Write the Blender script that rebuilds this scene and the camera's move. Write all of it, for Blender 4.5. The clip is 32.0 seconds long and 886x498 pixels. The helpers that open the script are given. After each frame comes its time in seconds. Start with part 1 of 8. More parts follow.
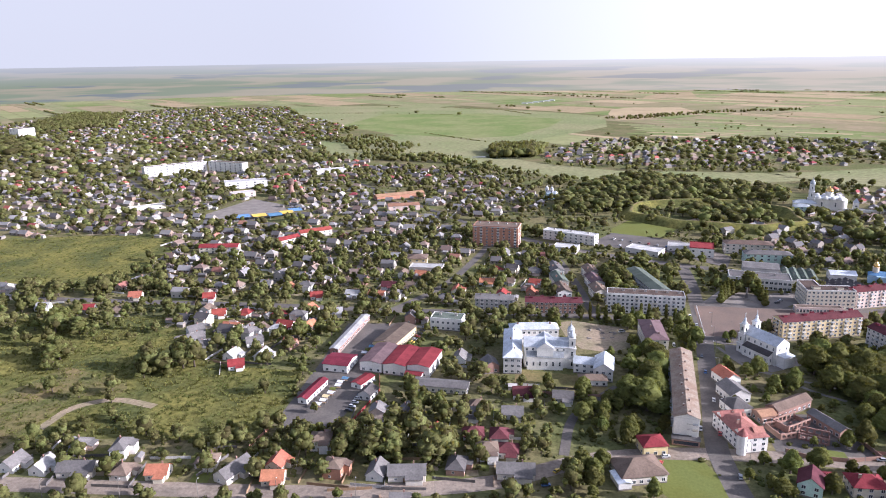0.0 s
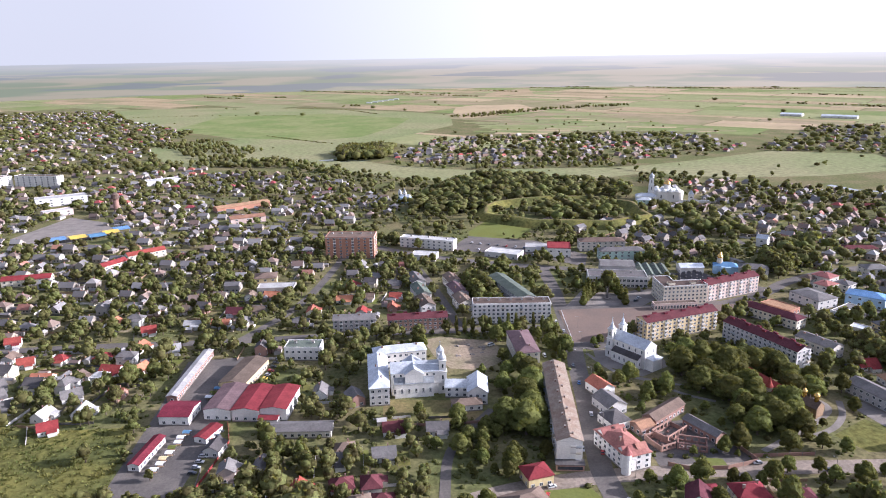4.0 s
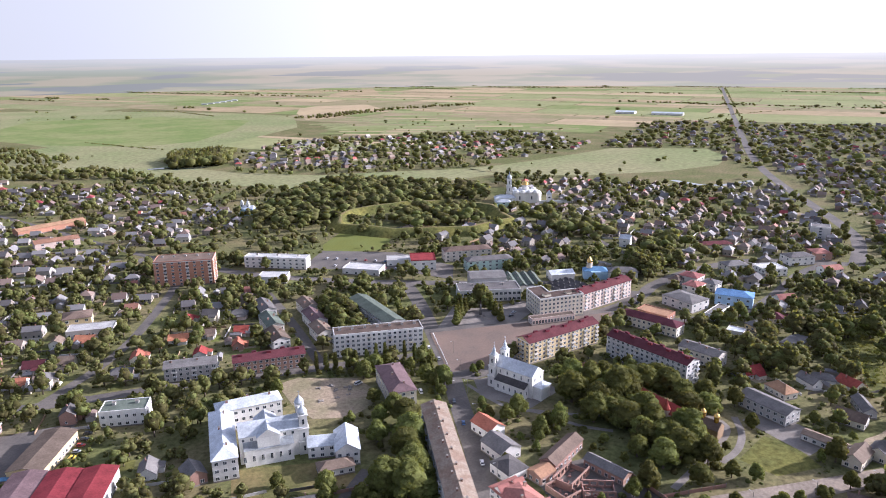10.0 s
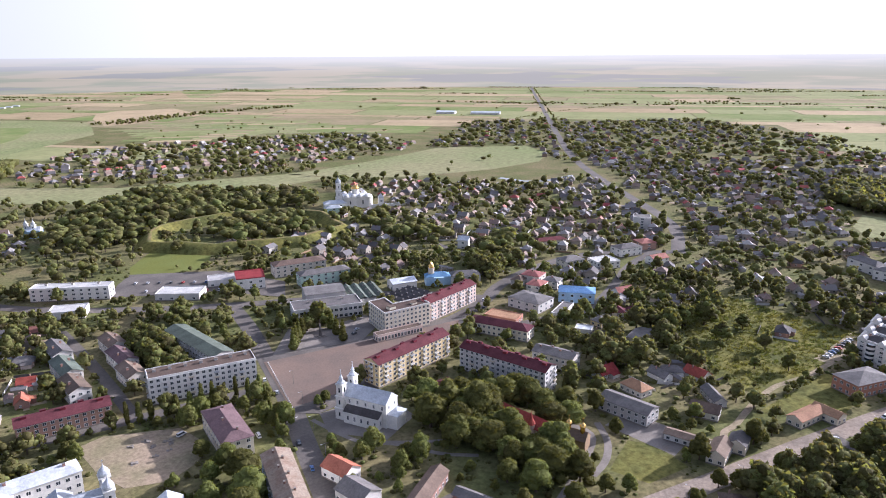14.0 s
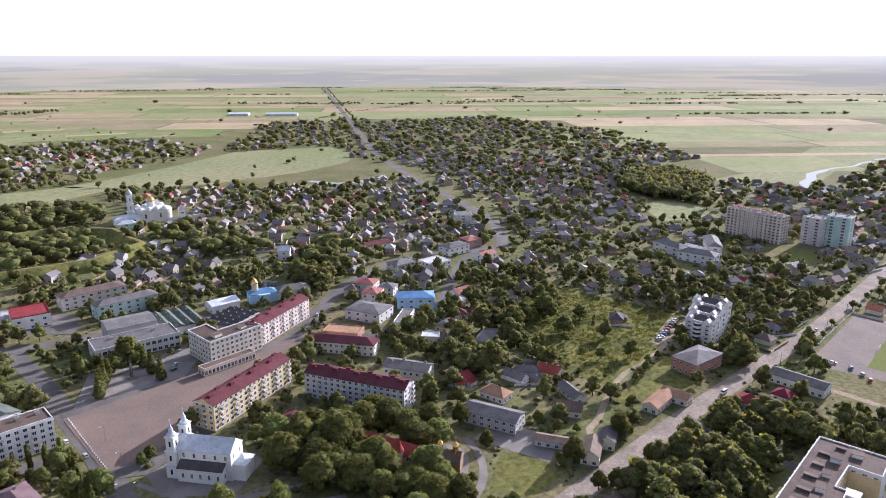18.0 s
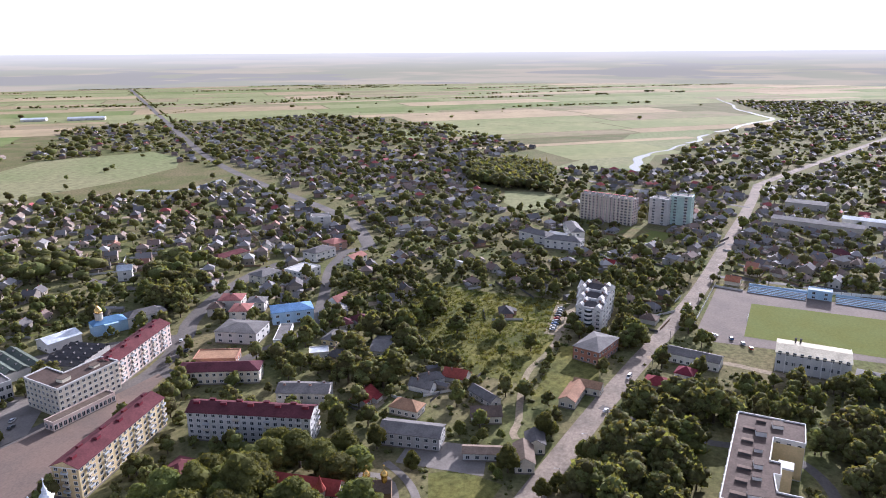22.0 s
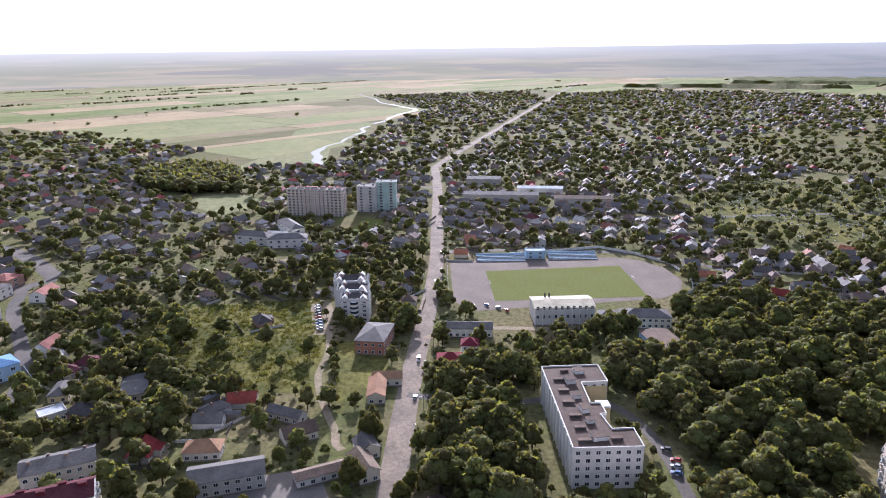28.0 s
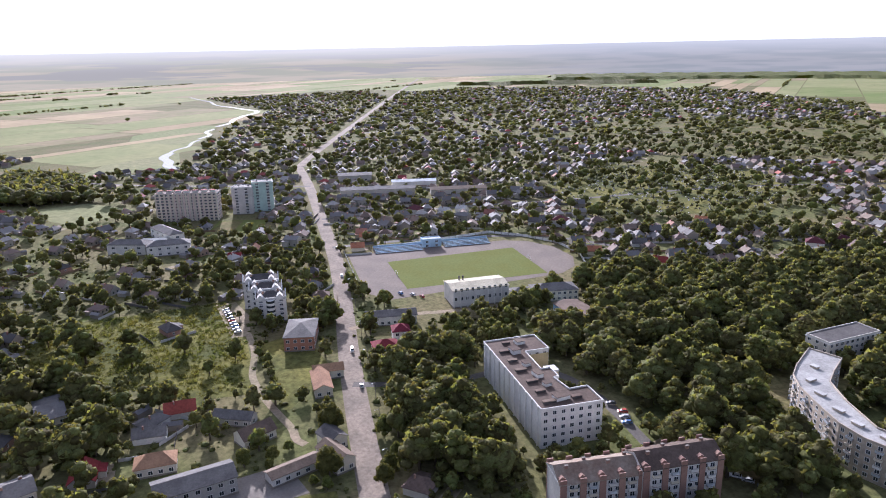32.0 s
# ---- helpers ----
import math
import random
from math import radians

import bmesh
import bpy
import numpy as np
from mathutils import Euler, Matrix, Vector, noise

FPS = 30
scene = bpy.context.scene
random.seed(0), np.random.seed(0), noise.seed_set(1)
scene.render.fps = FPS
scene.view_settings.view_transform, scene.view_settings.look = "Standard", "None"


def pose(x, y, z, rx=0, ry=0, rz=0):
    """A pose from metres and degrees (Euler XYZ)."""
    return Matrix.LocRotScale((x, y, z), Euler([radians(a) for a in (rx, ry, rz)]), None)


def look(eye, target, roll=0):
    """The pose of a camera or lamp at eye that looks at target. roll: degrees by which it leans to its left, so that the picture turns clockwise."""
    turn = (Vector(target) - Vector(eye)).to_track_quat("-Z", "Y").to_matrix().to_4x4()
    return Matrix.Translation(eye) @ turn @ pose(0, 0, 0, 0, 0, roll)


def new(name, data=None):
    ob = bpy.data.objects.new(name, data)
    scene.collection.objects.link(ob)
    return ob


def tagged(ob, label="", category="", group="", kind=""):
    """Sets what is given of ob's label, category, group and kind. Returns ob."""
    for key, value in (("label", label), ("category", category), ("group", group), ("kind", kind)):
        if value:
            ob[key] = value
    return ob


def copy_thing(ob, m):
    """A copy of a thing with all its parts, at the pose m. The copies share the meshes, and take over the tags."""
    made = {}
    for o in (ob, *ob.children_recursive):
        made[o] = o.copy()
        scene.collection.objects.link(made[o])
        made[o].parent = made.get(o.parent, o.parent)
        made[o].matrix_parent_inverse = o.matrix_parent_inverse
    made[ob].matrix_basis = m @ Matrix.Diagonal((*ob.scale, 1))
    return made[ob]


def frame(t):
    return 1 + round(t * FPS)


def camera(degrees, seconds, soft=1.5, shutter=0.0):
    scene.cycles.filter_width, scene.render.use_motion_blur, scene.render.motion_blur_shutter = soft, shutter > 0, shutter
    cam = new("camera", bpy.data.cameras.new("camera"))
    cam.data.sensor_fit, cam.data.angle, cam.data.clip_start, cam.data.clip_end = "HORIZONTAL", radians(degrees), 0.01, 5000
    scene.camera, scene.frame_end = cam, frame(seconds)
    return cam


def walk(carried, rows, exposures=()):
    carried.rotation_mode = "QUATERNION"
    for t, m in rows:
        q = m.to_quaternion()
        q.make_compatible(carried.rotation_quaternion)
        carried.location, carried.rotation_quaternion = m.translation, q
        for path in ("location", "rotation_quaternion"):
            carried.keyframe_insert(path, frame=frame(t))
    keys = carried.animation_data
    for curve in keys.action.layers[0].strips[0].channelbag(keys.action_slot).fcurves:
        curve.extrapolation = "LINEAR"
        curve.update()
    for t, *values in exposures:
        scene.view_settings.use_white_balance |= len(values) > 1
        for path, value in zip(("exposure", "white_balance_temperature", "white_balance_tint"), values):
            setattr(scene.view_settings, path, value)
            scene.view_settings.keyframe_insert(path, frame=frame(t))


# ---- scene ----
cam = camera(64.7, 32.0, soft=1.0)

PATH = [
    (0, (0.00, 0.00, 185.80), (-0.000, 96.508, 159.601), -0.83),
    (0.5, (-0.02, 5.10, 185.87), (2.091, 101.542, 159.527), -0.89),
    (1, (-0.03, 10.21, 185.94), (4.152, 106.572, 159.543), -0.94),
    (1.5, (-0.03, 15.35, 186.02), (6.628, 111.556, 159.563), -0.97),
    (2, (0.01, 20.52, 186.10), (9.745, 116.444, 159.585), -0.96),
    (2.5, (0.09, 25.72, 186.20), (13.824, 121.139, 159.631), -0.97),
    (3, (0.23, 30.94, 186.30), (17.956, 125.684, 159.659), -0.96),
    (3.5, (0.42, 36.20, 186.41), (20.235, 130.515, 159.738), -0.94),
    (5.5, (2.81, 57.70, 186.78), (27.616, 150.804, 160.034), -0.80),
    (6, (3.73, 62.97, 186.55), (31.631, 155.192, 159.765), -0.72),
    (6.5, (4.71, 68.23, 186.26), (35.242, 159.592, 159.427), -0.71),
    (7, (5.75, 73.44, 185.91), (37.769, 164.288, 159.044), -0.69),
    (7.5, (6.86, 78.60, 185.48), (39.066, 169.393, 158.647), -0.65),
    (8, (8.06, 83.69, 184.97), (40.254, 174.492, 158.177), -0.59),
    (8.5, (9.35, 88.68, 184.38), (43.069, 178.923, 157.563), -0.57),
    (9, (10.75, 93.59, 183.73), (46.580, 183.025, 156.946), -0.46),
    (9.5, (12.29, 98.43, 183.02), (50.352, 186.913, 156.138), -0.51),
    (10, (13.94, 103.26, 182.29), (54.702, 190.522, 155.390), -0.54),
    (10.5, (15.71, 108.08, 181.55), (59.296, 193.967, 154.653), -0.53),
    (11, (17.59, 112.91, 180.81), (63.948, 197.344, 153.956), -0.51),
    (11.5, (19.55, 117.76, 180.09), (68.643, 200.637, 153.249), -0.49),
    (12, (21.57, 122.62, 179.39), (73.310, 203.880, 152.563), -0.47),
    (12.5, (23.62, 127.48, 178.70), (77.795, 207.147, 151.893), -0.45),
    (13, (25.68, 132.33, 178.04), (82.359, 210.263, 151.322), -0.42),
    (13.5, (27.70, 137.16, 177.39), (86.694, 213.323, 150.594), -0.37),
    (14, (29.64, 141.95, 176.77), (91.027, 216.217, 149.995), -0.33),
    (14.5, (31.48, 146.73, 176.16), (95.181, 219.022, 149.399), -0.31),
    (16.5, (36.18, 165.54, 174.07), (109.827, 227.668, 147.314), -0.04),
    (17, (37.03, 170.71, 173.48), (113.031, 229.925, 146.685), 0.01),
    (17.5, (37.86, 175.97, 172.87), (116.088, 232.222, 146.116), 0.05),
    (18, (38.70, 181.31, 172.23), (118.960, 234.631, 145.507), 0.03),
    (18.5, (39.59, 186.72, 171.57), (121.548, 237.384, 144.821), -0.02),
    (19, (40.57, 192.18, 170.87), (124.062, 240.266, 144.104), -0.22),
    (19.5, (41.67, 197.69, 170.14), (126.580, 243.188, 143.299), -0.16),
    (20, (42.92, 203.23, 169.37), (129.238, 245.973, 142.499), -0.23),
    (20.5, (44.33, 208.78, 168.57), (131.946, 248.779, 141.672), -0.24),
    (21, (45.92, 214.31, 167.75), (134.751, 251.527, 140.827), -0.25),
    (21.5, (47.70, 219.81, 166.92), (137.635, 254.242, 139.963), -0.31),
    (22, (49.66, 225.26, 166.10), (140.607, 256.853, 139.085), -0.37),
    (22.5, (51.77, 230.61, 165.29), (143.637, 259.383, 138.234), -0.43),
    (23, (53.98, 235.87, 164.51), (146.616, 262.077, 137.454), -0.60),
    (23.5, (56.24, 240.99, 163.75), (149.307, 265.524, 136.618), -0.58),
    (24, (58.44, 246.00, 162.99), (151.952, 268.748, 135.837), -0.64),
    (24.5, (60.47, 250.93, 162.22), (154.455, 271.701, 135.084), -0.63),
    (25, (62.27, 255.81, 161.40), (156.915, 273.162, 134.174), -0.64),
    (25.5, (63.79, 260.71, 160.55), (159.473, 270.605, 133.212), -0.61),
    (26, (65.06, 265.64, 159.66), (161.157, 268.480, 132.127), -0.57),
    (26.5, (66.18, 270.65, 158.75), (162.269, 267.213, 131.277), -0.66),
    (28.5, (67.29, 292.85, 154.92), (161.622, 273.965, 127.640), -0.82),
    (29, (68.02, 298.54, 154.14), (161.910, 277.560, 126.861), -0.84),
    (29.5, (68.85, 304.23, 153.40), (162.244, 281.183, 126.093), -0.89),
    (30, (69.77, 309.93, 152.69), (162.877, 285.769, 125.364), -1.00),
    (30.5, (70.75, 315.60, 152.02), (163.878, 291.459, 124.740), -1.08),
    (31, (71.75, 321.25, 151.35), (164.820, 296.862, 124.087), -1.15),
    (31.5, (72.75, 326.86, 150.69), (164.190, 297.021, 123.351), -1.20),
    (32, (73.73, 332.47, 150.03), (161.955, 294.222, 122.565), -1.20),
]

walk(cam, [(t, look(eye, target, roll)) for t, eye, target, roll in PATH],
     exposures=[(0.0, 1.27, 5120, 24), (9.0, 1.27, 5120, 24), (17.0, 1.2, 5080, 24), (24.0, 1.13, 5030, 24), (32.0, 1.12, 5030, 24)])

# ---- light: low late-afternoon sun through a pale, dusty sky ----
SUN_AZ, SUN_EL = radians(100), radians(21)          # azimuth clockwise from +y
world = bpy.data.worlds.new("sky")
scene.world = world
world.use_nodes = True
wn, wl = world.node_tree.nodes, world.node_tree.links
sky = wn.new("ShaderNodeTexSky")
sky.sky_type = "NISHITA"
sky.sun_disc = False
sky.sun_elevation, sky.sun_rotation = SUN_EL, SUN_AZ
sky.air_density, sky.dust_density, sky.ozone_density = 0.8, 4.0, 0.6
wn["Background"].inputs["Strength"].default_value = 0.09
wl.new(sky.outputs[0], wn["Background"].inputs["Color"])
haze = wn.new("ShaderNodeBackground")                # the pale haze that lies over the horizon
haze.inputs["Color"].default_value = (1.0, 0.94, 0.815, 1)
facing, glare = wn.new("ShaderNodeVectorMath"), wn.new("ShaderNodeMapRange")   # brighter towards the sun
facing.operation, facing.inputs[1].default_value = "DOT_PRODUCT", (math.sin(SUN_AZ), math.cos(SUN_AZ), 0.0)
glare.interpolation_type = "SMOOTHSTEP"
glare.inputs["From Min"].default_value, glare.inputs["From Max"].default_value = -0.4, 0.75
glare.inputs["To Min"].default_value, glare.inputs["To Max"].default_value = 0.34, 0.66
wl.new(facing.outputs["Value"], glare.inputs["Value"]), wl.new(glare.outputs[0], haze.inputs["Strength"])
height, fade, blend = wn.new("ShaderNodeSeparateXYZ"), wn.new("ShaderNodeMapRange"), wn.new("ShaderNodeMixShader")
fade.interpolation_type = "SMOOTHSTEP"
fade.inputs["From Min"].default_value, fade.inputs["From Max"].default_value = 0.1, 0.6
fade.inputs["To Min"].default_value, fade.inputs["To Max"].default_value = 0.97, 0.3
way = wn.new("ShaderNodeTexCoord").outputs["Generated"]
wl.new(way, height.inputs[0]), wl.new(way, facing.inputs[0])
wl.new(height.outputs["Z"], fade.inputs["Value"])
wl.new(fade.outputs[0], blend.inputs[0])
wl.new(wn["Background"].outputs[0], blend.inputs[1]), wl.new(haze.outputs[0], blend.inputs[2])
wl.new(blend.outputs[0], wn["World Output"].inputs["Surface"])
sun_data = bpy.data.lights.new("sun", "SUN")
sun_data.energy, sun_data.angle, sun_data.color = 4.6, radians(0.7), (1.0, 0.87, 0.70)
sun = new("sun", sun_data)
sun.matrix_world = look((0, 0, 0), (-math.sin(SUN_AZ) * math.cos(SUN_EL), -math.cos(SUN_AZ) * math.cos(SUN_EL), -math.sin(SUN_EL)))

# ---- materials ----
def material(name, color, rough=0.85, spread=0.25, grain=1.5, blotch=0.08, bump=0.15, metal=0.0, vary=0.0, island=0.0, coord="Object", second=None, spec=0.3, through_light=0.0):
    """A surface with stains at the scale of blotch and grain at the scale of grain (1/m)."""
    m = bpy.data.materials.new(name)
    m.use_nodes = True
    n, l = m.node_tree.nodes, m.node_tree.links
    b = n["Principled BSDF"]
    b.inputs["Roughness"].default_value, b.inputs["Metallic"].default_value = rough, metal
    b.inputs["Specular IOR Level"].default_value = spec
    if coord == "World":
        src = n.new("ShaderNodeNewGeometry").outputs["Position"]
    else:
        src = n.new("ShaderNodeTexCoord").outputs["Object"]
    big, fine = n.new("ShaderNodeTexNoise"), n.new("ShaderNodeTexNoise")
    big.inputs["Scale"].default_value, big.inputs["Detail"].default_value = blotch, 5
    fine.inputs["Scale"].default_value, fine.inputs["Detail"].default_value = grain, 6
    fine.inputs["Roughness"].default_value = 0.65
    l.new(src, big.inputs["Vector"]), l.new(src, fine.inputs["Vector"])
    ramp = n.new("ShaderNodeMapRange")
    ramp.inputs["From Min"].default_value, ramp.inputs["From Max"].default_value = 0.3, 0.7
    ramp.inputs["To Min"].default_value, ramp.inputs["To Max"].default_value = 1 - spread, 1 + spread
    l.new(fine.outputs[0], ramp.inputs["Value"])
    base = n.new("ShaderNodeMix")
    base.data_type = "RGBA"
    base.inputs[6].default_value = (*color, 1)
    base.inputs[7].default_value = (*(second or [c * 0.75 for c in color]), 1)
    edge = n.new("ShaderNodeMapRange")
    edge.inputs["From Min"].default_value, edge.inputs["From Max"].default_value = 0.38, 0.62
    l.new(big.outputs[0], edge.inputs["Value"])
    l.new(edge.outputs[0], base.inputs[0])
    mul = n.new("ShaderNodeVectorMath")
    mul.operation = "SCALE"
    l.new(base.outputs[2], mul.inputs[0]), l.new(ramp.outputs[0], mul.inputs["Scale"])
    out = mul.outputs[0]
    for amount, node, socket in ((vary, "ShaderNodeObjectInfo", "Random"), (island, "ShaderNodeNewGeometry", "Random Per Island")):
        if amount:
            hsv, rnd = n.new("ShaderNodeHueSaturation"), n.new(node)
            for target, low, high in (("Value", 1 - amount, 1 + amount), ("Hue", 0.5 - 0.06 * amount, 0.5 + 0.06 * amount)):
                mr = n.new("ShaderNodeMapRange")
                mr.inputs["To Min"].default_value, mr.inputs["To Max"].default_value = low, high
                l.new(rnd.outputs[socket], mr.inputs["Value"]), l.new(mr.outputs[0], hsv.inputs[target])
            l.new(out, hsv.inputs["Color"])
            out = hsv.outputs[0]
    l.new(out, b.inputs["Base Color"])
    if through_light:                                    # leaves let part of the light through
        thin, both = n.new("ShaderNodeBsdfTranslucent"), n.new("ShaderNodeMixShader")
        tint = n.new("ShaderNodeVectorMath")
        tint.operation, tint.inputs[1].default_value = "MULTIPLY", (1.9, 1.75, 0.8)
        l.new(out, tint.inputs[0]), l.new(tint.outputs[0], thin.inputs["Color"])
        both.inputs[0].default_value = through_light
        l.new(b.outputs[0], both.inputs[1]), l.new(thin.outputs[0], both.inputs[2])
        l.new(both.outputs[0], n["Material Output"].inputs["Surface"])
    if bump:
        bp = n.new("ShaderNodeBump")
        bp.inputs["Strength"].default_value, bp.inputs["Distance"].default_value = bump, 0.3
        l.new(fine.outputs[0], bp.inputs["Height"]), l.new(bp.outputs[0], b.inputs["Normal"])
    return m


M = {}
def mat(key, *a, **k):
    M[key] = material(key, *a, **k)

mat("grass", (0.115, 0.122, 0.045), spread=0.45, grain=0.35, blotch=0.02, coord="World", second=(0.165, 0.142, 0.07), bump=0.5, spec=0.04, rough=1.0)
mat("meadow", (0.18, 0.205, 0.085), spread=0.3, grain=0.12, blotch=0.0045, coord="World", second=(0.235, 0.225, 0.115), bump=0.4, spec=0.04, rough=1.0)
mat("wild_grass", (0.165, 0.152, 0.042), spread=0.5, grain=0.28, blotch=0.03, coord="World", second=(0.082, 0.09, 0.03), bump=0.7, spec=0.04, rough=1.0)
mat("dry_grass", (0.19, 0.15, 0.068), spread=0.35, grain=0.4, blotch=0.04, coord="World", second=(0.12, 0.12, 0.044), bump=0.5, spec=0.04, rough=1.0)
mat("lawn", (0.135, 0.145, 0.036), spread=0.15, grain=0.6, blotch=0.05, coord="World", second=(0.138, 0.155, 0.044), bump=0.2, spec=0.04, rough=1.0)
mat("asphalt", (0.10, 0.09, 0.08), spread=0.2, grain=0.7, blotch=0.06, coord="World", second=(0.14, 0.124, 0.106), bump=0.1, rough=0.9, spec=0.2)
mat("worn_road", (0.27, 0.222, 0.172), spread=0.3, grain=0.5, blotch=0.07, coord="World", second=(0.2, 0.166, 0.13), bump=0.15, rough=0.95, spec=0.1)
mat("paving", (0.185, 0.135, 0.104), spread=0.16, grain=0.9, blotch=0.05, coord="World", second=(0.155, 0.12, 0.096), bump=0.1, spec=0.12, rough=0.95)
mat("concrete", (0.235, 0.21, 0.18), spread=0.15, grain=1.0, blotch=0.1, coord="World", bump=0.1, spec=0.12, rough=0.95)
mat("earth", (0.30, 0.235, 0.16), spread=0.3, grain=0.5, blotch=0.05, coord="World", second=(0.22, 0.19, 0.11), bump=0.4, spec=0.12, rough=0.95)
mat("cinder", (0.195, 0.16, 0.13), spread=0.18, grain=0.6, blotch=0.06, coord="World", second=(0.165, 0.138, 0.114), bump=0.2, spec=0.12, rough=0.95)
for k, c, s in (("stubble", (0.33, 0.255, 0.15), (0.28, 0.225, 0.125)), ("ripe", (0.38, 0.30, 0.175), (0.32, 0.255, 0.15)), ("green_crop", (0.15, 0.19, 0.06), (0.20, 0.215, 0.085)),
                ("pale_crop", (0.25, 0.25, 0.115), (0.21, 0.225, 0.095)), ("fallow", (0.27, 0.215, 0.13), (0.20, 0.19, 0.09))):
    mat(k, c, spread=0.14, grain=0.05, blotch=0.008, coord="World", second=s, bump=0.1, spec=0.04, rough=1.0)
mat("water", (0.05, 0.07, 0.07), rough=0.12, spread=0.1, bump=0.02, spec=0.8, coord="World", grain=0.4)
for k, c in (("white", (0.7, 0.68, 0.63)), ("cream", (0.66, 0.60, 0.47)), ("grey", (0.46, 0.44, 0.41)), ("brick", (0.40, 0.20, 0.13)), ("pinkish", (0.62, 0.49, 0.42)), ("pale_brick", (0.58, 0.54, 0.47)),
             ("yellow", (0.62, 0.50, 0.27)), ("mint", (0.48, 0.62, 0.55)), ("sky_blue", (0.42, 0.58, 0.72)), ("dull_brick", (0.31, 0.19, 0.145)), ("lightgrey", (0.60, 0.58, 0.54))):
    mat("wall_" + k, c, spread=0.12, grain=1.2, blotch=0.12, vary=0.10, second=[v * 0.84 for v in c], bump=0.08)
for k, c in (("purple", (0.165, 0.112, 0.112)), ("slate", (0.165, 0.155, 0.145)), ("dark", (0.105, 0.097, 0.092)), ("brown", (0.175, 0.13, 0.10)), ("red", (0.27, 0.06, 0.05)), ("maroon", (0.118, 0.042, 0.047)), ("tile", (0.42, 0.17, 0.10)),
             ("green", (0.125, 0.145, 0.115)), ("bitumen", (0.125, 0.094, 0.074)), ("zinc", (0.52, 0.55, 0.57)), ("crimson", (0.185, 0.036, 0.046)), ("blue", (0.15, 0.27, 0.43)), ("lightgrey", (0.46, 0.45, 0.42)), ("rust", (0.34, 0.20, 0.12)), ("pink", (0.34, 0.155, 0.125)), ("cream", (0.50, 0.45, 0.33))):
    mat("roof_" + k, c, spread=0.22, grain=1.0, blotch=0.15, vary=0.16, rough=0.8, bump=0.2, spec=0.06)
mat("wall_panel", (0.44, 0.37, 0.285), spread=0.2, grain=0.6, blotch=0.25, second=(0.34, 0.295, 0.235), bump=0.1)
mat("roof_tan", (0.25, 0.205, 0.155), spread=0.25, grain=1.0, blotch=0.2, second=(0.20, 0.14, 0.10), rough=0.8, bump=0.2, spec=0.15)
mat("frame_white", (0.75, 0.75, 0.73), spread=0.05, bump=0)
mat("glass", (0.035, 0.045, 0.055), rough=0.15, spread=0.3, grain=0.6, bump=0.0, spec=0.6, vary=0.4)
mat("leaf", (0.112, 0.122, 0.034), spread=0.45, grain=1.1, blotch=0.25, vary=0.35, second=(0.118, 0.118, 0.036), bump=0.8, spec=0.1, through_light=0.4)
mat("leaf_light", (0.13, 0.135, 0.038), spread=0.4, grain=1.1, blotch=0.25, vary=0.3, second=(0.115, 0.122, 0.038), bump=0.8, spec=0.1, through_light=0.4)
mat("leaf_many", (0.116, 0.122, 0.037), spread=0.4, grain=0.9, blotch=0.04, island=0.45, coord="World", second=(0.13, 0.125, 0.046), bump=0.8, spec=0.1, through_light=0.4)
mat("bark", (0.13, 0.10, 0.075), spread=0.3, grain=3)
mat("gold", (0.80, 0.52, 0.16), rough=0.25, metal=1.0, spread=0.05, bump=0)
mat("rubber", (0.03, 0.03, 0.03), spread=0.1, bump=0)
for k, c in (("white", (0.62, 0.62, 0.61)), ("silver", (0.42, 0.43, 0.44)), ("dark", (0.05, 0.055, 0.06)), ("red", (0.40, 0.04, 0.03)), ("blue", (0.06, 0.14, 0.33)), ("yellow", (0.75, 0.52, 0.05))):
    mat("paint_" + k, c, rough=0.3, spread=0.04, bump=0, spec=0.6)
mat("steel", (0.35, 0.35, 0.35), rough=0.5, metal=0.6, spread=0.15)
mat("wood", (0.28, 0.19, 0.11), spread=0.3, grain=2)
mat("white_line", (0.75, 0.75, 0.72), spread=0.1, coord="World", bump=0)

# ---- mesh helpers ----
def mesh_of(name, verts, faces, mats, index=None, smooth=False):
    me = bpy.data.meshes.new(name)
    me.from_pydata([tuple(v) for v in verts], [], [tuple(f) for f in faces])
    for m in mats:
        me.materials.append(M[m])
    if index is not None:
        me.polygons.foreach_set("material_index", index)
    if smooth:
        me.polygons.foreach_set("use_smooth", [True] * len(me.polygons))
    me.update()
    return me


def put(name, me, parent=None, m=None, label=""):
    ob = new(name, me)
    if parent is not None:
        ob.parent = parent
    if m is not None:
        ob.matrix_basis = m
    if label:
        ob["label"] = label
    return ob


def root(name, label, category, x, y, rot=0.0, z=0.0, group="", kind=""):
    ob = new(name)
    ob.empty_display_size = 1.0
    ob.matrix_basis = pose(x, y, z, 0, 0, rot)
    return tagged(ob, label, category, group, kind)


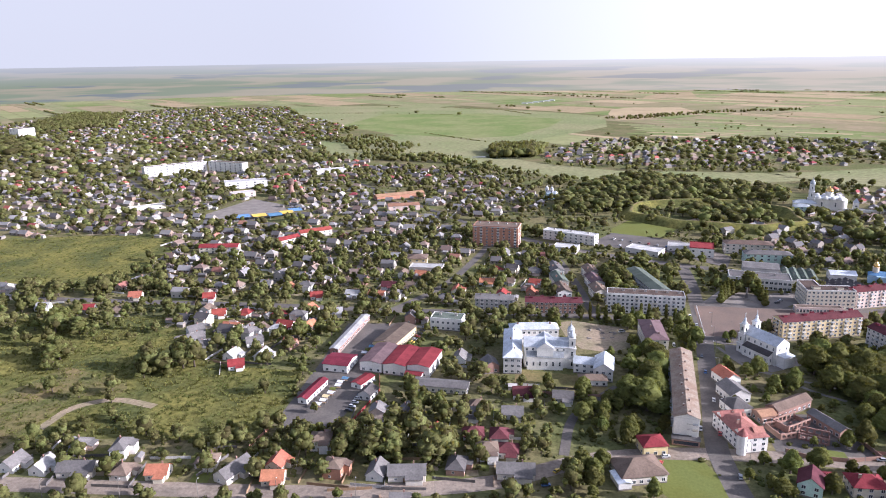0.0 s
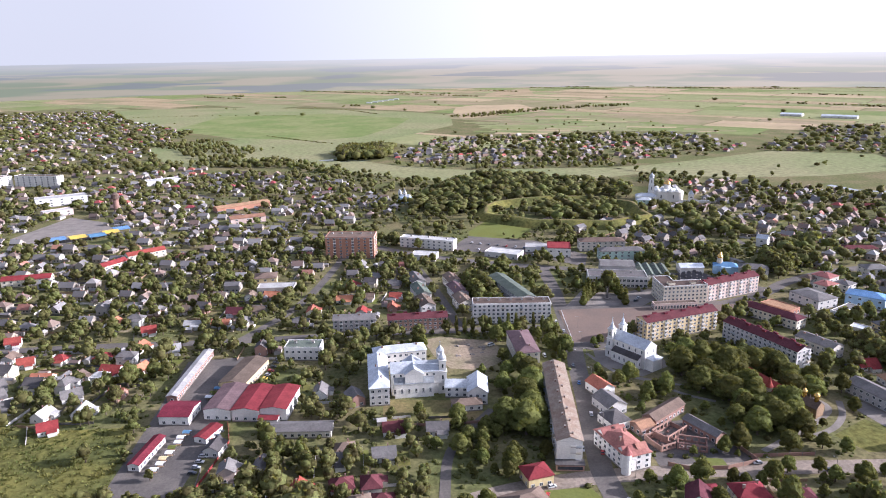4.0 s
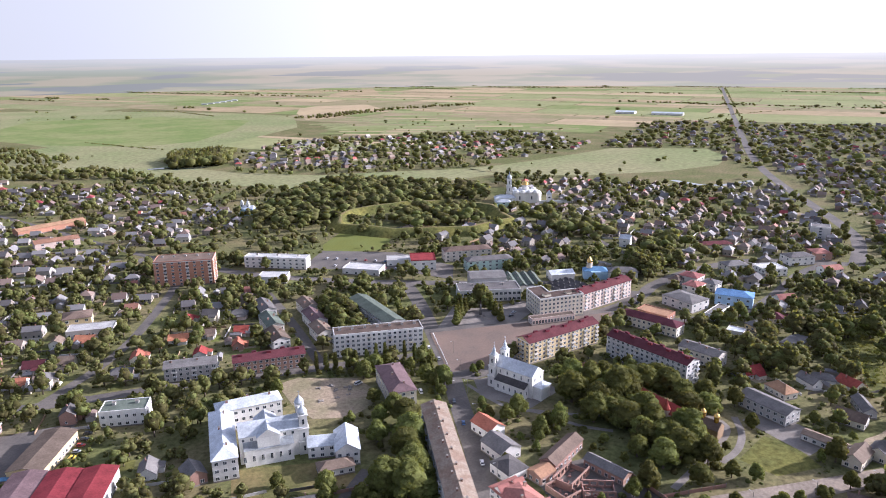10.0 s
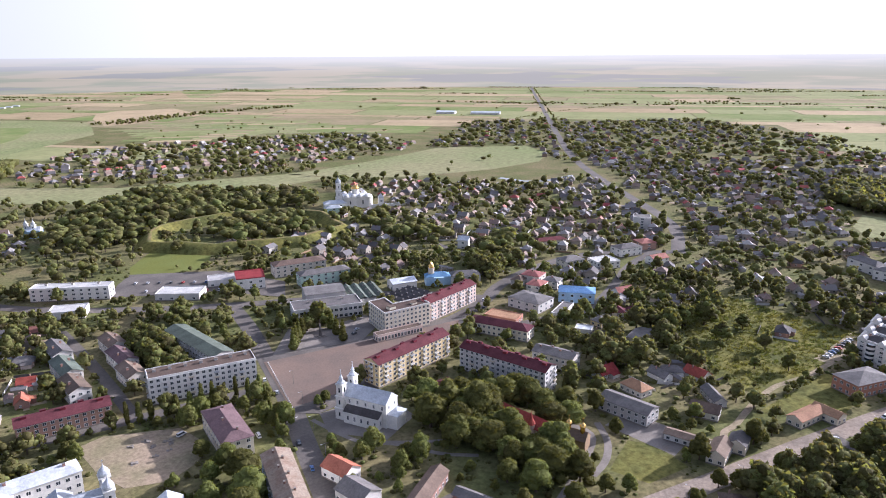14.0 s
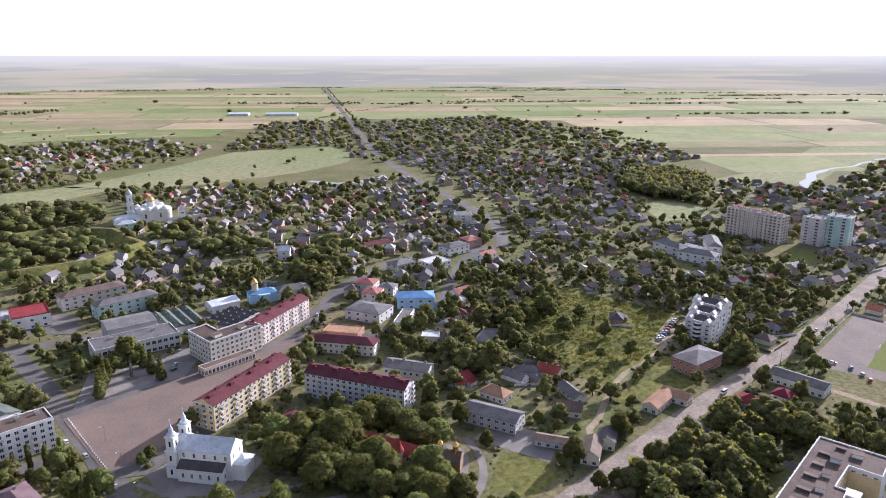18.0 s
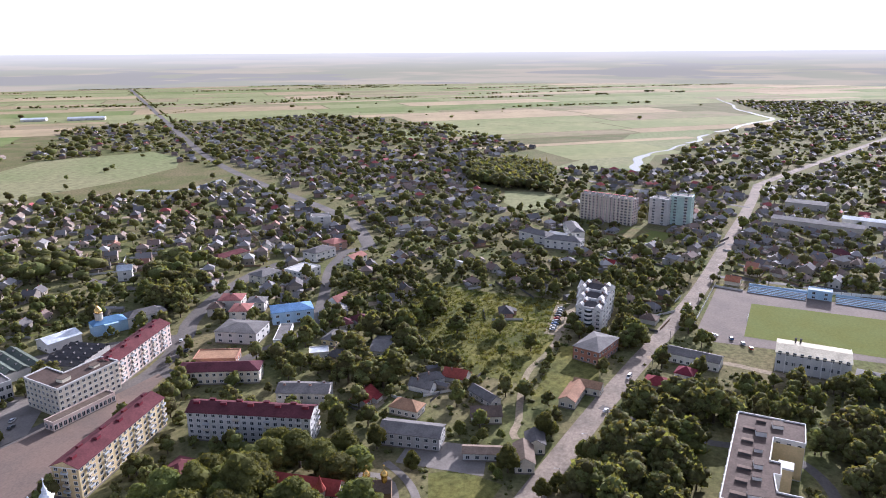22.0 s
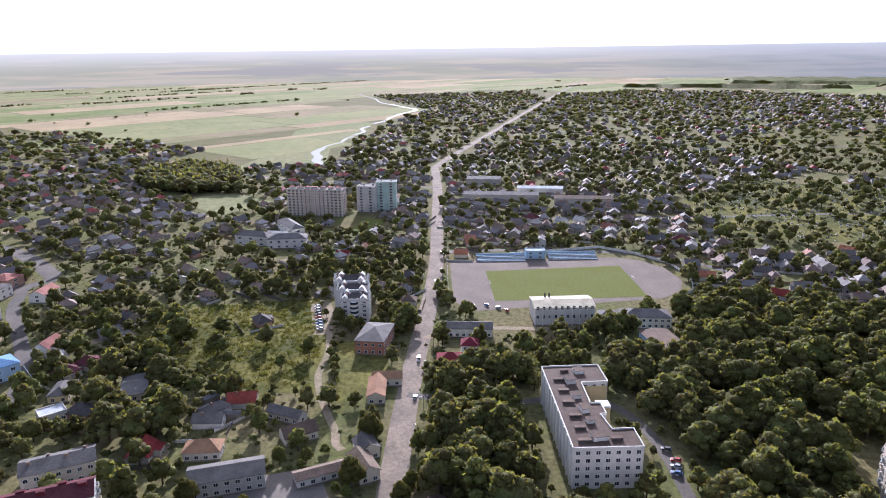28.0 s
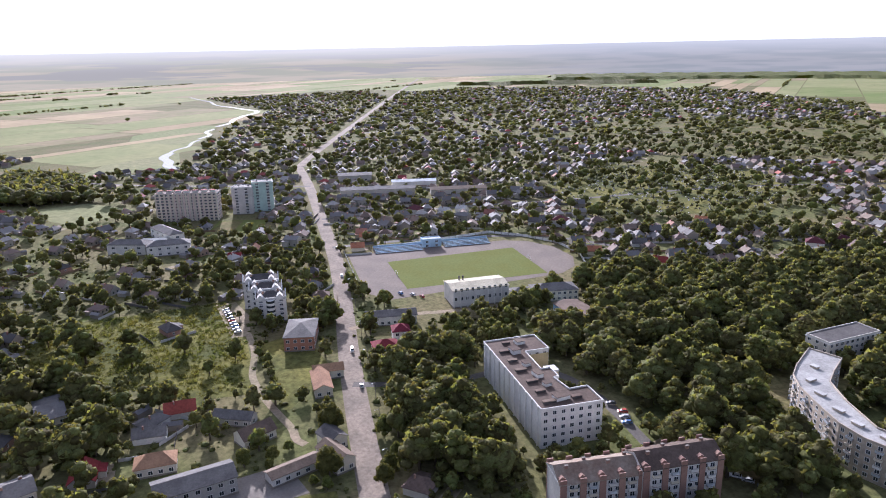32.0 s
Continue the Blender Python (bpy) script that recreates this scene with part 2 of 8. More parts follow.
class Shape:
    """Collects boxes, prisms and rings into one mesh."""
    def __init__(self):
        self.v, self.f, self.i = [], [], []
    def add(self, verts, faces, k=0):
        o = len(self.v)
        self.v += [tuple(p) for p in verts]
        self.f += [tuple(o + q for q in f) for f in faces]
        self.i += [k] * len(faces)
        return self
    def box(self, x, y, z, w, d, h, k=0, rot=0.0, top=1.0):
        c, s = math.cos(radians(rot)), math.sin(radians(rot))
        pts = []
        for zz, q in ((z, 1.0), (z + h, top)):
            for a, b in ((-1, -1), (1, -1), (1, 1), (-1, 1)):
                px, py = a * w / 2 * q, b * d / 2 * q
                pts.append((x + px * c - py * s, y + px * s + py * c, zz))
        return self.add(pts, [(3, 2, 1, 0), (4, 5, 6, 7), (0, 1, 5, 4), (1, 2, 6, 5), (2, 3, 7, 6), (3, 0, 4, 7)], k)
    def prism(self, pts, z0, z1, k=0):
        n = len(pts)
        if sum(pts[i][0] * pts[(i + 1) % n][1] - pts[(i + 1) % n][0] * pts[i][1] for i in range(n)) < 0:
            pts = pts[::-1]
        v = [(x, y, z0) for x, y in pts] + [(x, y, z1) for x, y in pts]
        return self.add(v, [tuple(range(n, 2 * n)), tuple(reversed(range(n)))] + [(i, (i + 1) % n, n + (i + 1) % n, n + i) for i in range(n)], k)
    def gable(self, x, y, z, w, d, rise, over=0.4, k=0, kw=None, thick=0.18):
        """Two roof slopes in one piece with the ridge along w; kw: material of the closed gable ends."""
        a, b = w / 2 + (over if kw is None else 0.1), d / 2 + over
        drop = rise * over / (d / 2)
        low = z - drop
        sec = [(-b, low), (0, z + rise), (b, low), (b, low + thick), (0, z + rise + thick), (-b, low + thick)]
        o = [(x - a, y + p, q) for p, q in sec] + [(x + a, y + p, q) for p, q in sec]
        f = [(i, (i + 1) % 6, 6 + (i + 1) % 6, 6 + i)[::-1] for i in range(6)]
        ends = [(0, 1, 4, 5), (1, 2, 3, 4)]
        f += ends + [tuple(6 + q for q in g[::-1]) for g in ends]
        self.add(o, f, k)
        if kw is not None:
            n = len(self.v) - 12
            self.f += [(n, n + 2, n + 1), (n + 6, n + 7, n + 8)]
            self.i += [kw, kw]
        return self
    def walls(self, x, y, z, w, d, h, rise, k=0):
        """House walls with gable ends, the ridge along w."""
        sec = [(-d / 2, z), (d / 2, z), (d / 2, z + h), (0, z + h + rise), (-d / 2, z + h)]
        v = [(x - w / 2, y + p, q) for p, q in sec] + [(x + w / 2, y + p, q) for p, q in sec]
        f = [(i, 5 + i, 5 + (i + 1) % 5, (i + 1) % 5) for i in range(5)] + [tuple(range(5))[::-1], tuple(range(5, 10))]
        return self.add(v, f, k)
    def hip(self, x, y, z, w, d, rise, over=0.4, k=0, cut=None):
        a, b = w / 2 + over, d / 2 + over
        r = max(0.0, a - (cut if cut is not None else b))
        v = [(x - a, y - b, z), (x + a, y - b, z), (x + a, y + b, z), (x - a, y + b, z), (x - r, y, z + rise), (x + r, y, z + rise)]
        v += [(p, q, t - 0.2) for p, q, t in v[:4]]
        f = [(0, 1, 5, 4), (2, 3, 4, 5), (1, 2, 5), (3, 0, 4), (6, 7, 1, 0), (7, 8, 2, 1), (8, 9, 3, 2), (9, 6, 0, 3), (9, 8, 7, 6)]
        return self.add(v, f, k)
    def ring(self, x, y, profile, n=16, k=0, sx=1.0, sy=1.0, turn=0.0):
        """A turned body: profile of (radius, z) from the bottom up."""
        v = [(x + sx * r * math.cos(turn + 2 * math.pi * j / n), y + sy * r * math.sin(turn + 2 * math.pi * j / n), z) for r, z in profile for j in range(n)]
        f = [(i * n + j, i * n + (j + 1) % n, (i + 1) * n + (j + 1) % n, (i + 1) * n + j) for i in range(len(profile) - 1) for j in range(n)]
        f += [tuple(range((len(profile) - 1) * n, len(profile) * n)), tuple(reversed(range(n)))]
        return self.add(v, f, k)
    def done(self, name, *mats, smooth=False):
        return mesh_of(name, self.v, self.f, mats, self.i, smooth)


_windows = {}
def window_mesh(w, h, frame="frame_white"):
    """A framed pane, standing 6 cm proud of its wall; local x across, z up, facing -y."""
    key = (round(w, 2), round(h, 2), frame)
    if key not in _windows:
        t, s = 0.12, Shape()
        a, c = w / 2, w / 2 - t
        outer, inner = [(-a, 0), (a, 0), (a, h), (-a, h)], [(-c, t), (c, t), (c, h - t), (-c, h - t)]
        v = [(x, -0.08, z) for x, z in outer] + [(x, -0.08, z) for x, z in inner] + [(x, -0.03, z) for x, z in inner] + [(x, 0.0, z) for x, z in outer]
        f = [(i, (i + 1) % 4, 4 + (i + 1) % 4, 4 + i) for i in range(4)] + [(4 + i, 4 + (i + 1) % 4, 8 + (i + 1) % 4, 8 + i) for i in range(4)]
        f += [(12 + i, 12 + (i + 1) % 4, (i + 1) % 4, i) for i in range(4)]
        s.add(v, f, 0).add([v[8], v[9], v[10], v[11]], [(0, 1, 2, 3)], 1)
        s.box(0, -0.055, t, 0.09, 0.04, h - 2 * t, 0)
        _windows[key] = s.done("window", frame, "glass")
    return _windows[key]


HUB = Vector((45, 185))                       # the middle of the drone's line over the town
taken = []                                     # discs kept free of houses and trees

def keep_free(x, y, w, d, rot, pad=3.0):
    n = max(1, int(max(w, d) / max(4.0, min(w, d))) + 1)
    u = Vector((math.cos(radians(rot)), math.sin(radians(rot))))
    if d > w:
        u, w, d = Vector((-u.y, u.x)), d, w
    for i in range(n):
        q = Vector((x, y)) + u * ((i + 0.5) / n - 0.5) * w
        taken.append((q.x, q.y, math.hypot(w / n, d) / 2 + pad))


def glaze(b, pts, floors, z0, storey, ww=1.4, wh=1.5, gap=3.3, rot=0.0, origin=(0, 0), frame="frame_white", skip=(), balcony=0, second=None):
    """Windows on the walls of the outline pts (local) that face the drone's line."""
    n = len(pts)
    area = sum(pts[i][0] * pts[(i + 1) % n][1] - pts[(i + 1) % n][0] * pts[i][1] for i in range(n))
    turn = 1 if area > 0 else -1
    c, s = math.cos(radians(rot)), math.sin(radians(rot))
    hub = HUB - Vector(origin)
    hub = Vector((hub.x * c + hub.y * s, -hub.x * s + hub.y * c))
    far = (Vector(origin) - HUB).length
    if far > 620:
        gap, ww = gap * 2.6, ww * 1.6
    elif far > 430:
        gap, ww = gap * 1.6, ww * 1.2
    me = window_mesh(ww, wh, frame)
    for i in range(n):
        if i in skip:
            continue
        a, e = Vector(pts[i]), Vector(pts[(i + 1) % n])
        side = e - a
        length = side.length
        side.normalize()
        out = Vector((side.y, -side.x)) * turn
        seen = out.dot(hub - a) >= 0 or (second is not None and out.dot(Vector(second) - Vector(origin) - a) >= 0)
        if not seen or length < 2.6:
            continue
        bays = max(1, int((length - 1.0) / gap))
        ang = math.degrees(math.atan2(out.x, -out.y))
        for j in range(bays):
            p = a + side * length * (j + 0.5) / bays
            for f in range(floors):
                put("window", me, b, pose(p.x, p.y, z0 + f * storey, 0, 0, ang))
                if balcony and j % balcony == balcony // 2 and f > 0:
                    q = p + out * 0.55
                    put("balcony", BALCONY[(j + f) % 3], b, pose(q.x, q.y, z0 + f * storey - 0.9, 0, 0, ang))


BALCONY = []
for _m in ("wall_white", "wall_cream", "roof_zinc"):
    _s = Shape()
    _s.box(0, 0, 0, 2.6, 1.1, 0.15, 1).box(0, -0.5, 0.15, 2.6, 0.08, 0.95, 0).box(-1.26, 0, 0.15, 0.08, 1.1, 0.95, 0).box(1.26, 0, 0.15, 0.08, 1.1, 0.95, 0)
    BALCONY.append(_s.done("balcony", _m, "concrete"))


def block(name, label, category, x, y, w, d, rot, h, floors, wall="wall_white", roof="roof_slate", shape="gable", rise=2.5, gap=3.3, base=1.0,
          ww=1.75, wh=1.7, balcony=0, chimneys=0, vents=0, group="", trim=None, windows=True, over=0.5, along=True):
    """A straight building on its own footprint w x d."""
    b = root(name, label, category, x, y, rot, group=group)
    keep_free(x, y, w, d, rot)
    turn = Matrix.Rotation(radians(0 if along else 90), 4, "Z")
    gw, gd = (w, d) if along else (d, w)
    s = Shape().walls(0, 0, -0.5, gw, gd, h + 0.5, rise - 0.05) if shape == "gable" else Shape().box(0, 0, -0.5, gw, gd, h + 0.5)
    me = s.done("wall", wall)
    me.transform(turn)
    put("wall", me, b)
    plinth = Shape().box(0, 0, -0.5, w + 0.16, d + 0.16, 1.2)
    put("plinth", plinth.done("plinth", "concrete"), b)
    r = Shape()
    if shape == "flat":
        t = 0.35
        r.box(0, 0, h, w - 2 * t, d - 2 * t, 0.25, 0)
        for px, py, pw, pd in ((0, -d / 2 + t / 2, w, t), (0, d / 2 - t / 2, w, t), (-w / 2 + t / 2, 0, t, d - 2 * t), (w / 2 - t / 2, 0, t, d - 2 * t)):
            r.box(px, py, h, pw, pd, 0.7, 1)
        put("roof", r.done("roof", roof, trim or wall), b)
    elif shape == "hip":
        put("roof", r.hip(0, 0, h, w, d, rise, over).done("roof", roof), b)
    else:
        me = r.gable(0, 0, h, gw, gd, rise, over).done("roof", roof)
        me.transform(turn)
        put("roof", me, b)
    ridge = h + (rise if shape != "flat" else 0.2)
    if chimneys:
        red = roof == "roof_maroon"
        ch = Shape().box(0, 0, -1.4, 2.6 if red else 1.1, 1.3 if red else 0.7, 2.4, 0).box(0, 0, 1.0, 2.8 if red else 1.3, 1.5 if red else 0.9, 0.15, 1).done("chimney", "roof_crimson" if red else "wall_dull_brick", "roof_maroon" if red else "concrete")
        for i in range(chimneys):
            put("chimney", ch, b, pose(((i + 0.5) / chimneys - 0.5) * w, (0.12 if i % 2 else -0.12) * d, ridge - 0.2 * rise))
    if vents:
        vt = Shape().box(0, 0, 0, 1.6, 1.6, 1.3, 0).box(0, 0, 1.3, 1.9, 1.9, 0.15, 1).done("roof_vent", "wall_grey", "concrete")
        for i in range(vents):
            put("roof_vent", vt, b, pose(((i + 0.5) / vents - 0.5) * w, 0.15 * d, h + 0.25))
    if floors >= 3:                                       # a projecting band under the eaves
        put("cornice", Shape().box(0, 0, h - 0.55, w + 0.5, d + 0.5, 0.4).done("cornice", "wall_white"), b)
    if windows and floors:
        pts = [(-w / 2, -d / 2), (w / 2, -d / 2), (w / 2, d / 2), (-w / 2, d / 2)]
        glaze(b, pts, floors, base, (h - 0.3) / floors, ww, wh, gap, rot, (x, y), balcony=balcony)
    return b


def outline(name, label, category, pts, h, floors, wall, roof, trim=None, gap=3.3, base=1.2, storey=None, balcony=0, vents=(), second=None):
    """A flat-roofed building on any outline, in world coordinates."""
    cx, cy = sum(p[0] for p in pts) / len(pts), sum(p[1] for p in pts) / len(pts)
    b = root(name, label, category, cx, cy)
    loc = [(px - cx, py - cy) for px, py in pts]
    put("wall", Shape().prism(loc, -0.5, h).done("wall", wall), b)
    s, n = Shape(), len(loc)
    s.prism([(px * 0.992, py * 0.992) for px, py in loc], h + 0.05, h + 0.3, 0)
    put("roof", s.done("roof", roof), b)
    for i in range(n):
        a, e = Vector(loc[i]), Vector(loc[(i + 1) % n])
        m = (a + e) / 2
        para = Shape().box(0, 0, 0, (e - a).length + 0.3, 0.4, 0.9).done("parapet", trim or wall)
        put("parapet", para, b, pose(m.x, m.y, h, 0, 0, math.degrees(math.atan2(e.y - a.y, e.x - a.x))))
        keep_free(m.x + cx, m.y + cy, (e - a).length, 4, math.degrees(math.atan2(e.y - a.y, e.x - a.x)), 4)
    for i, (vx, vy, vw, vd, vh) in enumerate(vents):
        put("roof_hatch", Shape().box(0, 0, 0, vw, vd, vh, 0).box(0, 0, vh, vw + 0.4, vd + 0.4, 0.2, 1).done("roof_hatch", wall, roof), b, pose(vx - cx, vy - cy, h + 0.3))
    glaze(b, loc, floors, base, storey or (h - 0.3) / floors, 1.7, 1.7, gap, 0, (cx, cy), balcony=balcony, second=second)
    return b

# ---- the land ----
def land(x, y):
    """Height of the ground, which is flat here."""
    return 0.0


def fan():
    """The ground: one round sheet, finer near its middle."""
    radii = [0, 60, 150, 300, 500, 800, 1200, 1700, 2400, 3200, 4000, 4880]
    n = 120
    v, f = [(45, 185, 0)], []
    for r in radii[1:]:
        for j in range(n):
            a = 2 * math.pi * j / n
            x, y = 45 + r * math.sin(a), 185 + r * math.cos(a)
            v.append((x, y, land(x, y)))
    f += [(0, 1 + (j + 1) % n, 1 + j) for j in range(n)]
    for i in range(len(radii) - 2):
        for j in range(n):
            a, c = 1 + i * n + j, 1 + i * n + (j + 1) % n
            f.append((a, c, c + n, a + n))
    return mesh_of("ground", v, f, ["grass"], smooth=True)


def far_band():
    """The distance beyond the plain: a plain glowing band round the horizon, haze painted in."""
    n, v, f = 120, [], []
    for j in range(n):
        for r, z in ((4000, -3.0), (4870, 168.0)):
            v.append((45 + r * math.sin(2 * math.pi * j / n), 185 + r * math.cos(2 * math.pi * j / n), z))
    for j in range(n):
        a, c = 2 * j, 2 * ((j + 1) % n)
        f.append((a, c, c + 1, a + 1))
    m = bpy.data.materials.new("painted_haze")
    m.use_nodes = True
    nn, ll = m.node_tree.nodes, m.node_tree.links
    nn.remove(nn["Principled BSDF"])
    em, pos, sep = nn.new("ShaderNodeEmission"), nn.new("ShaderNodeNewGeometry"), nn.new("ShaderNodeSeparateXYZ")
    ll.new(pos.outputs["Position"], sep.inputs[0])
    def spread(socket, lo, hi):
        r = nn.new("ShaderNodeMapRange")
        r.interpolation_type = "SMOOTHSTEP"
        r.inputs["From Min"].default_value, r.inputs["From Max"].default_value = lo, hi
        ll.new(socket, r.inputs["Value"])
        return r.outputs[0]
    def blend2(fac, a, b2):
        x = nn.new("ShaderNodeMix")
        x.data_type = "RGBA"
        ll.new(fac, x.inputs[0])
        for k, c in ((6, a), (7, b2)):
            if isinstance(c, tuple):
                x.inputs[k].default_value = (*c, 1)
            else:
                ll.new(c, x.inputs[k])
        return x.outputs[2]
    def strips(sx, sz, lo, hi):
        wob, tex = nn.new("ShaderNodeVectorMath"), nn.new("ShaderNodeTexNoise")
        wob.operation, wob.inputs[1].default_value = "MULTIPLY", (sx, sx, sz)
        tex.inputs["Scale"].default_value, tex.inputs["Detail"].default_value = 1.0, 5
        ll.new(pos.outputs["Position"], wob.inputs[0]), ll.new(wob.outputs[0], tex.inputs["Vector"])
        return spread(tex.outputs[0], lo, hi)
    # sun glow in the haze is painted too: colours brighten towards +x
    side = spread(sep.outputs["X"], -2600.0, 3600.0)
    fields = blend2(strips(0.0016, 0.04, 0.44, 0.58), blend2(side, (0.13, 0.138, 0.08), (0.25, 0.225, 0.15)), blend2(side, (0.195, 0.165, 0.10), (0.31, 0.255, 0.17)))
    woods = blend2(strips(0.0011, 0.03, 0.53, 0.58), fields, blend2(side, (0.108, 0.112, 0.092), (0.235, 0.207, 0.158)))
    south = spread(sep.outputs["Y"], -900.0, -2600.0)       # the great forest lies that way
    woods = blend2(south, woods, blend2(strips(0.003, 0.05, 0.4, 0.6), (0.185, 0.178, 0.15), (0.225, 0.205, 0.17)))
    # haze painted thicker with height: colours pale upward to near the sky's tone
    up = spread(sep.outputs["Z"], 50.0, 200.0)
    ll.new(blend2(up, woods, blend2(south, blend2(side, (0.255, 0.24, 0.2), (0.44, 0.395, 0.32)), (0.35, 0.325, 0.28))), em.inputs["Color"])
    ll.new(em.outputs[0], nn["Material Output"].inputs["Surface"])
    M["painted_haze"] = m
    return mesh_of("backdrop", v, f, ["painted_haze"])


tagged(put("backdrop", far_band()), "glowing pale band of painted distant haze along the horizon", "backdrop", kind="structure")
ground = tagged(put("ground", fan()), "green grassy ground of the town and plain", "ground", kind="structure")


def patch(name, pts, material_key, z, label, category="ground", step=120.0, kind="structure"):
    """A piece of ground cover laid over the land."""
    bm = bmesh.new()
    bm.faces.new([bm.verts.new((px, py, 0)) for px, py in pts])
    if step:
        for axis in (0, 1):
            lo, hi = min(p[axis] for p in pts), max(p[axis] for p in pts)
            q = lo + step
            while q < hi:
                no = Vector((1, 0, 0)) if axis == 0 else Vector((0, 1, 0))
                bmesh.ops.bisect_plane(bm, geom=bm.verts[:] + bm.edges[:] + bm.faces[:], plane_co=no * q, plane_no=no)
                q += step
    bmesh.ops.triangulate(bm, faces=bm.faces[:])
    for w in bm.verts:
        w.co.z = land(w.co.x, w.co.y) + z
    bm.normal_update()
    for face in bm.faces:
        if face.normal.z < 0:
            face.normal_flip()
    me = bpy.data.meshes.new(name)
    bm.to_mesh(me)
    bm.free()
    me.materials.append(M[material_key])
    return tagged(put(name, me), label, category, kind=kind)


roads = []
def road(name, pts, width, material_key="asphalt", z=0.06, label="grey asphalt town street", kerb=False, curb_gap=0.0):
    """A strip of even width along a line of points, rounded at its bends."""
    line = [Vector(p) for p in pts]
    for _ in range(2):
        cut = [line[0]]
        for a, c in zip(line, line[1:]):
            cut += [a.lerp(c, 0.25), a.lerp(c, 0.75)]
        line = cut + [line[-1]]
    fine = [line[0]]
    for a, c in zip(line, line[1:]):
        k = max(1, int((c - a).length / 60))
        fine += [a.lerp(c, (i + 1) / k) for i in range(k)]
    v, f = [], []
    for i, p in enumerate(fine):
        t = (fine[min(i + 1, len(fine) - 1)] - fine[max(i - 1, 0)]).normalized()
        nrm = Vector((-t.y, t.x))
        for s in (-1, 1):
            q = p + nrm * s * width / 2
            v.append((q.x, q.y, land(q.x, q.y) + z))
        if i:
            f.append((2 * i - 2, 2 * i - 1, 2 * i + 1, 2 * i))
            roads.append((fine[i - 1], p, width / 2))
    me = mesh_of(name, v, [g[::-1] for g in f], [material_key])
    return tagged(put(name, me), label, "road", kind="structure")

# ---- roads ----
road("road_main", [(-420, 300), (-205, 283), (-125, 277), (-58, 272), (20, 276), (55, 292), (79, 299), (126, 301), (205, 288), (272, 273), (322, 263), (395, 247), (469, 228), (566, 206), (675, 188), (870, 154), (1023, 133)], 11, "worn_road", label="worn pale asphalt main road through the town")
road("road_out", [(1018, 134), (1110, 95), (1348, -15), (1647, -152), (2300, -455), (3640, -1090)], 11, "worn_road", 0.08, label="long pale road leading out of the town")
road("street_square", [(128, 262), (131, 298), (136, 316), (145, 343), (155, 374), (165, 407), (182, 457), (194, 505), (209, 561), (219, 618)], 11, "asphalt", 0.10, label="grey asphalt street passing the square")
road("highway", [(589, 480), (660, 525), (702, 567), (761, 648), (850, 772), (980, 935), (1271, 1230), (1948, 1903), (3300, 3250)], 13, "asphalt", 0.10, label="grey highway running out across the plain")
road("street_hotel", [(200, 500), (265, 487), (325, 486), (372, 503), (396, 520), (456, 536), (520, 537), (560, 512), (592, 482)], 11, "asphalt", 0.13, label="grey street past the hotel and shops")
road("street_blue_house", [(330, 486), (317, 452), (364, 451), (404, 434), (475, 463), (525, 488), (575, 497)], 8, "asphalt", 0.16, label="narrow grey street past the blue house")
road("street_bazaar", [(20, 790), (66, 749), (108, 692), (183, 634), (259, 593), (330, 560), (372, 505)], 11, "asphalt", 0.18, label="grey cross street by the bazaar")
road("street_west", [(-420, 558), (-206, 530), (-136, 523), (-41, 506), (30, 500), (108, 487), (176, 476)], 9, "asphalt", 0.08, label="grey street between old houses")
road("street_yard", [(-41, 506), (0, 560), (30, 640), (62, 745)], 7, "asphalt", 0.12, label="grey side street")
road("lane_market", [(57, 300), (66, 335), (80, 352), (100, 372)], 5, "asphalt", 0.11, label="grey lane past the gardens")
road("court_lane", [(112, 490), (113, 560), (110, 640)], 7, "asphalt", 0.14, label="grey lane between low apartment houses")
road("street_bus_station", [(-60, 720), (-150, 790), (-250, 830), (-330, 880), (-420, 1000), (-520, 1150)], 9, "asphalt", 0.10, label="grey street by the bus station")
road("street_north", [(62, 745), (10, 830), (-60, 960), (-150, 1120)], 7, "asphalt", 0.12, label="grey street among houses")
road("lane_monastery", [(430, 540), (438, 620), (452, 700), (470, 790), (520, 850)], 6, "asphalt", 0.10, label="grey lane up to the monastery")
road("dirt_track", [(322, 286), (327, 289), (336, 288), (350, 291), (370, 294.5), (392, 296), (404, 293.5), (424, 289), (450, 289)], 3.5, "earth", 0.09, label="pale dirt track across the wasteland")
road("hospital_lane", [(364, 254), (350, 225), (345, 205), (350, 175), (330, 160), (300, 158), (262, 165)], 5, "asphalt", 0.08, label="grey lane round the hospital")
road("stadium_lane", [(430, 236), (437, 195), (430, 175), (425, 140)], 5, "earth", 0.07, label="earth lane past the sports hall")
road("park_path", [(215, 300), (262, 318), (280, 330), (270, 350)], 3.5, "concrete", 0.09, label="pale paved path in the park")
road("park_path", [(190, 392), (214, 372), (250, 352)], 2.5, "concrete", 0.07, label="pale footpath between the park trees")
road("park_path", [(249, 306), (262, 309), (273, 316), (280, 323), (287, 334)], 3.5, "concrete", 0.12, label="pale curved path round the park plot")
road("park_path", [(180, 428), (183, 408), (187, 393), (200, 382), (209, 362), (222, 350)], 2.6, "concrete", 0.14, label="pale footpath beside the churchyard")
road("forest_path", [(262, 165), (268, 130), (240, 112), (205, 100)], 4, "earth", 0.08, label="pale path between the trees")
road("dirt_road", [(-226, 296), (-219, 313), (-216, 325), (-213, 342), (-210, 356), (-195, 365), (-182, 364), (-163, 356)], 5.5, "earth", 0.11, label="pale dirt road across the marsh")
road("street_stadium_back", [(600, 200), (592, 120), (560, 40), (520, 10), (470, -10)], 6, "asphalt", 0.07, label="grey lane behind the stadium")
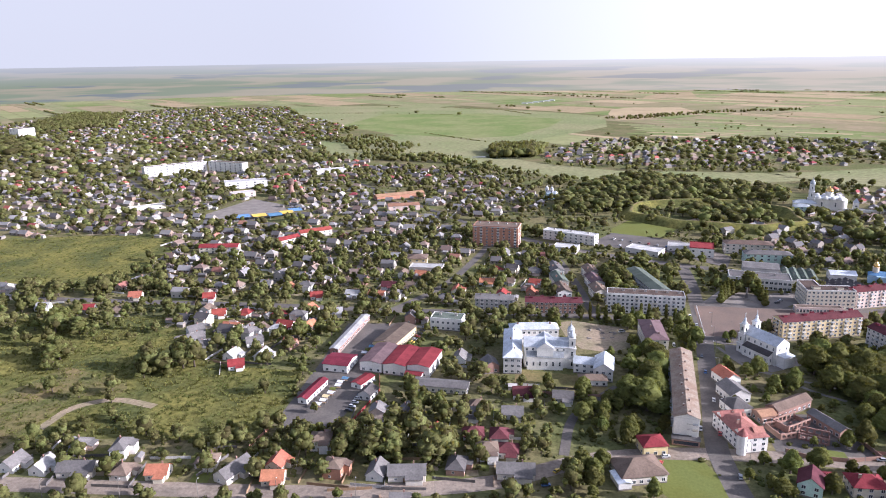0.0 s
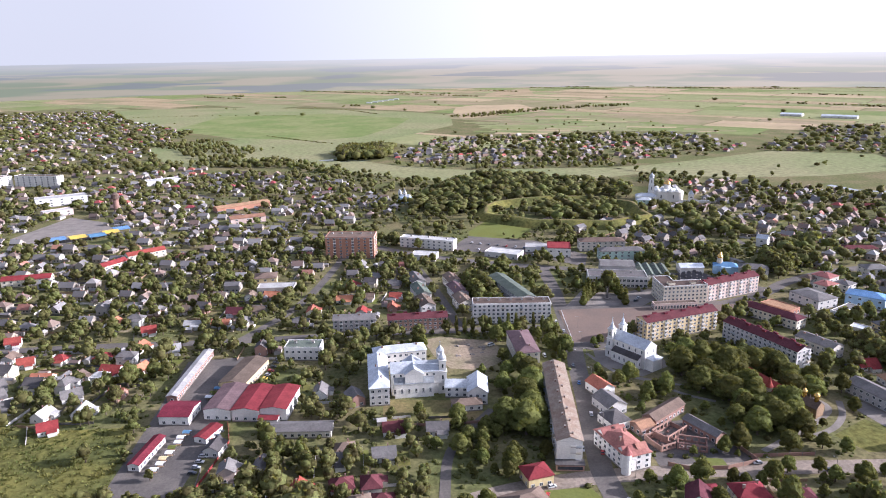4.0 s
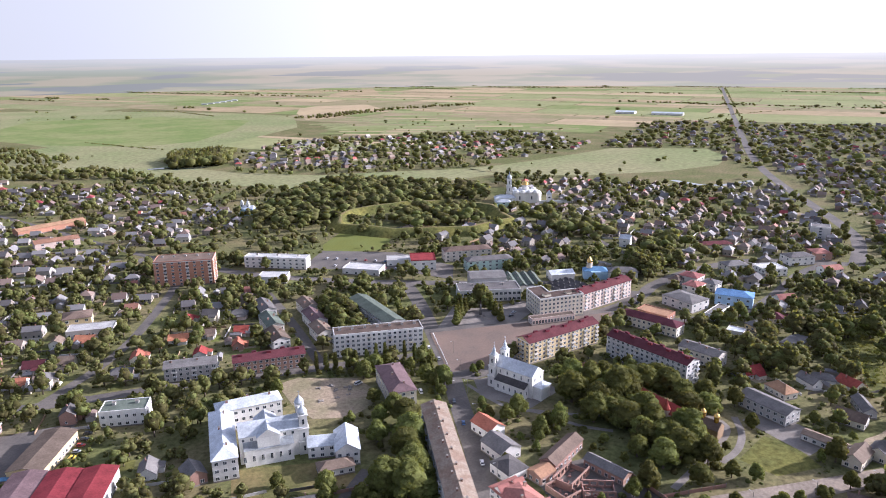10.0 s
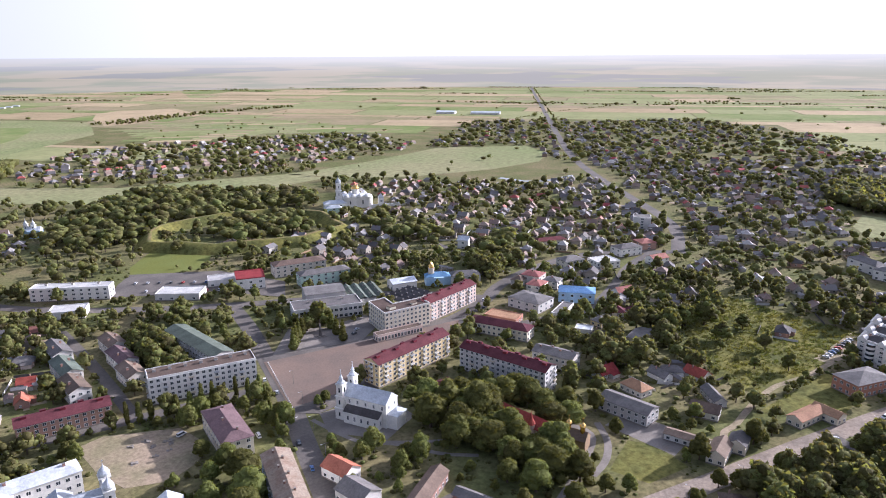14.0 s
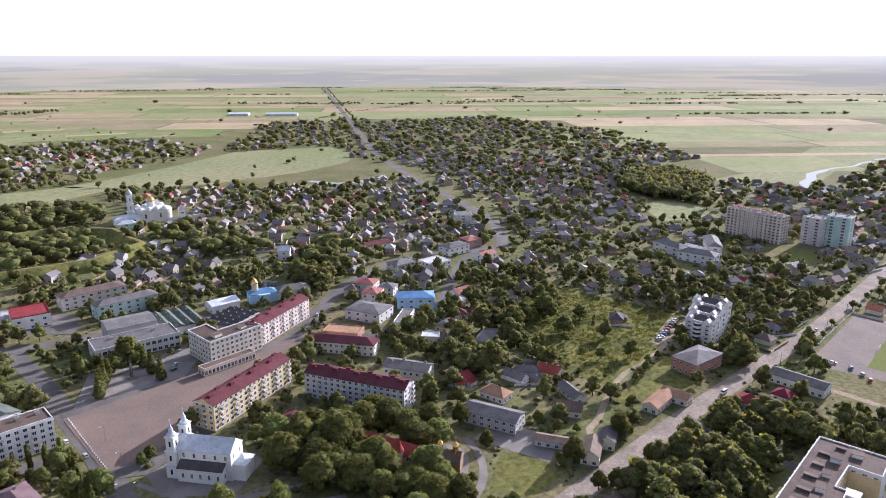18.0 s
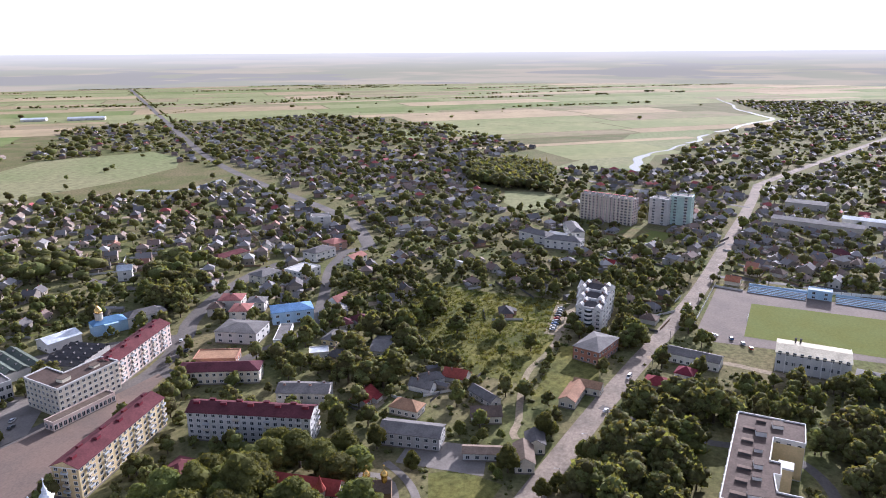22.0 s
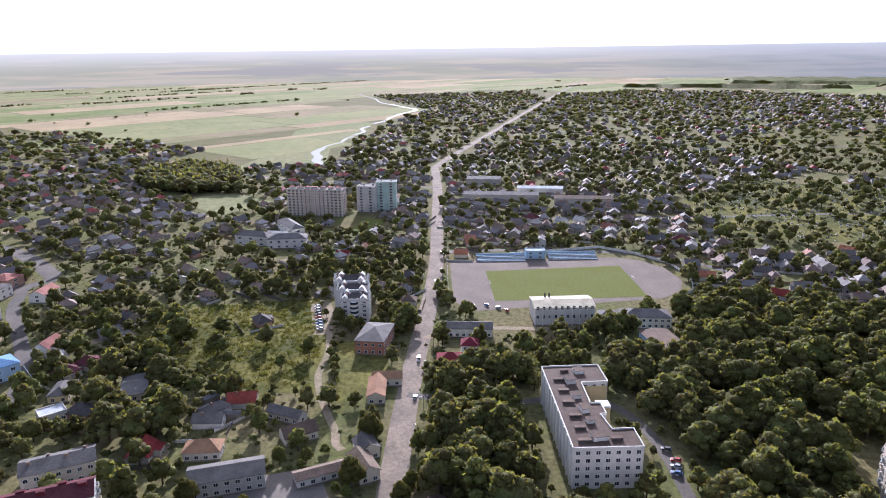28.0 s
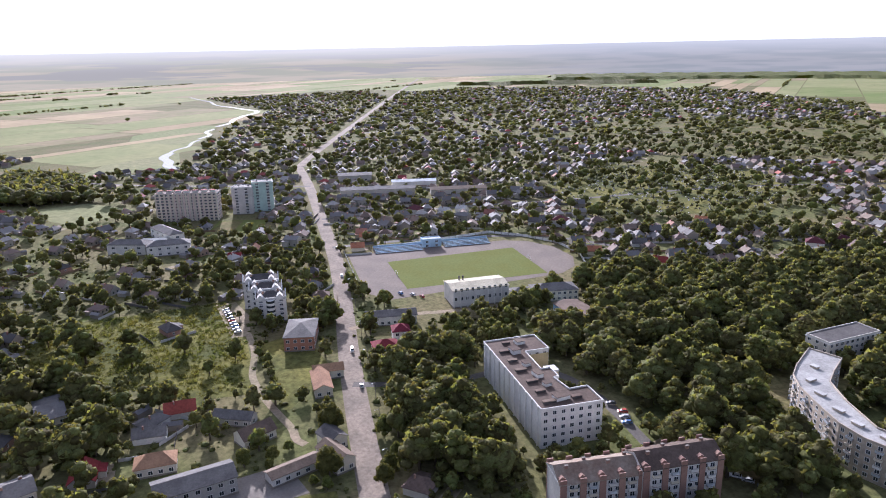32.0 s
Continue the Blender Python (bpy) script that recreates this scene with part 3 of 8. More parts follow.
road("street_far", [(700, 183), (690, 60), (660, -80), (640, -260), (560, -420)], 6, "asphalt", 0.08, label="grey street among far houses")
road("street_far", [(1020, 130), (1060, -60), (1090, -300), (1050, -560)], 6, "asphalt", 0.08, label="grey street among far houses")
road("street_far", [(1350, -15), (1390, -240), (1420, -500), (1400, -800)], 6, "asphalt", 0.09, label="pale street among far houses")
road("street_far", [(870, 153), (930, 260), (1010, 380), (1130, 480)], 6, "asphalt", 0.09, label="grey street among far houses")

road("highway", [(1200, 1160), (1271, 1230), (1948, 1903), (2960, 2910)], 13, "asphalt", 0.42, label="far grey highway across the fields")
road("road_out", [(2250, -432), (2300, -455), (3640, -1090)], 11, "worn_road", 0.42, label="far pale road across the fields")
# ---- ground cover ----
patch("meadow", [(-489, 750), (-401, 762), (-304, 757), (-278, 702), (-278, 604), (-285, 565), (-379, 569), (-480, 600)], "wild_grass", 0.05, "open green meadow with tall grass")
patch("marsh", [(-340, 500), (-209, 500), (-150, 410), (-88, 400), (-90, 341), (-95, 318), (-185, 322), (-330, 316)], "wild_grass", 0.05, "rough green marsh with reeds and weeds")
patch("dry_slope", [(-226, 312), (-250, 330), (-262, 370), (-248, 395), (-239, 411), (-215, 398), (-193, 389), (-186, 374), (-215, 369), (-218, 347), (-221, 328)], "dry_grass", 0.09, "dry brown slope of the marsh")
patch("floodplain", [(-640, 3000), (-330, 2990), (-61, 2921), (223, 2656), (400, 2480), (523, 2298), (490, 2100), (453, 1934), (247, 1681), (108, 1510), (20, 1343), (-117, 1795), (-480, 2450)], "meadow", 0.30, "wide green floodplain meadow")
patch("floodplain", [(-300, 1690), (-117, 1780), (70, 1505), (99, 1391), (183, 1266), (300, 1170), (420, 1150), (540, 1118), (555, 1052), (358, 1009), (250, 1060), (110, 1200), (-24, 1400), (-197, 1342)], "meadow", 0.06, "green damp meadow along the river")
patch("meadow", [(524, 1124), (591, 1023), (661, 976), (796, 947), (917, 955), (1006, 1019), (1053, 1117), (907, 1215), (703, 1151), (598, 1128)], "meadow", 0.06, "bright green riverside meadow")
patch("ripe_field", [(625, 2597), (720, 2680), (893, 2652), (880, 2520), (872, 2439), (790, 2320), (715, 2250), (610, 2160), (529, 2140), (560, 2380)], "ripe", 0.46, "pale ripe grain field with rounded edge", "field")
patch("ripe_field", [(890, 3160), (1060, 3290), (1180, 3290), (1330, 3800), (1180, 3760), (980, 3420)], "stubble", 0.46, "tan stubble field on the far slope", "field")
patch("damp_meadow", [(-300, 2060), (-120, 1830), (60, 1700), (180, 1740), (300, 1960), (380, 2200), (150, 2480), (-200, 2520)], "green_crop", 0.36, "darker damp grass in the floodplain")
patch("wasteland", [(512, 402), (508, 294), (454, 290), (375, 296), (380, 325), (400, 345), (425, 372), (440, 395)], "wild_grass", 0.05, "overgrown yellow-green wasteland")
patch("meadow", [(350, 288), (430, 285), (440, 262), (385, 258)], "wild_grass", 0.045, "weedy grass plot by the road")
patch("meadow", [(1074, 413), (1240, 360), (1565, 336), (1744, 224), (1672, 165), (1408, 221), (1287, 270), (1096, 281)], "meadow", 0.06, "green river meadow")
patch("sports_field", [(883, 433), (892, 387), (832, 341), (780, 390), (818, 418)], "meadow", 0.07, "mown light green field")
patch("school_field", [(690, 290), (740, 270), (725, 228), (672, 245)], "lawn", 0.07, "green school lawn")
patch("school_field", [(692, 286), (735, 268), (730, 250), (684, 268)], "dry_grass", 0.12, "dry yellow sports ground of the school")
patch("square_edge", [(196, 520), (176, 440), (186, 431), (228, 436), (236, 438), (250, 462), (330, 480), (330, 492), (262, 500)], "asphalt", 0.20, "grey asphalt round the square", "square")
patch("square", [(192, 507), (177, 446), (206, 444), (228, 452), (322, 478), (326, 484), (262, 494)], "paving", 0.24, "broad pinkish paved town square", "square")
patch("forecourt", [(228, 545), (200, 512), (255, 497), (290, 520), (280, 535), (250, 530)], "concrete", 0.27, "pale paved forecourt of the culture house", "square")
patch("church_yard", [(180, 412), (186, 431), (224, 430), (222, 398), (198, 388)], "concrete", 0.12, "grey paved churchyard", "yard")
patch("market_yard", [(-90, 342), (-84, 327), (-58, 330), (-44, 385), (-48, 425), (-20, 478), (-70, 480), (-80, 407)], "asphalt", 0.10, "worn grey market yard", "yard")
patch("bus_station_yard", [(-302, 863), (-251, 820), (-190, 860), (-215, 925), (-265, 967)], "concrete", 0.15, "wide grey bus station yard", "yard")
patch("bazaar_yard", [(149, 693), (222, 653), (257, 605), (275, 640), (246, 703), (184, 741)], "asphalt", 0.22, "wide grey bazaar car park", "yard")
patch("building_yard", [(82, 476), (95, 479), (126, 463), (131, 440), (122, 428), (107, 421), (90, 428), (84, 448)], "earth", 0.10, "pale building yard beside the old college", "yard")
patch("college_lawn", [(44, 398), (92, 385), (96, 362), (40, 372)], "dry_grass", 0.07, "dry yellow lawn before the college")
patch("corner_lawn", [(98, 296), (122, 293), (128, 262), (104, 252), (94, 270)], "lawn", 0.09, "bright green corner lawn")
patch("park_lawn", [(258, 304), (263, 287), (287, 283), (291, 303), (285, 314), (268, 308)], "wild_grass", 0.05, "weedy plot beside the park")
patch("mound_lawn", [(190, 762), (219, 801), (262, 760), (240, 717), (181, 731)], "lawn", 0.07, "bright green grass under the rampart")
patch("ruin_yard", [(160, 300), (166, 338), (200, 336), (206, 296), (186, 290)], "asphalt", 0.055, "dark rubble-strewn yard of the brick ruins", "yard")
patch("ruin_garden", [(179, 304), (192, 299), (191, 293.5), (178, 296)], "lawn", 0.09, "small green plot inside the ruin walls")
patch("yard", [(288, 330), (308, 330), (312, 296), (290, 292)], "concrete", 0.08, "grey yard of the two-storey house", "yard")
patch("cinder_track", [(573, 195), (484, 209), (465, 200), (462, 100), (462, 75), (472, 58), (492, 46), (520, 44), (545, 54), (556, 70)], "cinder", 0.07, "grey-brown cinder running track", "track")
patch("pitch", [(542.5, 174), (479.5, 182.5), (467, 83.5), (534, 74)], "lawn", 0.14, "mown green football pitch", "pitch")
patch("car_park", [(446, 298), (505, 300), (505, 288), (478, 284), (446, 288)], "earth", 0.11, "pale gravel car park beside the new flats", "yard")
road("river", [(1085, 284), (1120, 298), (1165, 290), (1210, 300), (1260, 284)], 14, "water", 0.372, label="wide bright pool of the river")
road("river", [(1250, 288), (1300, 276), (1330, 250), (1385, 243), (1420, 226)], 6, "water", 0.374, label="narrow bright river between reeds")
road("river", [(1440, 226), (1490, 196), (1550, 205), (1600, 182)], 9, "water", 0.373, label="bright river bend in the meadow")
road("river", [(1655, 168), (1720, 128), (1790, 120), (1850, 92), (1884, 83), (1950, 40), (2018, 18), (2100, 44), (2232, 70)], 12, "water", 0.373, label="winding bright river")
road("river", [(2220, 72), (2340, 100), (2500, 90), (2660, 120), (2823, 132)], 8, "water", 0.375, label="far bright river")
patch("river", [(745, 880), (752, 836), (780, 814), (850, 822), (850, 829), (783, 822), (762, 840), (756, 882)], "water", 0.12, "narrow bright river bend", "river")
patch("pond", [(60, 1372), (90, 1376), (110, 1350), (150, 1345), (155, 1336), (100, 1338), (84, 1362), (60, 1362)], "water", 0.12, "narrow river arm in the meadow", "river")
patch("cemetery_ground", [(744, -87), (597, -42), (526, -193), (600, -300), (682, -356), (828, -230)], "wild_grass", 0.05, "weedy cemetery ground", "cemetery")

# ---- landmarks of the centre ----
LONG = block("apartment_house", "long grey apartment house with white end wall and brown roof", "apartment house", 131.4, 352.3, 85, 12.1, 73.8, 13, 4, "wall_lightgrey", "roof_tan", "gable", 2.2, chimneys=14, balcony=4)
put("end_wall", Shape().walls(0, 0, 0, 0.16, 11.9, 12.9, 1.9).done("end_wall", "wall_white"), LONG, pose(-42.6, 0, 0), "white plastered end wall")
for _f in range(4):
    put("balcony", BALCONY[0], LONG, pose(-43.2, -1.6, 0.9 + _f * 3.1, 0, 0, -90))
put("cafe", Shape().box(0, 0, -0.3, 4.5, 13.0, 3.4, 0).box(0, 0, 3.1, 5.2, 13.8, 0.35, 1).box(-2.28, 0, 0.7, 0.06, 11.6, 1.7, 2).done("cafe", "wall_dull_brick", "roof_dark", "glass"), LONG, pose(-45.0, 0, 0), "low dark glazed cafe at the end wall")
block("office_house", "cream three-storey office house with purple roof", "office building", 139.2, 435.5, 36, 14.1, 82.9, 10, 3, "wall_cream", "roof_purple", "hip", 2.6, chimneys=3)
block("apartment_house", "white five-storey apartment house with flat roof", "apartment house", 151.1, 495.8, 55.8, 13.5, -12.4, 15, 5, "wall_white", "roof_bitumen", "flat", vents=7, balcony=4, gap=3.1)
block("apartment_house", "grey apartment house with green-grey roof beside the court trees", "apartment house", 165, 538, 13.4, 60, 6, 12, 4, "wall_grey", "roof_green", "gable", 2.0, along=False, chimneys=0)
for k, (hx, hy, length, key, words) in enumerate(((95, 533, 22, "bitumen", "brown"), (97, 561, 26, "green", "grey-green"), (99, 592, 24, "slate", "slate"), (124, 531, 20, "brown", "brown"), (126, 556, 24, "purple", "purple-brown"), (128, 583, 20, "brown", "brown"))):
    block("apartment_house", "low two-storey apartment house with %s roof" % words, "apartment house", hx, hy, 11, length, 3, 7.5, 2, "wall_pale_brick" if k % 2 else "wall_lightgrey", "roof_" + key, "gable", 2.4, along=False, chimneys=2, group="court houses")
block("apartment_house", "brick apartment house with dark maroon roof", "apartment house", 82.8, 499.9, 41.8, 12, -6, 9, 3, "wall_dull_brick", "roof_maroon", "gable", 2.4, chimneys=5)
block("apartment_house", "grey brick apartment house of three storeys", "apartment house", 39.3, 509, 29.2, 12, -10, 9, 3, "wall_grey", "roof_slate", "gable", 2.2, chimneys=4, balcony=3)
block("shop_house", "white house with green metal roof", "house", 2.7, 469.5, 22.7, 12.6, -14.7, 8.5, 2, "wall_white", "roof_green", "flat", vents=2, trim="wall_white")
block("market_hall", "white market hall with purple-grey double roof", "market hall", -41.2, 411, 14.6, 30, -17, 6.4, 1, "wall_white", "roof_purple", "gable", 1.3, along=False, over=0.5, gap=4.5)
block("market_hall", "white market hall with broad crimson ribbed roof", "market hall", -26.6, 405.5, 14.5, 29, -17, 6.9, 1, "wall_white", "roof_crimson", "gable", 1.3, along=False, over=0.5, gap=4.5)
block("market_hall", "tall white market hall with crimson roof", "market hall", -12.2, 401.5, 14, 27, -17, 7.4, 1, "wall_white", "roof_crimson", "gable", 1.2, along=False, over=0.5, gap=4.5)
block("market_porch", "low crimson-roofed porch of the market hall", "market hall", -18.5, 386.5, 10, 5, -16, 3.8, 1, "wall_white", "roof_crimson", "gable", 0.8, gap=4)
block("market_hall", "small white market hall with crimson roof", "market hall", -65.4, 405, 16, 17, -15, 5.4, 1, "wall_white", "roof_crimson", "gable", 1.6, over=0.6, gap=4)
block("market_row", "low market row with crimson roof", "market stalls", -76, 368, 5.5, 26, -18, 4, 1, "wall_white", "roof_crimson", "gable", 0.9, along=False)
block("market_annex", "low crimson-roofed annex of the market", "market stalls", -48.5, 380, 7, 14, -30, 3.6, 1, "wall_white", "roof_crimson", "gable", 0.8, along=False)
block("market_shed", "cream market shed with brown-grey roof", "market hall", -33.4, 445.6, 15.5, 35.5, -22, 5.6, 1, "wall_yellow", "roof_bitumen", "gable", 1.6, along=False)
block("market_row", "long low market row with pale roof", "market stalls", -65, 455, 5.8, 64, -13, 4.3, 1, "wall_dull_brick", "roof_lightgrey", "gable", 0.7, along=False)
block("shed", "long grey brick shed with slab roof", "shed", -2.3, 372, 32, 10, -12, 4.2, 1, "wall_pale_brick", "roof_slate", "gable", 1.4)
block("house", "small white house with dark slate roof", "house", -44, 364, 8, 10, -20, 4, 1, "wall_white", "roof_dark", "gable", 2.4, along=False)

block("apartment_house", "yellow apartment house with dark red roof and dormers", "apartment house", 253.3, 444.6, 58, 12, 8.4, 14, 5, "wall_yellow", "roof_maroon", "gable", 2.6, chimneys=8, balcony=3)
block("apartment_house", "pale grey apartment house with maroon roof", "apartment house", 287.2, 398.2, 56.2, 12, -77.3, 14, 5, "wall_lightgrey", "roof_maroon", "gable", 2.6, chimneys=9, balcony=4)
outline("hotel", "cream five-storey hotel with flat roof", "hotel", [(271.4, 494.1), (305.9, 490.6), (307, 503), (286, 505.5), (288.5, 519), (276, 519.8)], 15, 5, "wall_cream", "roof_bitumen", trim="wall_white", gap=2.9, vents=[(280, 499, 5, 4, 1.8), (297, 497, 4, 3, 1.2)])
block("hotel_terrace", "low glazed terrace with brown flat roof", "shop", 277.5, 488.0, 33, 6.5, -8, 4.5, 1, "wall_pinkish", "roof_bitumen", "flat", gap=2.2, wh=2.6)
block("apartment_house", "pinkish apartment house with red roof along the street", "apartment house", 331.4, 504, 56, 12, 11.6, 14, 5, "wall_pinkish", "roof_maroon", "gable", 2.4, chimneys=8, balcony=3)
block("culture_house", "white culture house with flat roof", "culture house", 261.7, 552.3, 47.5, 20, -19.5, 9, 2, "wall_white", "roof_slate", "flat", vents=2, ww=2.4, wh=2.2)
block("culture_house_hall", "grey hall with low roof behind the culture house", "culture house", 271, 572, 28, 20, -19.5, 12, 0, "wall_grey", "roof_slate", "gable", 2)
block("school", "long green school with three storeys", "school", 298, 618, 41, 12.6, -11.4, 10, 3, "wall_mint", "roof_slate", "hip", 2.5)
block("school", "long grey school with brown roof", "school", 295.6, 655, 43.6, 15, -12.5, 10, 3, "wall_pale_brick", "roof_brown", "hip", 2.5)
block("bank", "red and white shop building", "shop", 249.3, 650, 22, 24, -20, 9, 2, "wall_white", "roof_red", "flat", trim="roof_red")
block("shop", "grey flat-roofed shop pavilion", "shop", 236, 668, 26, 16, -20, 5, 1, "wall_white", "roof_lightgrey", "flat")
block("apartment_house", "orange brick apartment block of seven storeys", "apartment house", 56, 700, 46.5, 22, -14.5, 21, 7, "wall_brick", "roof_brown", "flat", vents=5, balcony=3, trim="wall_brick")
block("office_house", "long white three-storey office house", "office building", 133.3, 707.8, 56.8, 12, -33.1, 10, 3, "wall_white", "roof_lightgrey", "flat", vents=3)
block("shop", "grey pavilion of the bazaar", "shop", 197.2, 657.9, 32.9, 18, -38.2, 5, 1, "wall_lightgrey", "roof_lightgrey", "flat", gap=4)
block("shop", "pale pavilion with broad roof", "shop", 121.7, 668.6, 23.6, 16, -25, 5.5, 1, "wall_white", "roof_lightgrey", "flat", gap=4)
block("bank", "white two-storey house with bright blue roof", "bank", 419, 457.4, 26, 15, -52.1, 8.5, 2, "wall_sky_blue", "roof_blue", "hip", 2.8)
block("office_house", "low office house with long maroon roof", "office building", 331, 448, 42.5, 12, -68, 7.5, 2, "wall_cream", "roof_maroon", "hip", 2.6)
block("apartment_house", "two-storey grey house with slate roof", "apartment house", 322.9, 392.7, 25.2, 12.3, -74.3, 8, 2, "wall_pale_brick", "roof_slate", "gable", 2.2, chimneys=4)
block("office_house", "grey two-storey house with slate roof", "office building", 305.6, 329, 27, 12, -84, 6.8, 2, "wall_grey", "roof_slate", "gable", 2.2)
block("garage_row", "low white garage row with dark roof", "garage", 303.8, 294.5, 20, 6.5, -75, 3.8, 1, "wall_lightgrey", "roof_brown", "gable", 1.2)
block("shop_house", "cream gabled shop with brown roof", "shop", 304, 278.5, 8, 15, -74, 5.2, 1, "wall_cream", "roof_brown", "gable", 2.4, along=False)
block("shop_house", "cream shop with dark roof", "shop", 317, 276.5, 8, 10, -74, 5.2, 1, "wall_cream", "roof_dark", "gable", 2.2, along=False)
block("house", "old house with dark brown roof", "house", 334.6, 303.5, 14, 9, -70, 4.2, 1, "wall_pale_brick", "roof_brown", "gable", 3)
block("house", "long grey house with slate roof", "house", 352, 309, 17, 6.5, -125, 3.8, 1, "wall_grey", "roof_slate", "gable", 2.2)
block("house", "old house with rusty brown hipped roof", "house", 329, 341, 14.5, 9, -95, 4.2, 1, "wall_pale_brick", "roof_rust", "hip", 3.4)
SALMON = block("house", "salmon-tiled white house with gables on the corner", "house", 146.8, 313, 13.5, 27, 8, 8.5, 3, "wall_white", "roof_pink", "hip", 4.0, chimneys=2)
for gy in (-8.5, 8.5):
    for side in (-1, 1):
        put("cross_gable", Shape().walls(0, 0, 0, 5.0, 5.2, 2.2, 2.0).done("cross_gable", "wall_white"), SALMON, pose(side * 3.9, gy, 7.0))
        put("gable_roof", Shape().gable(0, 0, 2.2, 5.2, 5.2, 2.0, 0.3).done("gable_roof", "roof_pink"), SALMON, pose(side * 3.8, gy, 7.02))
put("turret", Shape().ring(0, 0, [(2.2, -0.4), (2.2, 10.5)], 12).done("turret", "wall_white"), SALMON, pose(-6.4, -13, 0))
put("turret_roof", Shape().ring(0, 0, [(2.6, 10.4), (1.3, 12.2), (0.05, 14.0)], 12).done("turret_roof", "roof_pink"), SALMON, pose(-6.4, -13, 0))
block("shop_house", "broad corner shop with faded brown hipped roof", "shop", 88, 283, 21, 16, 8, 4.6, 1, "wall_pale_brick", "roof_brown", "hip", 4.6, over=0.8)
block("shed", "white metal shed beside the corner shop", "shed", 78.5, 276, 6, 10, 8, 3.6, 0, "wall_white", "roof_zinc", "gable", 0.8, along=False, windows=False)
block("house", "mint green house with dark maroon gabled roof", "house", 160, 269, 12, 10, 60, 6, 2, "wall_mint", "roof_maroon", "gable", 3.6)
block("house", "low annex with red metal roof", "house", 169, 274, 8, 8, -10, 3.6, 1, "wall_cream", "roof_crimson", "hip", 1.8)
block("house", "cream villa with crimson hipped roof", "house", 183, 267, 14, 11, -8, 5.8, 2, "wall_cream", "roof_crimson", "hip", 3.4, chimneys=2)
block("house", "small ochre house with crimson roof", "house", 100.2, 303.3, 12, 10.8, 4.7, 5.5, 1, "wall_yellow", "roof_crimson", "hip", 2.4)
block("house", "old grey-roofed street house", "house", 161.5, 357, 12, 15, 8.8, 5.5, 1, "wall_lightgrey", "roof_slate", "gable", 3, along=False)
block("house", "old street house with tiled roof", "house", 165, 376, 10, 14, 12, 5.5, 1, "wall_white", "roof_tile", "gable", 3, along=False)
block("house", "old street house with dark slate roof", "house", 156, 340, 11, 13, 10, 5.5, 1, "wall_white", "roof_dark", "hip", 3)
block("workshop", "old brick workshop with brown roof", "workshop", 184.9, 341, 8, 27.1, -62, 5, 1, "wall_dull_brick", "roof_brown", "gable", 2.2, along=False)
block("workshop", "ruined brick workshop with grey roof", "workshop", 196.0, 321.5, 6.5, 21, 17, 4.5, 1, "wall_dull_brick", "roof_slate", "gable", 1.8, along=False)
def ruin(x, y, w, d, rot, h, bays):
    """Roofless brick walls with empty window openings and rubble inside."""
    b = root("brick_ruin", "roofless ruin of old brick walls with empty windows", "ruin", x, y, rot, group="brick ruins")
    keep_free(x, y, w, d, rot, 1.0)
    for side in (-1, 1):
        q = Shape().box(0, 0, -0.3, w, 0.5, 1.3).box(0, 0, h - 0.8, w, 0.5, 0.8)
        for i in range(bays + 1):
            q.box((i / bays - 0.5) * (w - 0.9), 0, 1.0, 0.9, 0.5, h - 1.8)
        put("wall", q.done("wall", "wall_dull_brick"), b, pose(0, side * d / 2, 0))
        put("end_wall", Shape().box(0, 0, -0.3, 0.5, d - 0.5, h * (0.6 if side > 0 else 0.95)).done("end_wall", "wall_dull_brick"), b, pose(side * (w / 2 - 0.25), 0, 0))
    heap = Shape()
    for i in range(14):
        heap.box(rng_ruin.uniform(-0.4, 0.4) * w, rng_ruin.uniform(-0.38, 0.38) * d, -0.1, rng_ruin.uniform(0.6, 2.0), rng_ruin.uniform(0.6, 1.6), rng_ruin.uniform(0.3, 0.9), 0, rng_ruin.uniform(0, 90), 0.6)
    tagged(put("rubble", heap.done("rubble", "wall_dull_brick"), b), kind="stuff")


rng_ruin = random.Random(5)
ruin(179, 325, 17, 9, 27, 4.2, 5)
ruin(184, 312, 14, 8, -30, 3.6, 4)
ruin(170, 318, 9, 12, 12, 3.4, 3)
block("workshop", "old brick outbuilding with rusty low roof", "workshop", 167.5, 331.5, 9, 8, 14, 4.5, 1, "wall_dull_brick", "roof_rust", "gable", 1.6)
PARK = block("house", "house in the park with red gabled roof and turret", "house", 254.3, 352, 26.8, 9, -84, 6.5, 2, "wall_pinkish", "roof_red", "gable", 3.6)
put("turret", Shape().ring(0, 0, [(2.0, -0.4), (2.0, 8.5)], 10).done("turret", "wall_pinkish"), PARK, pose(7, -4.6, 0))
put("turret_roof", Shape().ring(0, 0, [(2.4, 8.4), (1.0, 11.0), (0.05, 14.5)], 10).done("turret_roof", "roof_red"), PARK, pose(7, -4.6, 0))
put("cross_wing", Shape().walls(0, 0, -0.4, 8, 7, 6.4, 2.6).done("cross_wing", "wall_pinkish"), PARK, pose(-4, -5.5, 0, 0, 0, 90))
put("wing_roof", Shape().gable(0, 0, 6.0, 8.4, 7, 2.7, 0.4).done("wing_roof", "roof_red"), PARK, pose(-4, -5.4, 0, 0, 0, 90))
block("kindergarten", "low white school building with grey roof", "school", 252, 410, 12, 10, 0, 4, 1, "wall_white", "roof_maroon", "hip", 2)
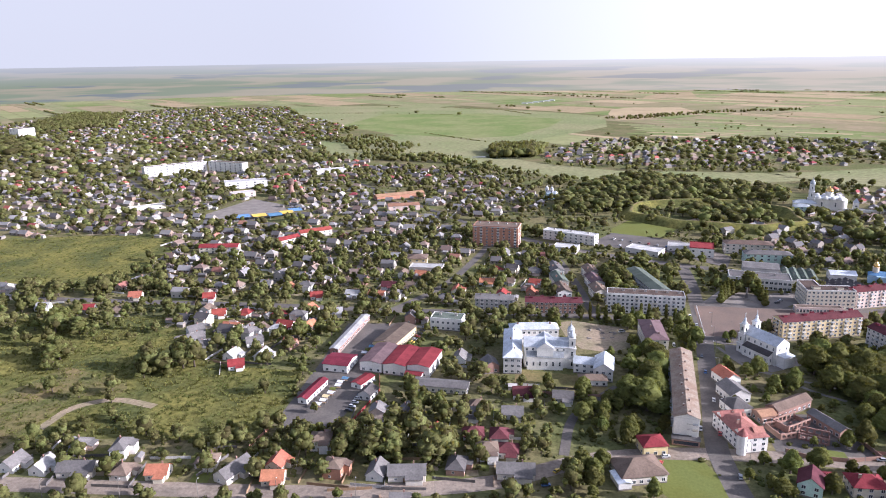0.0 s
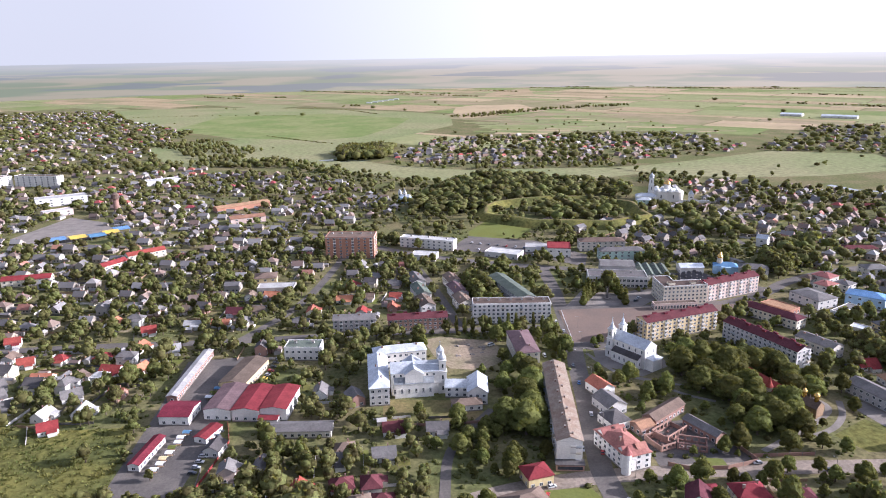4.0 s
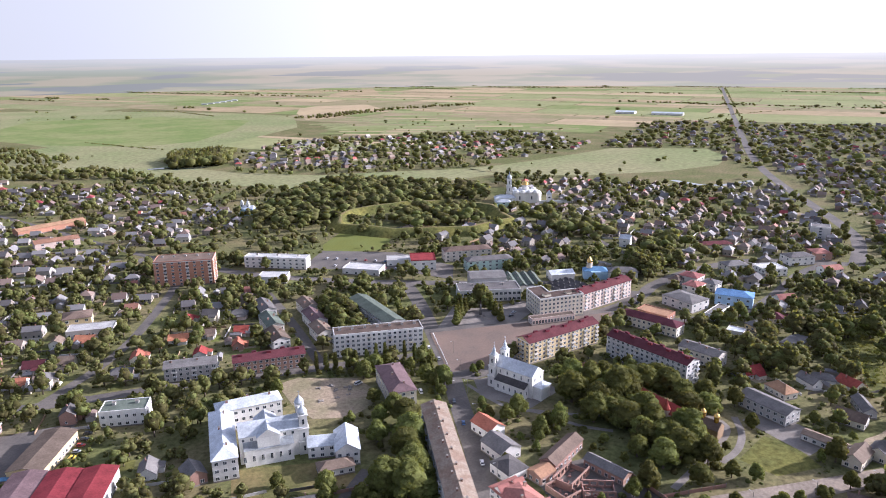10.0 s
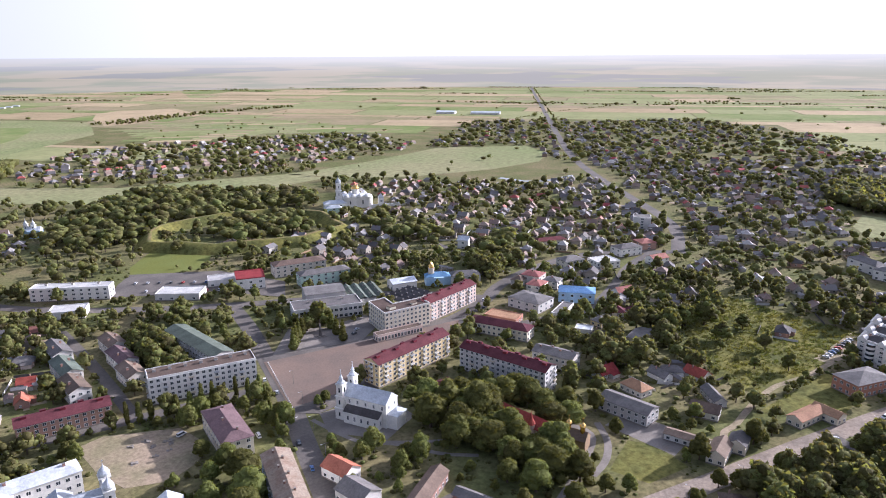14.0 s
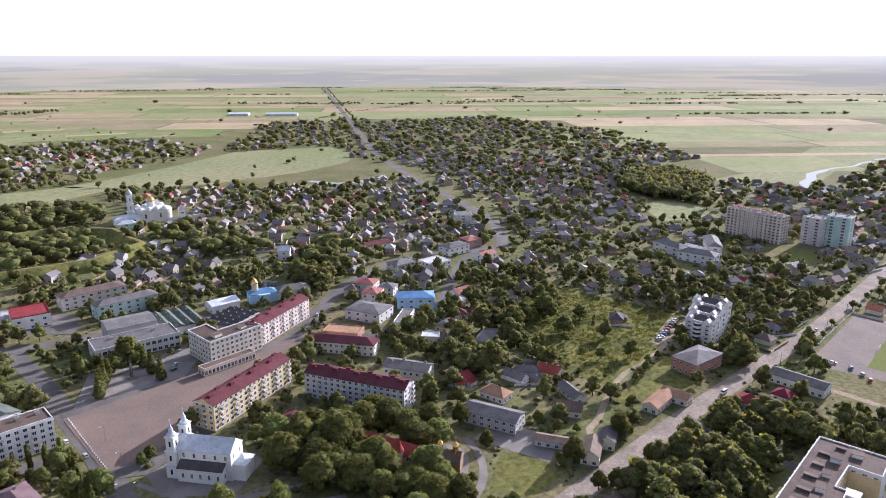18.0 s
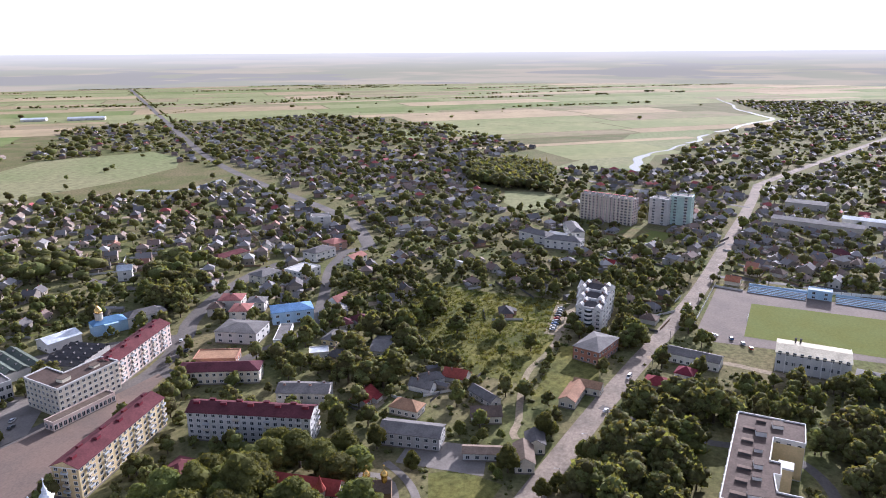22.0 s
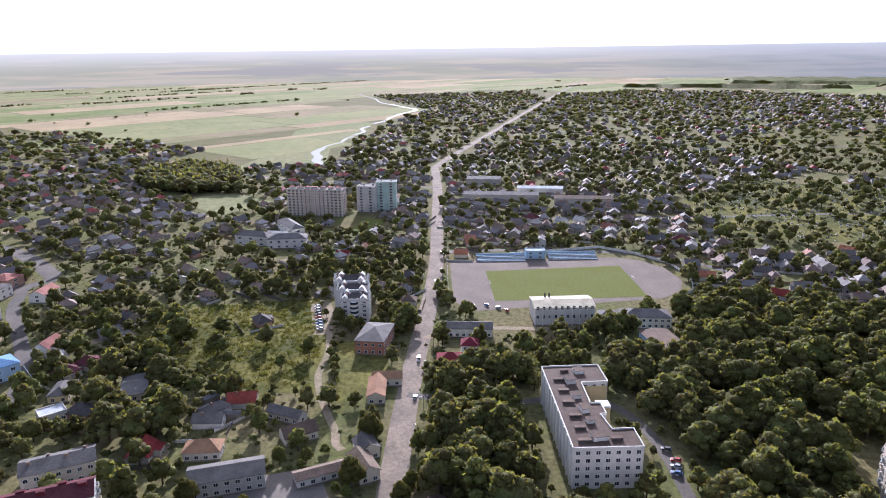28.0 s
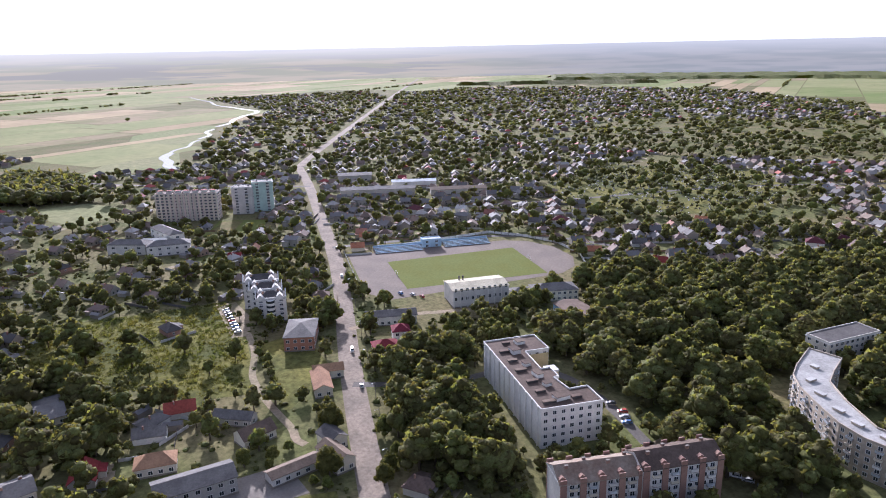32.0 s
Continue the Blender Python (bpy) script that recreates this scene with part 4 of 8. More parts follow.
def ridge_market(x, y, rot, n, span, length, roof, words):
    """A covered market under n parallel roofs, with small dormers along the ridges."""
    b = root("covered_market", "covered market under parallel %s roofs" % words, "market hall", x, y, rot)
    keep_free(x, y, n * span, length, rot)
    put("wall", Shape().box(0, 0, -0.4, n * span, length, 5.4).done("wall", "wall_grey"), b)
    me = Shape().gable(0, 0, 5, length, span, 1.9, 0.15).done("roof", roof)
    me.transform(Matrix.Rotation(radians(90), 4, "Z"))
    dormer = Shape().walls(0, 0, 0, 1.8, 1.5, 0.9, 0.5).done("dormer", "roof_slate")
    for i in range(n):
        px = (i - (n - 1) / 2) * span
        put("roof", me, b, pose(px, 0, 0))
        for j in range(3):
            put("dormer", dormer, b, pose(px - 0.9, (j - 1) * length / 3.4, 5.6))


ridge_market(302, 566, -19, 4, 6.5, 34, "roof_green", "dark green-grey")
ridge_market(323, 538, 12, 5, 6.0, 22, "roof_dark", "dark grey")
block("shop_row", "long shed with pale zinc roof", "market hall", 338, 566, 20, 13, -14, 6, 1, "wall_lightgrey", "roof_zinc", "gable", 2.2)
block("shop_house", "grey two-storey shop house", "shop", 383, 470, 26, 20, -80, 7.5, 2, "wall_lightgrey", "roof_slate", "hip", 2.5)
for px, py, pw, pd, ph, pr in ((411, 490, 12, 15, 7.5, "roof_pink"), (424, 506, 15, 14, 8.5, "roof_pink"), (429, 490, 12, 12, 6.5, "roof_slate"), (412, 510, 9, 12, 6.0, "roof_bitumen")):
    block("shop_house", "old two-storey shop house in the row of the corner", "shop", px, py, pw, pd, -70, ph, 2, "wall_pale_brick", pr, "hip", 2.6, chimneys=1, group="corner shop houses")
block("unfinished_house", "unfinished brick house without roof", "building site", 349.7, 463.9, 23.4, 13, -68.8, 4, 1, "wall_brick", "roof_rust", "flat", trim="wall_brick")
block("shop_row", "low white shop row with flat roof", "shop", 390, 446, 26, 8, 22, 4, 1, "wall_white", "roof_slate", "flat", gap=2.4)
block("house", "house with white flat roof in the yard", "house", 372, 412, 11, 9, -60, 4.5, 1, "wall_pale_brick", "roof_zinc", "flat")
block("house", "tall narrow white house", "house", 451.8, 622, 10, 9, -52, 9, 2, "wall_white", "roof_zinc", "gable", 3)
block("shop", "white flat-roofed cafe with broad eaves", "shop", 503, 498, 21, 18, -15, 6.5, 2, "wall_white", "roof_lightgrey", "flat", gap=2.6)
block("shop_house", "white old shop house with pale roof", "shop", 550, 509, 24, 15, -15, 8, 2, "wall_white", "roof_slate", "hip", 2.4)
block("shop_house", "brown old brick shop house", "shop", 581, 511, 15, 16, -23, 7, 2, "wall_dull_brick", "roof_pink", "hip", 2.4)
block("shop_house", "white shop house with pink roof", "shop", 546, 474, 17, 11, -13, 6, 2, "wall_white", "roof_pink", "gable", 2.6)
block("shop_house", "grey two-storey shop house with slate roof", "shop", 484, 519, 20, 14, -14, 6.5, 2, "wall_pale_brick", "roof_slate", "hip", 2.8)
block("shop_row", "long shop row with dull red roof", "shop", 523, 579, 33, 11, -16.5, 5, 1, "wall_cream", "roof_maroon", "hip", 2.4)
block("house", "yellowish house with grey hipped roof", "house", 395.6, 414.8, 15.6, 9, 0, 4, 1, "wall_yellow", "roof_slate", "hip", 2.6)
block("shed", "long cream shed with slate roof", "shed", 393.4, 381.7, 23, 11, 10, 4, 1, "wall_cream", "roof_slate", "gable", 1.8, along=False)
block("house", "house with salmon tiled gable roof", "house", 450, 439, 14, 12, -15, 5, 1, "wall_white", "roof_pink", "gable", 4.0)
block("grey_tower_block", "pale grey four-storey block", "office building", 647.6, 561, 17.7, 15, -52, 12, 4, "wall_lightgrey", "roof_slate", "flat")

# ---- hospital, new flats and stadium side ----
HOSPITAL = outline("hospital", "white five-storey hospital with brown flat roof", "hospital", [(279, 204), (275, 178.5), (288, 176.8), (288.8, 185), (300.4, 185), (300.4, 182.5), (309, 181.5), (309.5, 185.5), (328, 182.5), (326.5, 171), (343, 169), (346, 194.5)], 16.5, 5, "wall_white", "roof_bitumen", vents=[(284, 192, 4, 6, 1.6), (296, 191, 3, 3, 1.4), (305, 190, 5, 3, 1.8), (316, 189, 3, 3, 1.4), (330, 187, 5, 4, 2.0), (338, 180, 4, 4, 1.5)])
for i in range(11):
    t = (i + 0.5) / 11
    put("pilaster", Shape().box(0, 0, 0, 0.7, 0.5, 17.2).done("pilaster", "wall_white"), HOSPITAL, pose(279 + 67 * t - HOSPITAL.matrix_basis.translation.x, 204 - 9.5 * t + 0.3 - HOSPITAL.matrix_basis.translation.y, 0, 0, 0, -8))
hx_, hy_ = HOSPITAL.matrix_basis.translation.xy
put("court_wall", Shape().box(0, 0, 0, 18.4, 0.12, 14.5).done("court_wall", "wall_yellow"), HOSPITAL, pose(318.8 - hx_, 183.85 - hy_, 0.6, 0, 0, -9.2), "ochre yellow court wall")
put("court_wall", Shape().box(0, 0, 0, 11.2, 0.12, 14.5).done("court_wall", "wall_yellow"), HOSPITAL, pose(327.1 - hx_, 176.7 - hy_, 0.6, 0, 0, 82.6), "ochre yellow court wall")
_t = put("stair_tower", Shape().box(0, 0, -0.4, 5, 5, 15.2, 0).box(0, 0, 14.8, 5.4, 5.4, 0.8, 1).done("stair_tower", "wall_yellow", "wall_white"), HOSPITAL, pose(311 - hx_, 179.5 - hy_, 0, 0, 0, -8), "yellow stair tower")
for _f in range(4):
    put("window", window_mesh(1.1, 1.6), _t, pose(0.6, -2.5, 2.2 + _f * 3.1))
    for _x in (-6, -2, 2, 6):
        put("window", window_mesh(1.1, 1.5), HOSPITAL, pose(318.8 + _x - hx_, 183.78 - _x * 0.16 - hy_, 1.8 + _f * 3.1, 0, 0, -9.2))
for _x, _y, _w in ((283, 198, 9), (292, 196.5, 7), (301, 195, 8), (312, 194, 8), (322, 192.5, 7), (332, 191, 8), (340, 186, 6), (282, 186, 7)):
    put("roof_hatch", Shape().box(0, 0, 0, 1.6, _w * 0.6, 0.9, 0).box(0, 0, 0.9, 1.9, _w * 0.6 + 0.3, 0.12, 1).done("roof_hatch", "roof_dark", "roof_brown"), HOSPITAL, pose(_x - hx_, _y - hy_, 16.8, 0, 0, -8))
TALL = block("apartment_tower", "pale nine-storey apartment block with ribbed front", "apartment block", 761, 294, 56.6, 14, -110.5, 26, 9, "wall_pinkish", "roof_bitumen", "flat", vents=6, gap=1.6)
for i in range(15):
    put("rib", Shape().box(0, 0, 0, 1.3, 0.9, 26.6).done("rib", "wall_cream"), TALL, pose((i / 14 - 0.5) * 55.6, -7.3, 0))
for i in range(7):
    put("roof_house", Shape().box(0, 0, 0, 4.6, 4, 2.2).box(0, 0, 2.2, 5, 4.4, 0.2, 1).done("roof_house", "wall_white", "roof_red"), TALL, pose((i / 6 - 0.5) * 48, -2.5, 26.2))
block("apartment_tower", "pale blue-grey apartment tower of nine storeys", "apartment block", 765, 243, 19, 16, -112, 26, 9, "wall_lightgrey", "roof_slate", "flat", vents=2, balcony=3)
block("apartment_tower", "taller pale blue apartment tower", "apartment block", 768, 224, 20, 16, -100, 29, 10, "wall_mint", "roof_slate", "flat", vents=2, balcony=3)
def new_flats(x, y, w, d, h, k):
    """One stepped part of the new white flats: hipped roof, white gables, a round stair bay and loggias."""
    b = block("apartment_house", "white stepped apartment house with dark roofs and gables", "apartment house", x, y, w, d, -99.6, h, 5, "wall_white", "roof_dark", "hip", 3.2, gap=3.0, chimneys=2, group="stepped apartment house", over=0.2)
    gable = Shape().walls(0, 0, -0.6, 4.2, 3.6, 2.0, 1.8).done("gable", "wall_white")
    for gx in (-0.34, 0.3):
        put("gable", gable, b, pose(gx * w, -d / 2 + 1.6, h, 0, 0, 90))
        put("gable", gable, b, pose(gx * w, d / 2 - 1.6, h, 0, 0, 90))
    put("parapet", Shape().box(0, 0, 0, w + 0.5, 0.4, 1.1).done("parapet", "wall_white"), b, pose(0, -d / 2, h))
    put("end_gable", Shape().walls(0, 0, 0, 0.5, d, 0.8, 3.2).done("end_gable", "wall_white"), b, pose(-w / 2, 0, h))
    put("end_gable", Shape().walls(0, 0, 0, 0.5, d, 0.8, 3.2).done("end_gable", "wall_white"), b, pose(w / 2, 0, h))
    bay = put("stair_bay", Shape().ring(0, 0, [(2.4, -0.4), (2.4, h - 1.0), (2.0, h - 0.4)], 16).done("stair_bay", "wall_white", smooth=False), b, pose(-0.02 * w, -d / 2 - 0.2, 0))
    for f in range(5):
        put("glass_band", Shape().ring(0, 0, [(2.46, 1.0 + f * 2.8), (2.46, 2.3 + f * 2.8)], 16).done("glass_band", "glass"), bay)
        for bx in (-0.34, 0.3):
            put("loggia", BALCONY[0], b, pose(bx * w, -d / 2 - 0.5, 0.6 + f * 2.8))


for k, (cx, cy, cw, cd, ch) in enumerate(((467, 272, 17, 13, 14.0), (480, 272.5, 19, 13, 15.5), (493, 273, 21, 13, 17))):
    new_flats(cx, cy, cw, cd, ch, k)
block("brick_house", "red brick house with grey hipped roof", "office building", 425, 264, 15.5, 26, -108.8, 8, 2, "wall_brick", "roof_slate", "hip", 3.2)
block("house", "low beige house with rusty roof", "house", 367, 268, 20, 8, 172, 4.5, 1, "wall_cream", "roof_rust", "gable", 2.0)
block("house", "low beige wing with rusty roof", "house", 378, 262, 8, 14, 172, 4.5, 1, "wall_cream", "roof_rust", "gable", 2.0, along=False)
HALL = block("sports_hall", "tall white sports hall with pale ribbed roof", "sports hall", 441, 151.5, 35.4, 20, -98.2, 11, 2, "wall_white", "roof_cream", "gable", 1.6, gap=3.4, wh=2.2, base=4.5)
for _i in range(9):
    put("rib", Shape().box(0, 0, 0, 0.5, 0.35, 10.8).done("rib", "wall_white"), HALL, pose((_i / 8 - 0.5) * 34.6, -10.1, 0))
for _i in (-9, -6.5):
    put("flue", Shape().ring(0, 0, [(0.5, 11.2), (0.5, 14.0), (0.7, 14.1), (0.7, 14.4)], 10).done("flue", "roof_dark"), HALL, pose(_i, 6.5, 0))
block("stadium_house", "pale stadium house with grey hipped roof", "sports building", 423, 107, 27.6, 14, -105.1, 7, 2, "wall_cream", "roof_slate", "hip", 3)
block("stadium_house", "low white link building", "sports building", 431, 126, 12, 10, -105, 5.5, 1, "wall_white", "roof_slate", "hip", 2)
block("stadium_house", "blue-walled hall with brown roof", "sports building", 389.8, 112, 16, 25.6, -90, 5, 1, "wall_sky_blue", "roof_brown", "gable", 1.2, along=False)
block("shed", "long white shed with grey roof", "shed", 430, 211.4, 28.4, 11, -104, 5.5, 1, "wall_white", "roof_slate", "gable", 2)
block("house", "white house with crimson hipped roof", "house", 390.6, 228.5, 12.9, 10.6, -98.9, 5, 1, "wall_white", "roof_crimson", "hip", 3)
block("house", "small white tower house with crimson roof", "house", 402.8, 215.6, 9, 9, -103.8, 7, 2, "wall_white", "roof_crimson", "hip", 3)
def brick_flats(x, y, rot, h, roof, label):
    """Brick and plaster flats: plaster bays between brick strips, small gables over them."""
    w, d = 29, 13
    b = block("apartment_house", label, "apartment house", x, y, w, d, rot, h, 5, "wall_lightgrey", roof, "gable", 3.2, chimneys=4, gap=2.5, balcony=0)
    strip = Shape().box(0, 0, -0.4, 2.2, 0.5, h + 1.9).done("brick_strip", "wall_dull_brick")
    cap = Shape().walls(0, 0, 0, 1.4, 2.2, 0.7, 0.8).done("brick_gable", "wall_dull_brick")
    for i in range(5):
        sx = (i / 4 - 0.5) * (w - 2)
        for side in (-1, 1):
            put("brick_strip", strip, b, pose(sx, side * (d / 2 + 0.12), 0))
        put("brick_gable", cap, b, pose(sx, -d / 2 + 1.6, h + 0.6, 0, 0, 90))
    for i in range(4):
        sx = ((i + 0.5) / 4 - 0.5) * (w - 2)
        for f in range(5):
            put("loggia", BALCONY[(i + f) % 3], b, pose(sx, -d / 2 - 0.5, 0.5 + f * (h - 0.3) / 5))


brick_flats(241.5, 206, -103, 14.5, "roof_tan", "brick and plaster apartment house with grey roof")
brick_flats(234.5, 179, -101, 16.5, "roof_bitumen", "taller brick and plaster apartment house with brown roof")
outline("apartment_house", "curved grey apartment house with white flat roof", "apartment house", [(267, 83), (261, 92), (252, 98.7), (237.3, 105.5), (225.7, 110), (214.8, 111.3), (204, 109), (205, 98.5), (217.5, 100.8), (235.4, 93), (250, 84), (256, 74), (263, 60), (277, 63.5)], 15, 5, "wall_panel", "roof_lightgrey", balcony=3, vents=[(262, 78, 3, 2, 0.9), (254, 90, 2, 4, 0.9), (244, 97, 4, 2, 0.9), (232, 102, 4, 2, 0.9), (222, 105, 4, 2, 0.9), (211, 105, 4, 2, 0.9)], second=(150, 400))
block("apartment_house", "grey five-storey block behind the trees", "apartment house", 283, 33, 13, 34, 179, 15, 5, "wall_pale_brick", "roof_dark", "flat")
block("school", "white two-storey school with grey hipped roof", "school", 644.5, 319, 31.8, 14, -96.4, 8.5, 2, "wall_white", "roof_slate", "hip", 3)
block("school", "white school wing with grey hipped roof", "school", 660, 347, 30.8, 13, -118, 8.5, 2, "wall_white", "roof_slate", "hip", 3)
block("school", "long white school wing with grey roof", "school", 690, 318, 40, 12, -160, 8.5, 2, "wall_white", "roof_slate", "hip", 3)
block("school", "white school gymnasium with pale roof", "school", 668, 328, 18, 14, -110, 6, 1, "wall_white", "roof_lightgrey", "gable", 2)
block("factory", "long low grey factory", "factory", 787, 99, 80, 18, -108.5, 7, 1, "wall_pale_brick", "roof_slate", "gable", 2, gap=4)
block("factory", "low factory hall with pale roof", "factory", 810, 48, 50, 16, -108, 7, 1, "wall_white", "roof_zinc", "gable", 1.5, gap=5)
block("factory", "low brown factory hall", "factory", 750, 20, 60, 16, -108, 6, 1, "wall_pale_brick", "roof_brown", "gable", 2, gap=5)
block("factory", "grey low factory hall", "factory", 885, 95, 40, 22, -107, 7, 1, "wall_grey", "roof_slate", "gable", 2, gap=5)

# ---- far left: panel flats, school, bus station ----
block("apartment_house", "long white panel apartment block", "apartment block", -461, 1205, 107, 15, 40, 17, 6, "wall_white", "roof_bitumen", "flat", vents=6, gap=4)
block("apartment_house", "white panel apartment block", "apartment block", -375, 1225, 75, 15, -24, 17, 6, "wall_white", "roof_bitumen", "flat", vents=4, gap=4)
block("office_house", "stepped white office block", "office building", -300, 1060, 62, 22, 20, 11, 3, "wall_white", "roof_lightgrey", "flat", gap=4)
block("office_house", "low pale office block", "office building", -285, 985, 34, 16, 30, 7, 2, "wall_pinkish", "roof_lightgrey", "flat", gap=4)
block("apartment_house", "far white apartment block", "apartment block", -1114, 1881, 45, 40, 62, 24, 8, "wall_white", "roof_bitumen", "flat", gap=5)
block("shop_row", "long low pale hall", "shop", -395, 900, 60, 14, 35, 5, 1, "wall_cream", "roof_lightgrey", "flat", gap=5)
block("school", "white school with bright red roof", "school", -226, 685, 38.8, 11.6, 0.9, 6.5, 2, "wall_cream", "roof_red", "gable", 2.4)
block("school", "cream school wing with red roof", "school", -163, 712, 26, 10, 48.7, 7, 2, "wall_cream", "roof_red", "gable", 2.4)
block("school", "long school wing with red roof", "school", -140, 745, 36, 11, 30, 7, 2, "wall_cream", "roof_red", "gable", 2.4)
block("house", "ochre cube house with hipped roof", "house", -24, 632, 18.4, 16, -3, 7.5, 2, "wall_yellow", "roof_brown", "hip", 2.5)
block("workshop", "low flat-roofed pale workshop", "workshop", -15, 610, 30, 14, -10, 4.5, 1, "wall_pale_brick", "roof_lightgrey", "flat")
block("factory", "low brick factory with rusty roof", "factory", -60, 960, 70, 16, 25, 6, 1, "wall_brick", "roof_rust", "gable", 2, gap=5)
block("factory", "pinkish two-storey factory hall", "factory", -50, 880, 40, 18, 12, 7, 2, "wall_pinkish", "roof_rust", "gable", 2, gap=4)
block("factory", "pale factory hall with flat roof", "factory", -190, 1190, 50, 22, 20, 7, 1, "wall_white", "roof_lightgrey", "flat", gap=5)
block("shed", "long white farm shed with zinc roof", "shed", 1450, 1840, 58, 30, -52, 6, 1, "wall_white", "roof_zinc", "gable", 3, gap=6)
block("shed", "long white farm shed with pale roof", "shed", 1520, 1735, 90, 30, -52, 6, 1, "wall_white", "roof_zinc", "gable", 3, gap=6)

for i in range(6):                               # a row of greenhouses far out on the plain
    block("greenhouse", "small pale greenhouse in a row on the plain", "greenhouse", 350 + i * 29, 2977 + i * 40, 24, 9, -45, 3.5, 0, "wall_white", "roof_zinc", "gable", 1.6, windows=False, group="far greenhouses")

# ---- churches ----
def onion(s, x, y, z, r, k, n=14):
    """A swelling dome with a point and a cross above z."""
    s.ring(x, y, [(r * 0.75, z), (r, z + 0.35 * r), (r * 1.02, z + 0.7 * r), (r * 0.8, z + 1.15 * r), (r * 0.4, z + 1.6 * r), (r * 0.12, z + 2.0 * r), (0.05, z + 2.5 * r)], n, k)
    s.box(x, y, z + 2.4 * r, 0.14, 0.14, 1.6, k).box(x, y, z + 2.4 * r + 1.0, 0.9, 0.14, 0.16, k)
    return s


def tower(parent, name, x, y, w, h, stages, wall, cap, capk="onion"):
    """A stepped bell tower under an onion cupola or a slender spire."""
    s, z = Shape(), 0.0
    for i in range(stages):
        q = w * (1 - 0.13 * i)
        hh = h / stages
        s.box(x, y, z - (0.4 if i == 0 else 0), q, q, hh + (0.4 if i == 0 else 0), 0).box(x, y, z + hh - 0.35, q + 0.7, q + 0.7, 0.4, 0)
        for sx, sy in ((0, -1), (1, 0), (-1, 0), (0, 1)):
            s.box(x + sx * q / 2, y + sy * q / 2, z + hh * 0.3, 0.9 if sx == 0 else 0.12, 0.9 if sy == 0 else 0.12, hh * 0.38, 1)
        z += hh
    t = put(name, s.done(name, wall, "glass"), parent)
    c = Shape()
    if capk == "spire":
        c.ring(x, y, [(w * 0.36, z), (w * 0.40, z + 0.7), (w * 0.24, z + 1.5), (w * 0.17, z + 2.6), (w * 0.20, z + 3.0), (w * 0.06, z + 4.4), (0.05, z + 6.4)], 12, 0)
        c.box(x, y, z + 6.2, 0.14, 0.14, 1.5, 0).box(x, y, z + 7.0, 0.9, 0.14, 0.16, 0)
    else:
        onion(c, x, y, z, w * 0.42, 0)
    put("cupola", c.done("cupola", cap), t)
    return t


# the old white college with its two-towered church
col = root("college_church", "large white old college church with pale zinc roofs", "church", 64.7, 406.5, -6)
keep_free(62, 415, 46, 40, -6)
put("wall", Shape().box(0, 0, -0.5, 30, 14, 14.5).box(-2, -8.4, -0.5, 22, 4, 9).box(-2, 8.4, -0.5, 22, 4, 9).box(-2, 0, -0.5, 10, 20, 14.5).done("wall", "wall_white"), col)
_r = Shape().gable(0, 0, 14, 30, 14, 3.6, 0.5, 0, 1)
_r.add([(-13.4, -10.6, 8.4), (9.4, -10.6, 8.4), (9.4, -6.9, 11.2), (-13.4, -6.9, 11.2), (-13.4, 10.6, 8.4), (9.4, 10.6, 8.4), (9.4, 6.9, 11.2), (-13.4, 6.9, 11.2)], [(0, 1, 2, 3), (7, 6, 5, 4), (0, 3, 2, 1), (4, 5, 6, 7)], 0)
put("roof", _r.done("roof", "roof_zinc", "wall_white"), col)
_g = Shape().gable(0, 0, 14, 20, 10, 3.4, 0.4, 0, 1).done("transept_roof", "roof_zinc", "wall_white")
put("transept_roof", _g, col, pose(-2, 0, 0.05, 0, 0, 90))
tower(col, "bell_tower", 14.5, -5.2, 5.2, 20, 3, "wall_white", "roof_zinc")
tower(col, "bell_tower", 14.5, 5.2, 5.2, 20, 3, "wall_white", "roof_zinc")
put("gable_front", Shape().prism([(13.2, -2.6), (15.2, -2.6), (15.2, 2.6), (13.2, 2.6)], 13, 20).done("gable_front", "wall_white"), col)
glaze(col, [(-15, -10.45), (9, -10.45), (9, 10.45), (-15, 10.45)], 1, 2.6, 5, 1.3, 3.0, 3.6, -6, (64.7, 406.5))
glaze(col, [(-15, -7.02), (15, -7.02), (15, 7.02), (-15, 7.02)], 1, 11.3, 5, 1.3, 1.6, 3.6, -6, (64.7, 406.5))
block("college_wing", "white college wing with pale zinc roof", "college", 43.5, 414, 46, 11, 84, 11, 3, "wall_white", "roof_zinc", "hip", 3.2, chimneys=3)
block("college_wing", "white rear college wing with zinc roof", "college", 60, 439, 32, 10.5, 0, 12, 3, "wall_white", "roof_zinc", "hip", 3.0, chimneys=3)
block("convent", "white convent house with zinc roof", "convent", 96, 388, 11, 19, -14.5, 8, 2, "wall_white", "roof_zinc", "gable", 3.6, along=False)
block("convent_wing", "low white convent wing with zinc roof", "convent", 86, 395, 13, 10, -15, 6.5, 2, "wall_white", "roof_zinc", "gable", 2.6)
block("convent_wing", "low white wing with brown roof", "convent", 87, 377, 16, 8, -5, 4, 1, "wall_white", "roof_brown", "hip", 2.2)
block("house", "old brick villa with grey roof", "house", 28, 398, 9, 11, 10, 5, 1, "wall_dull_brick", "roof_slate", "gable", 3, along=False)

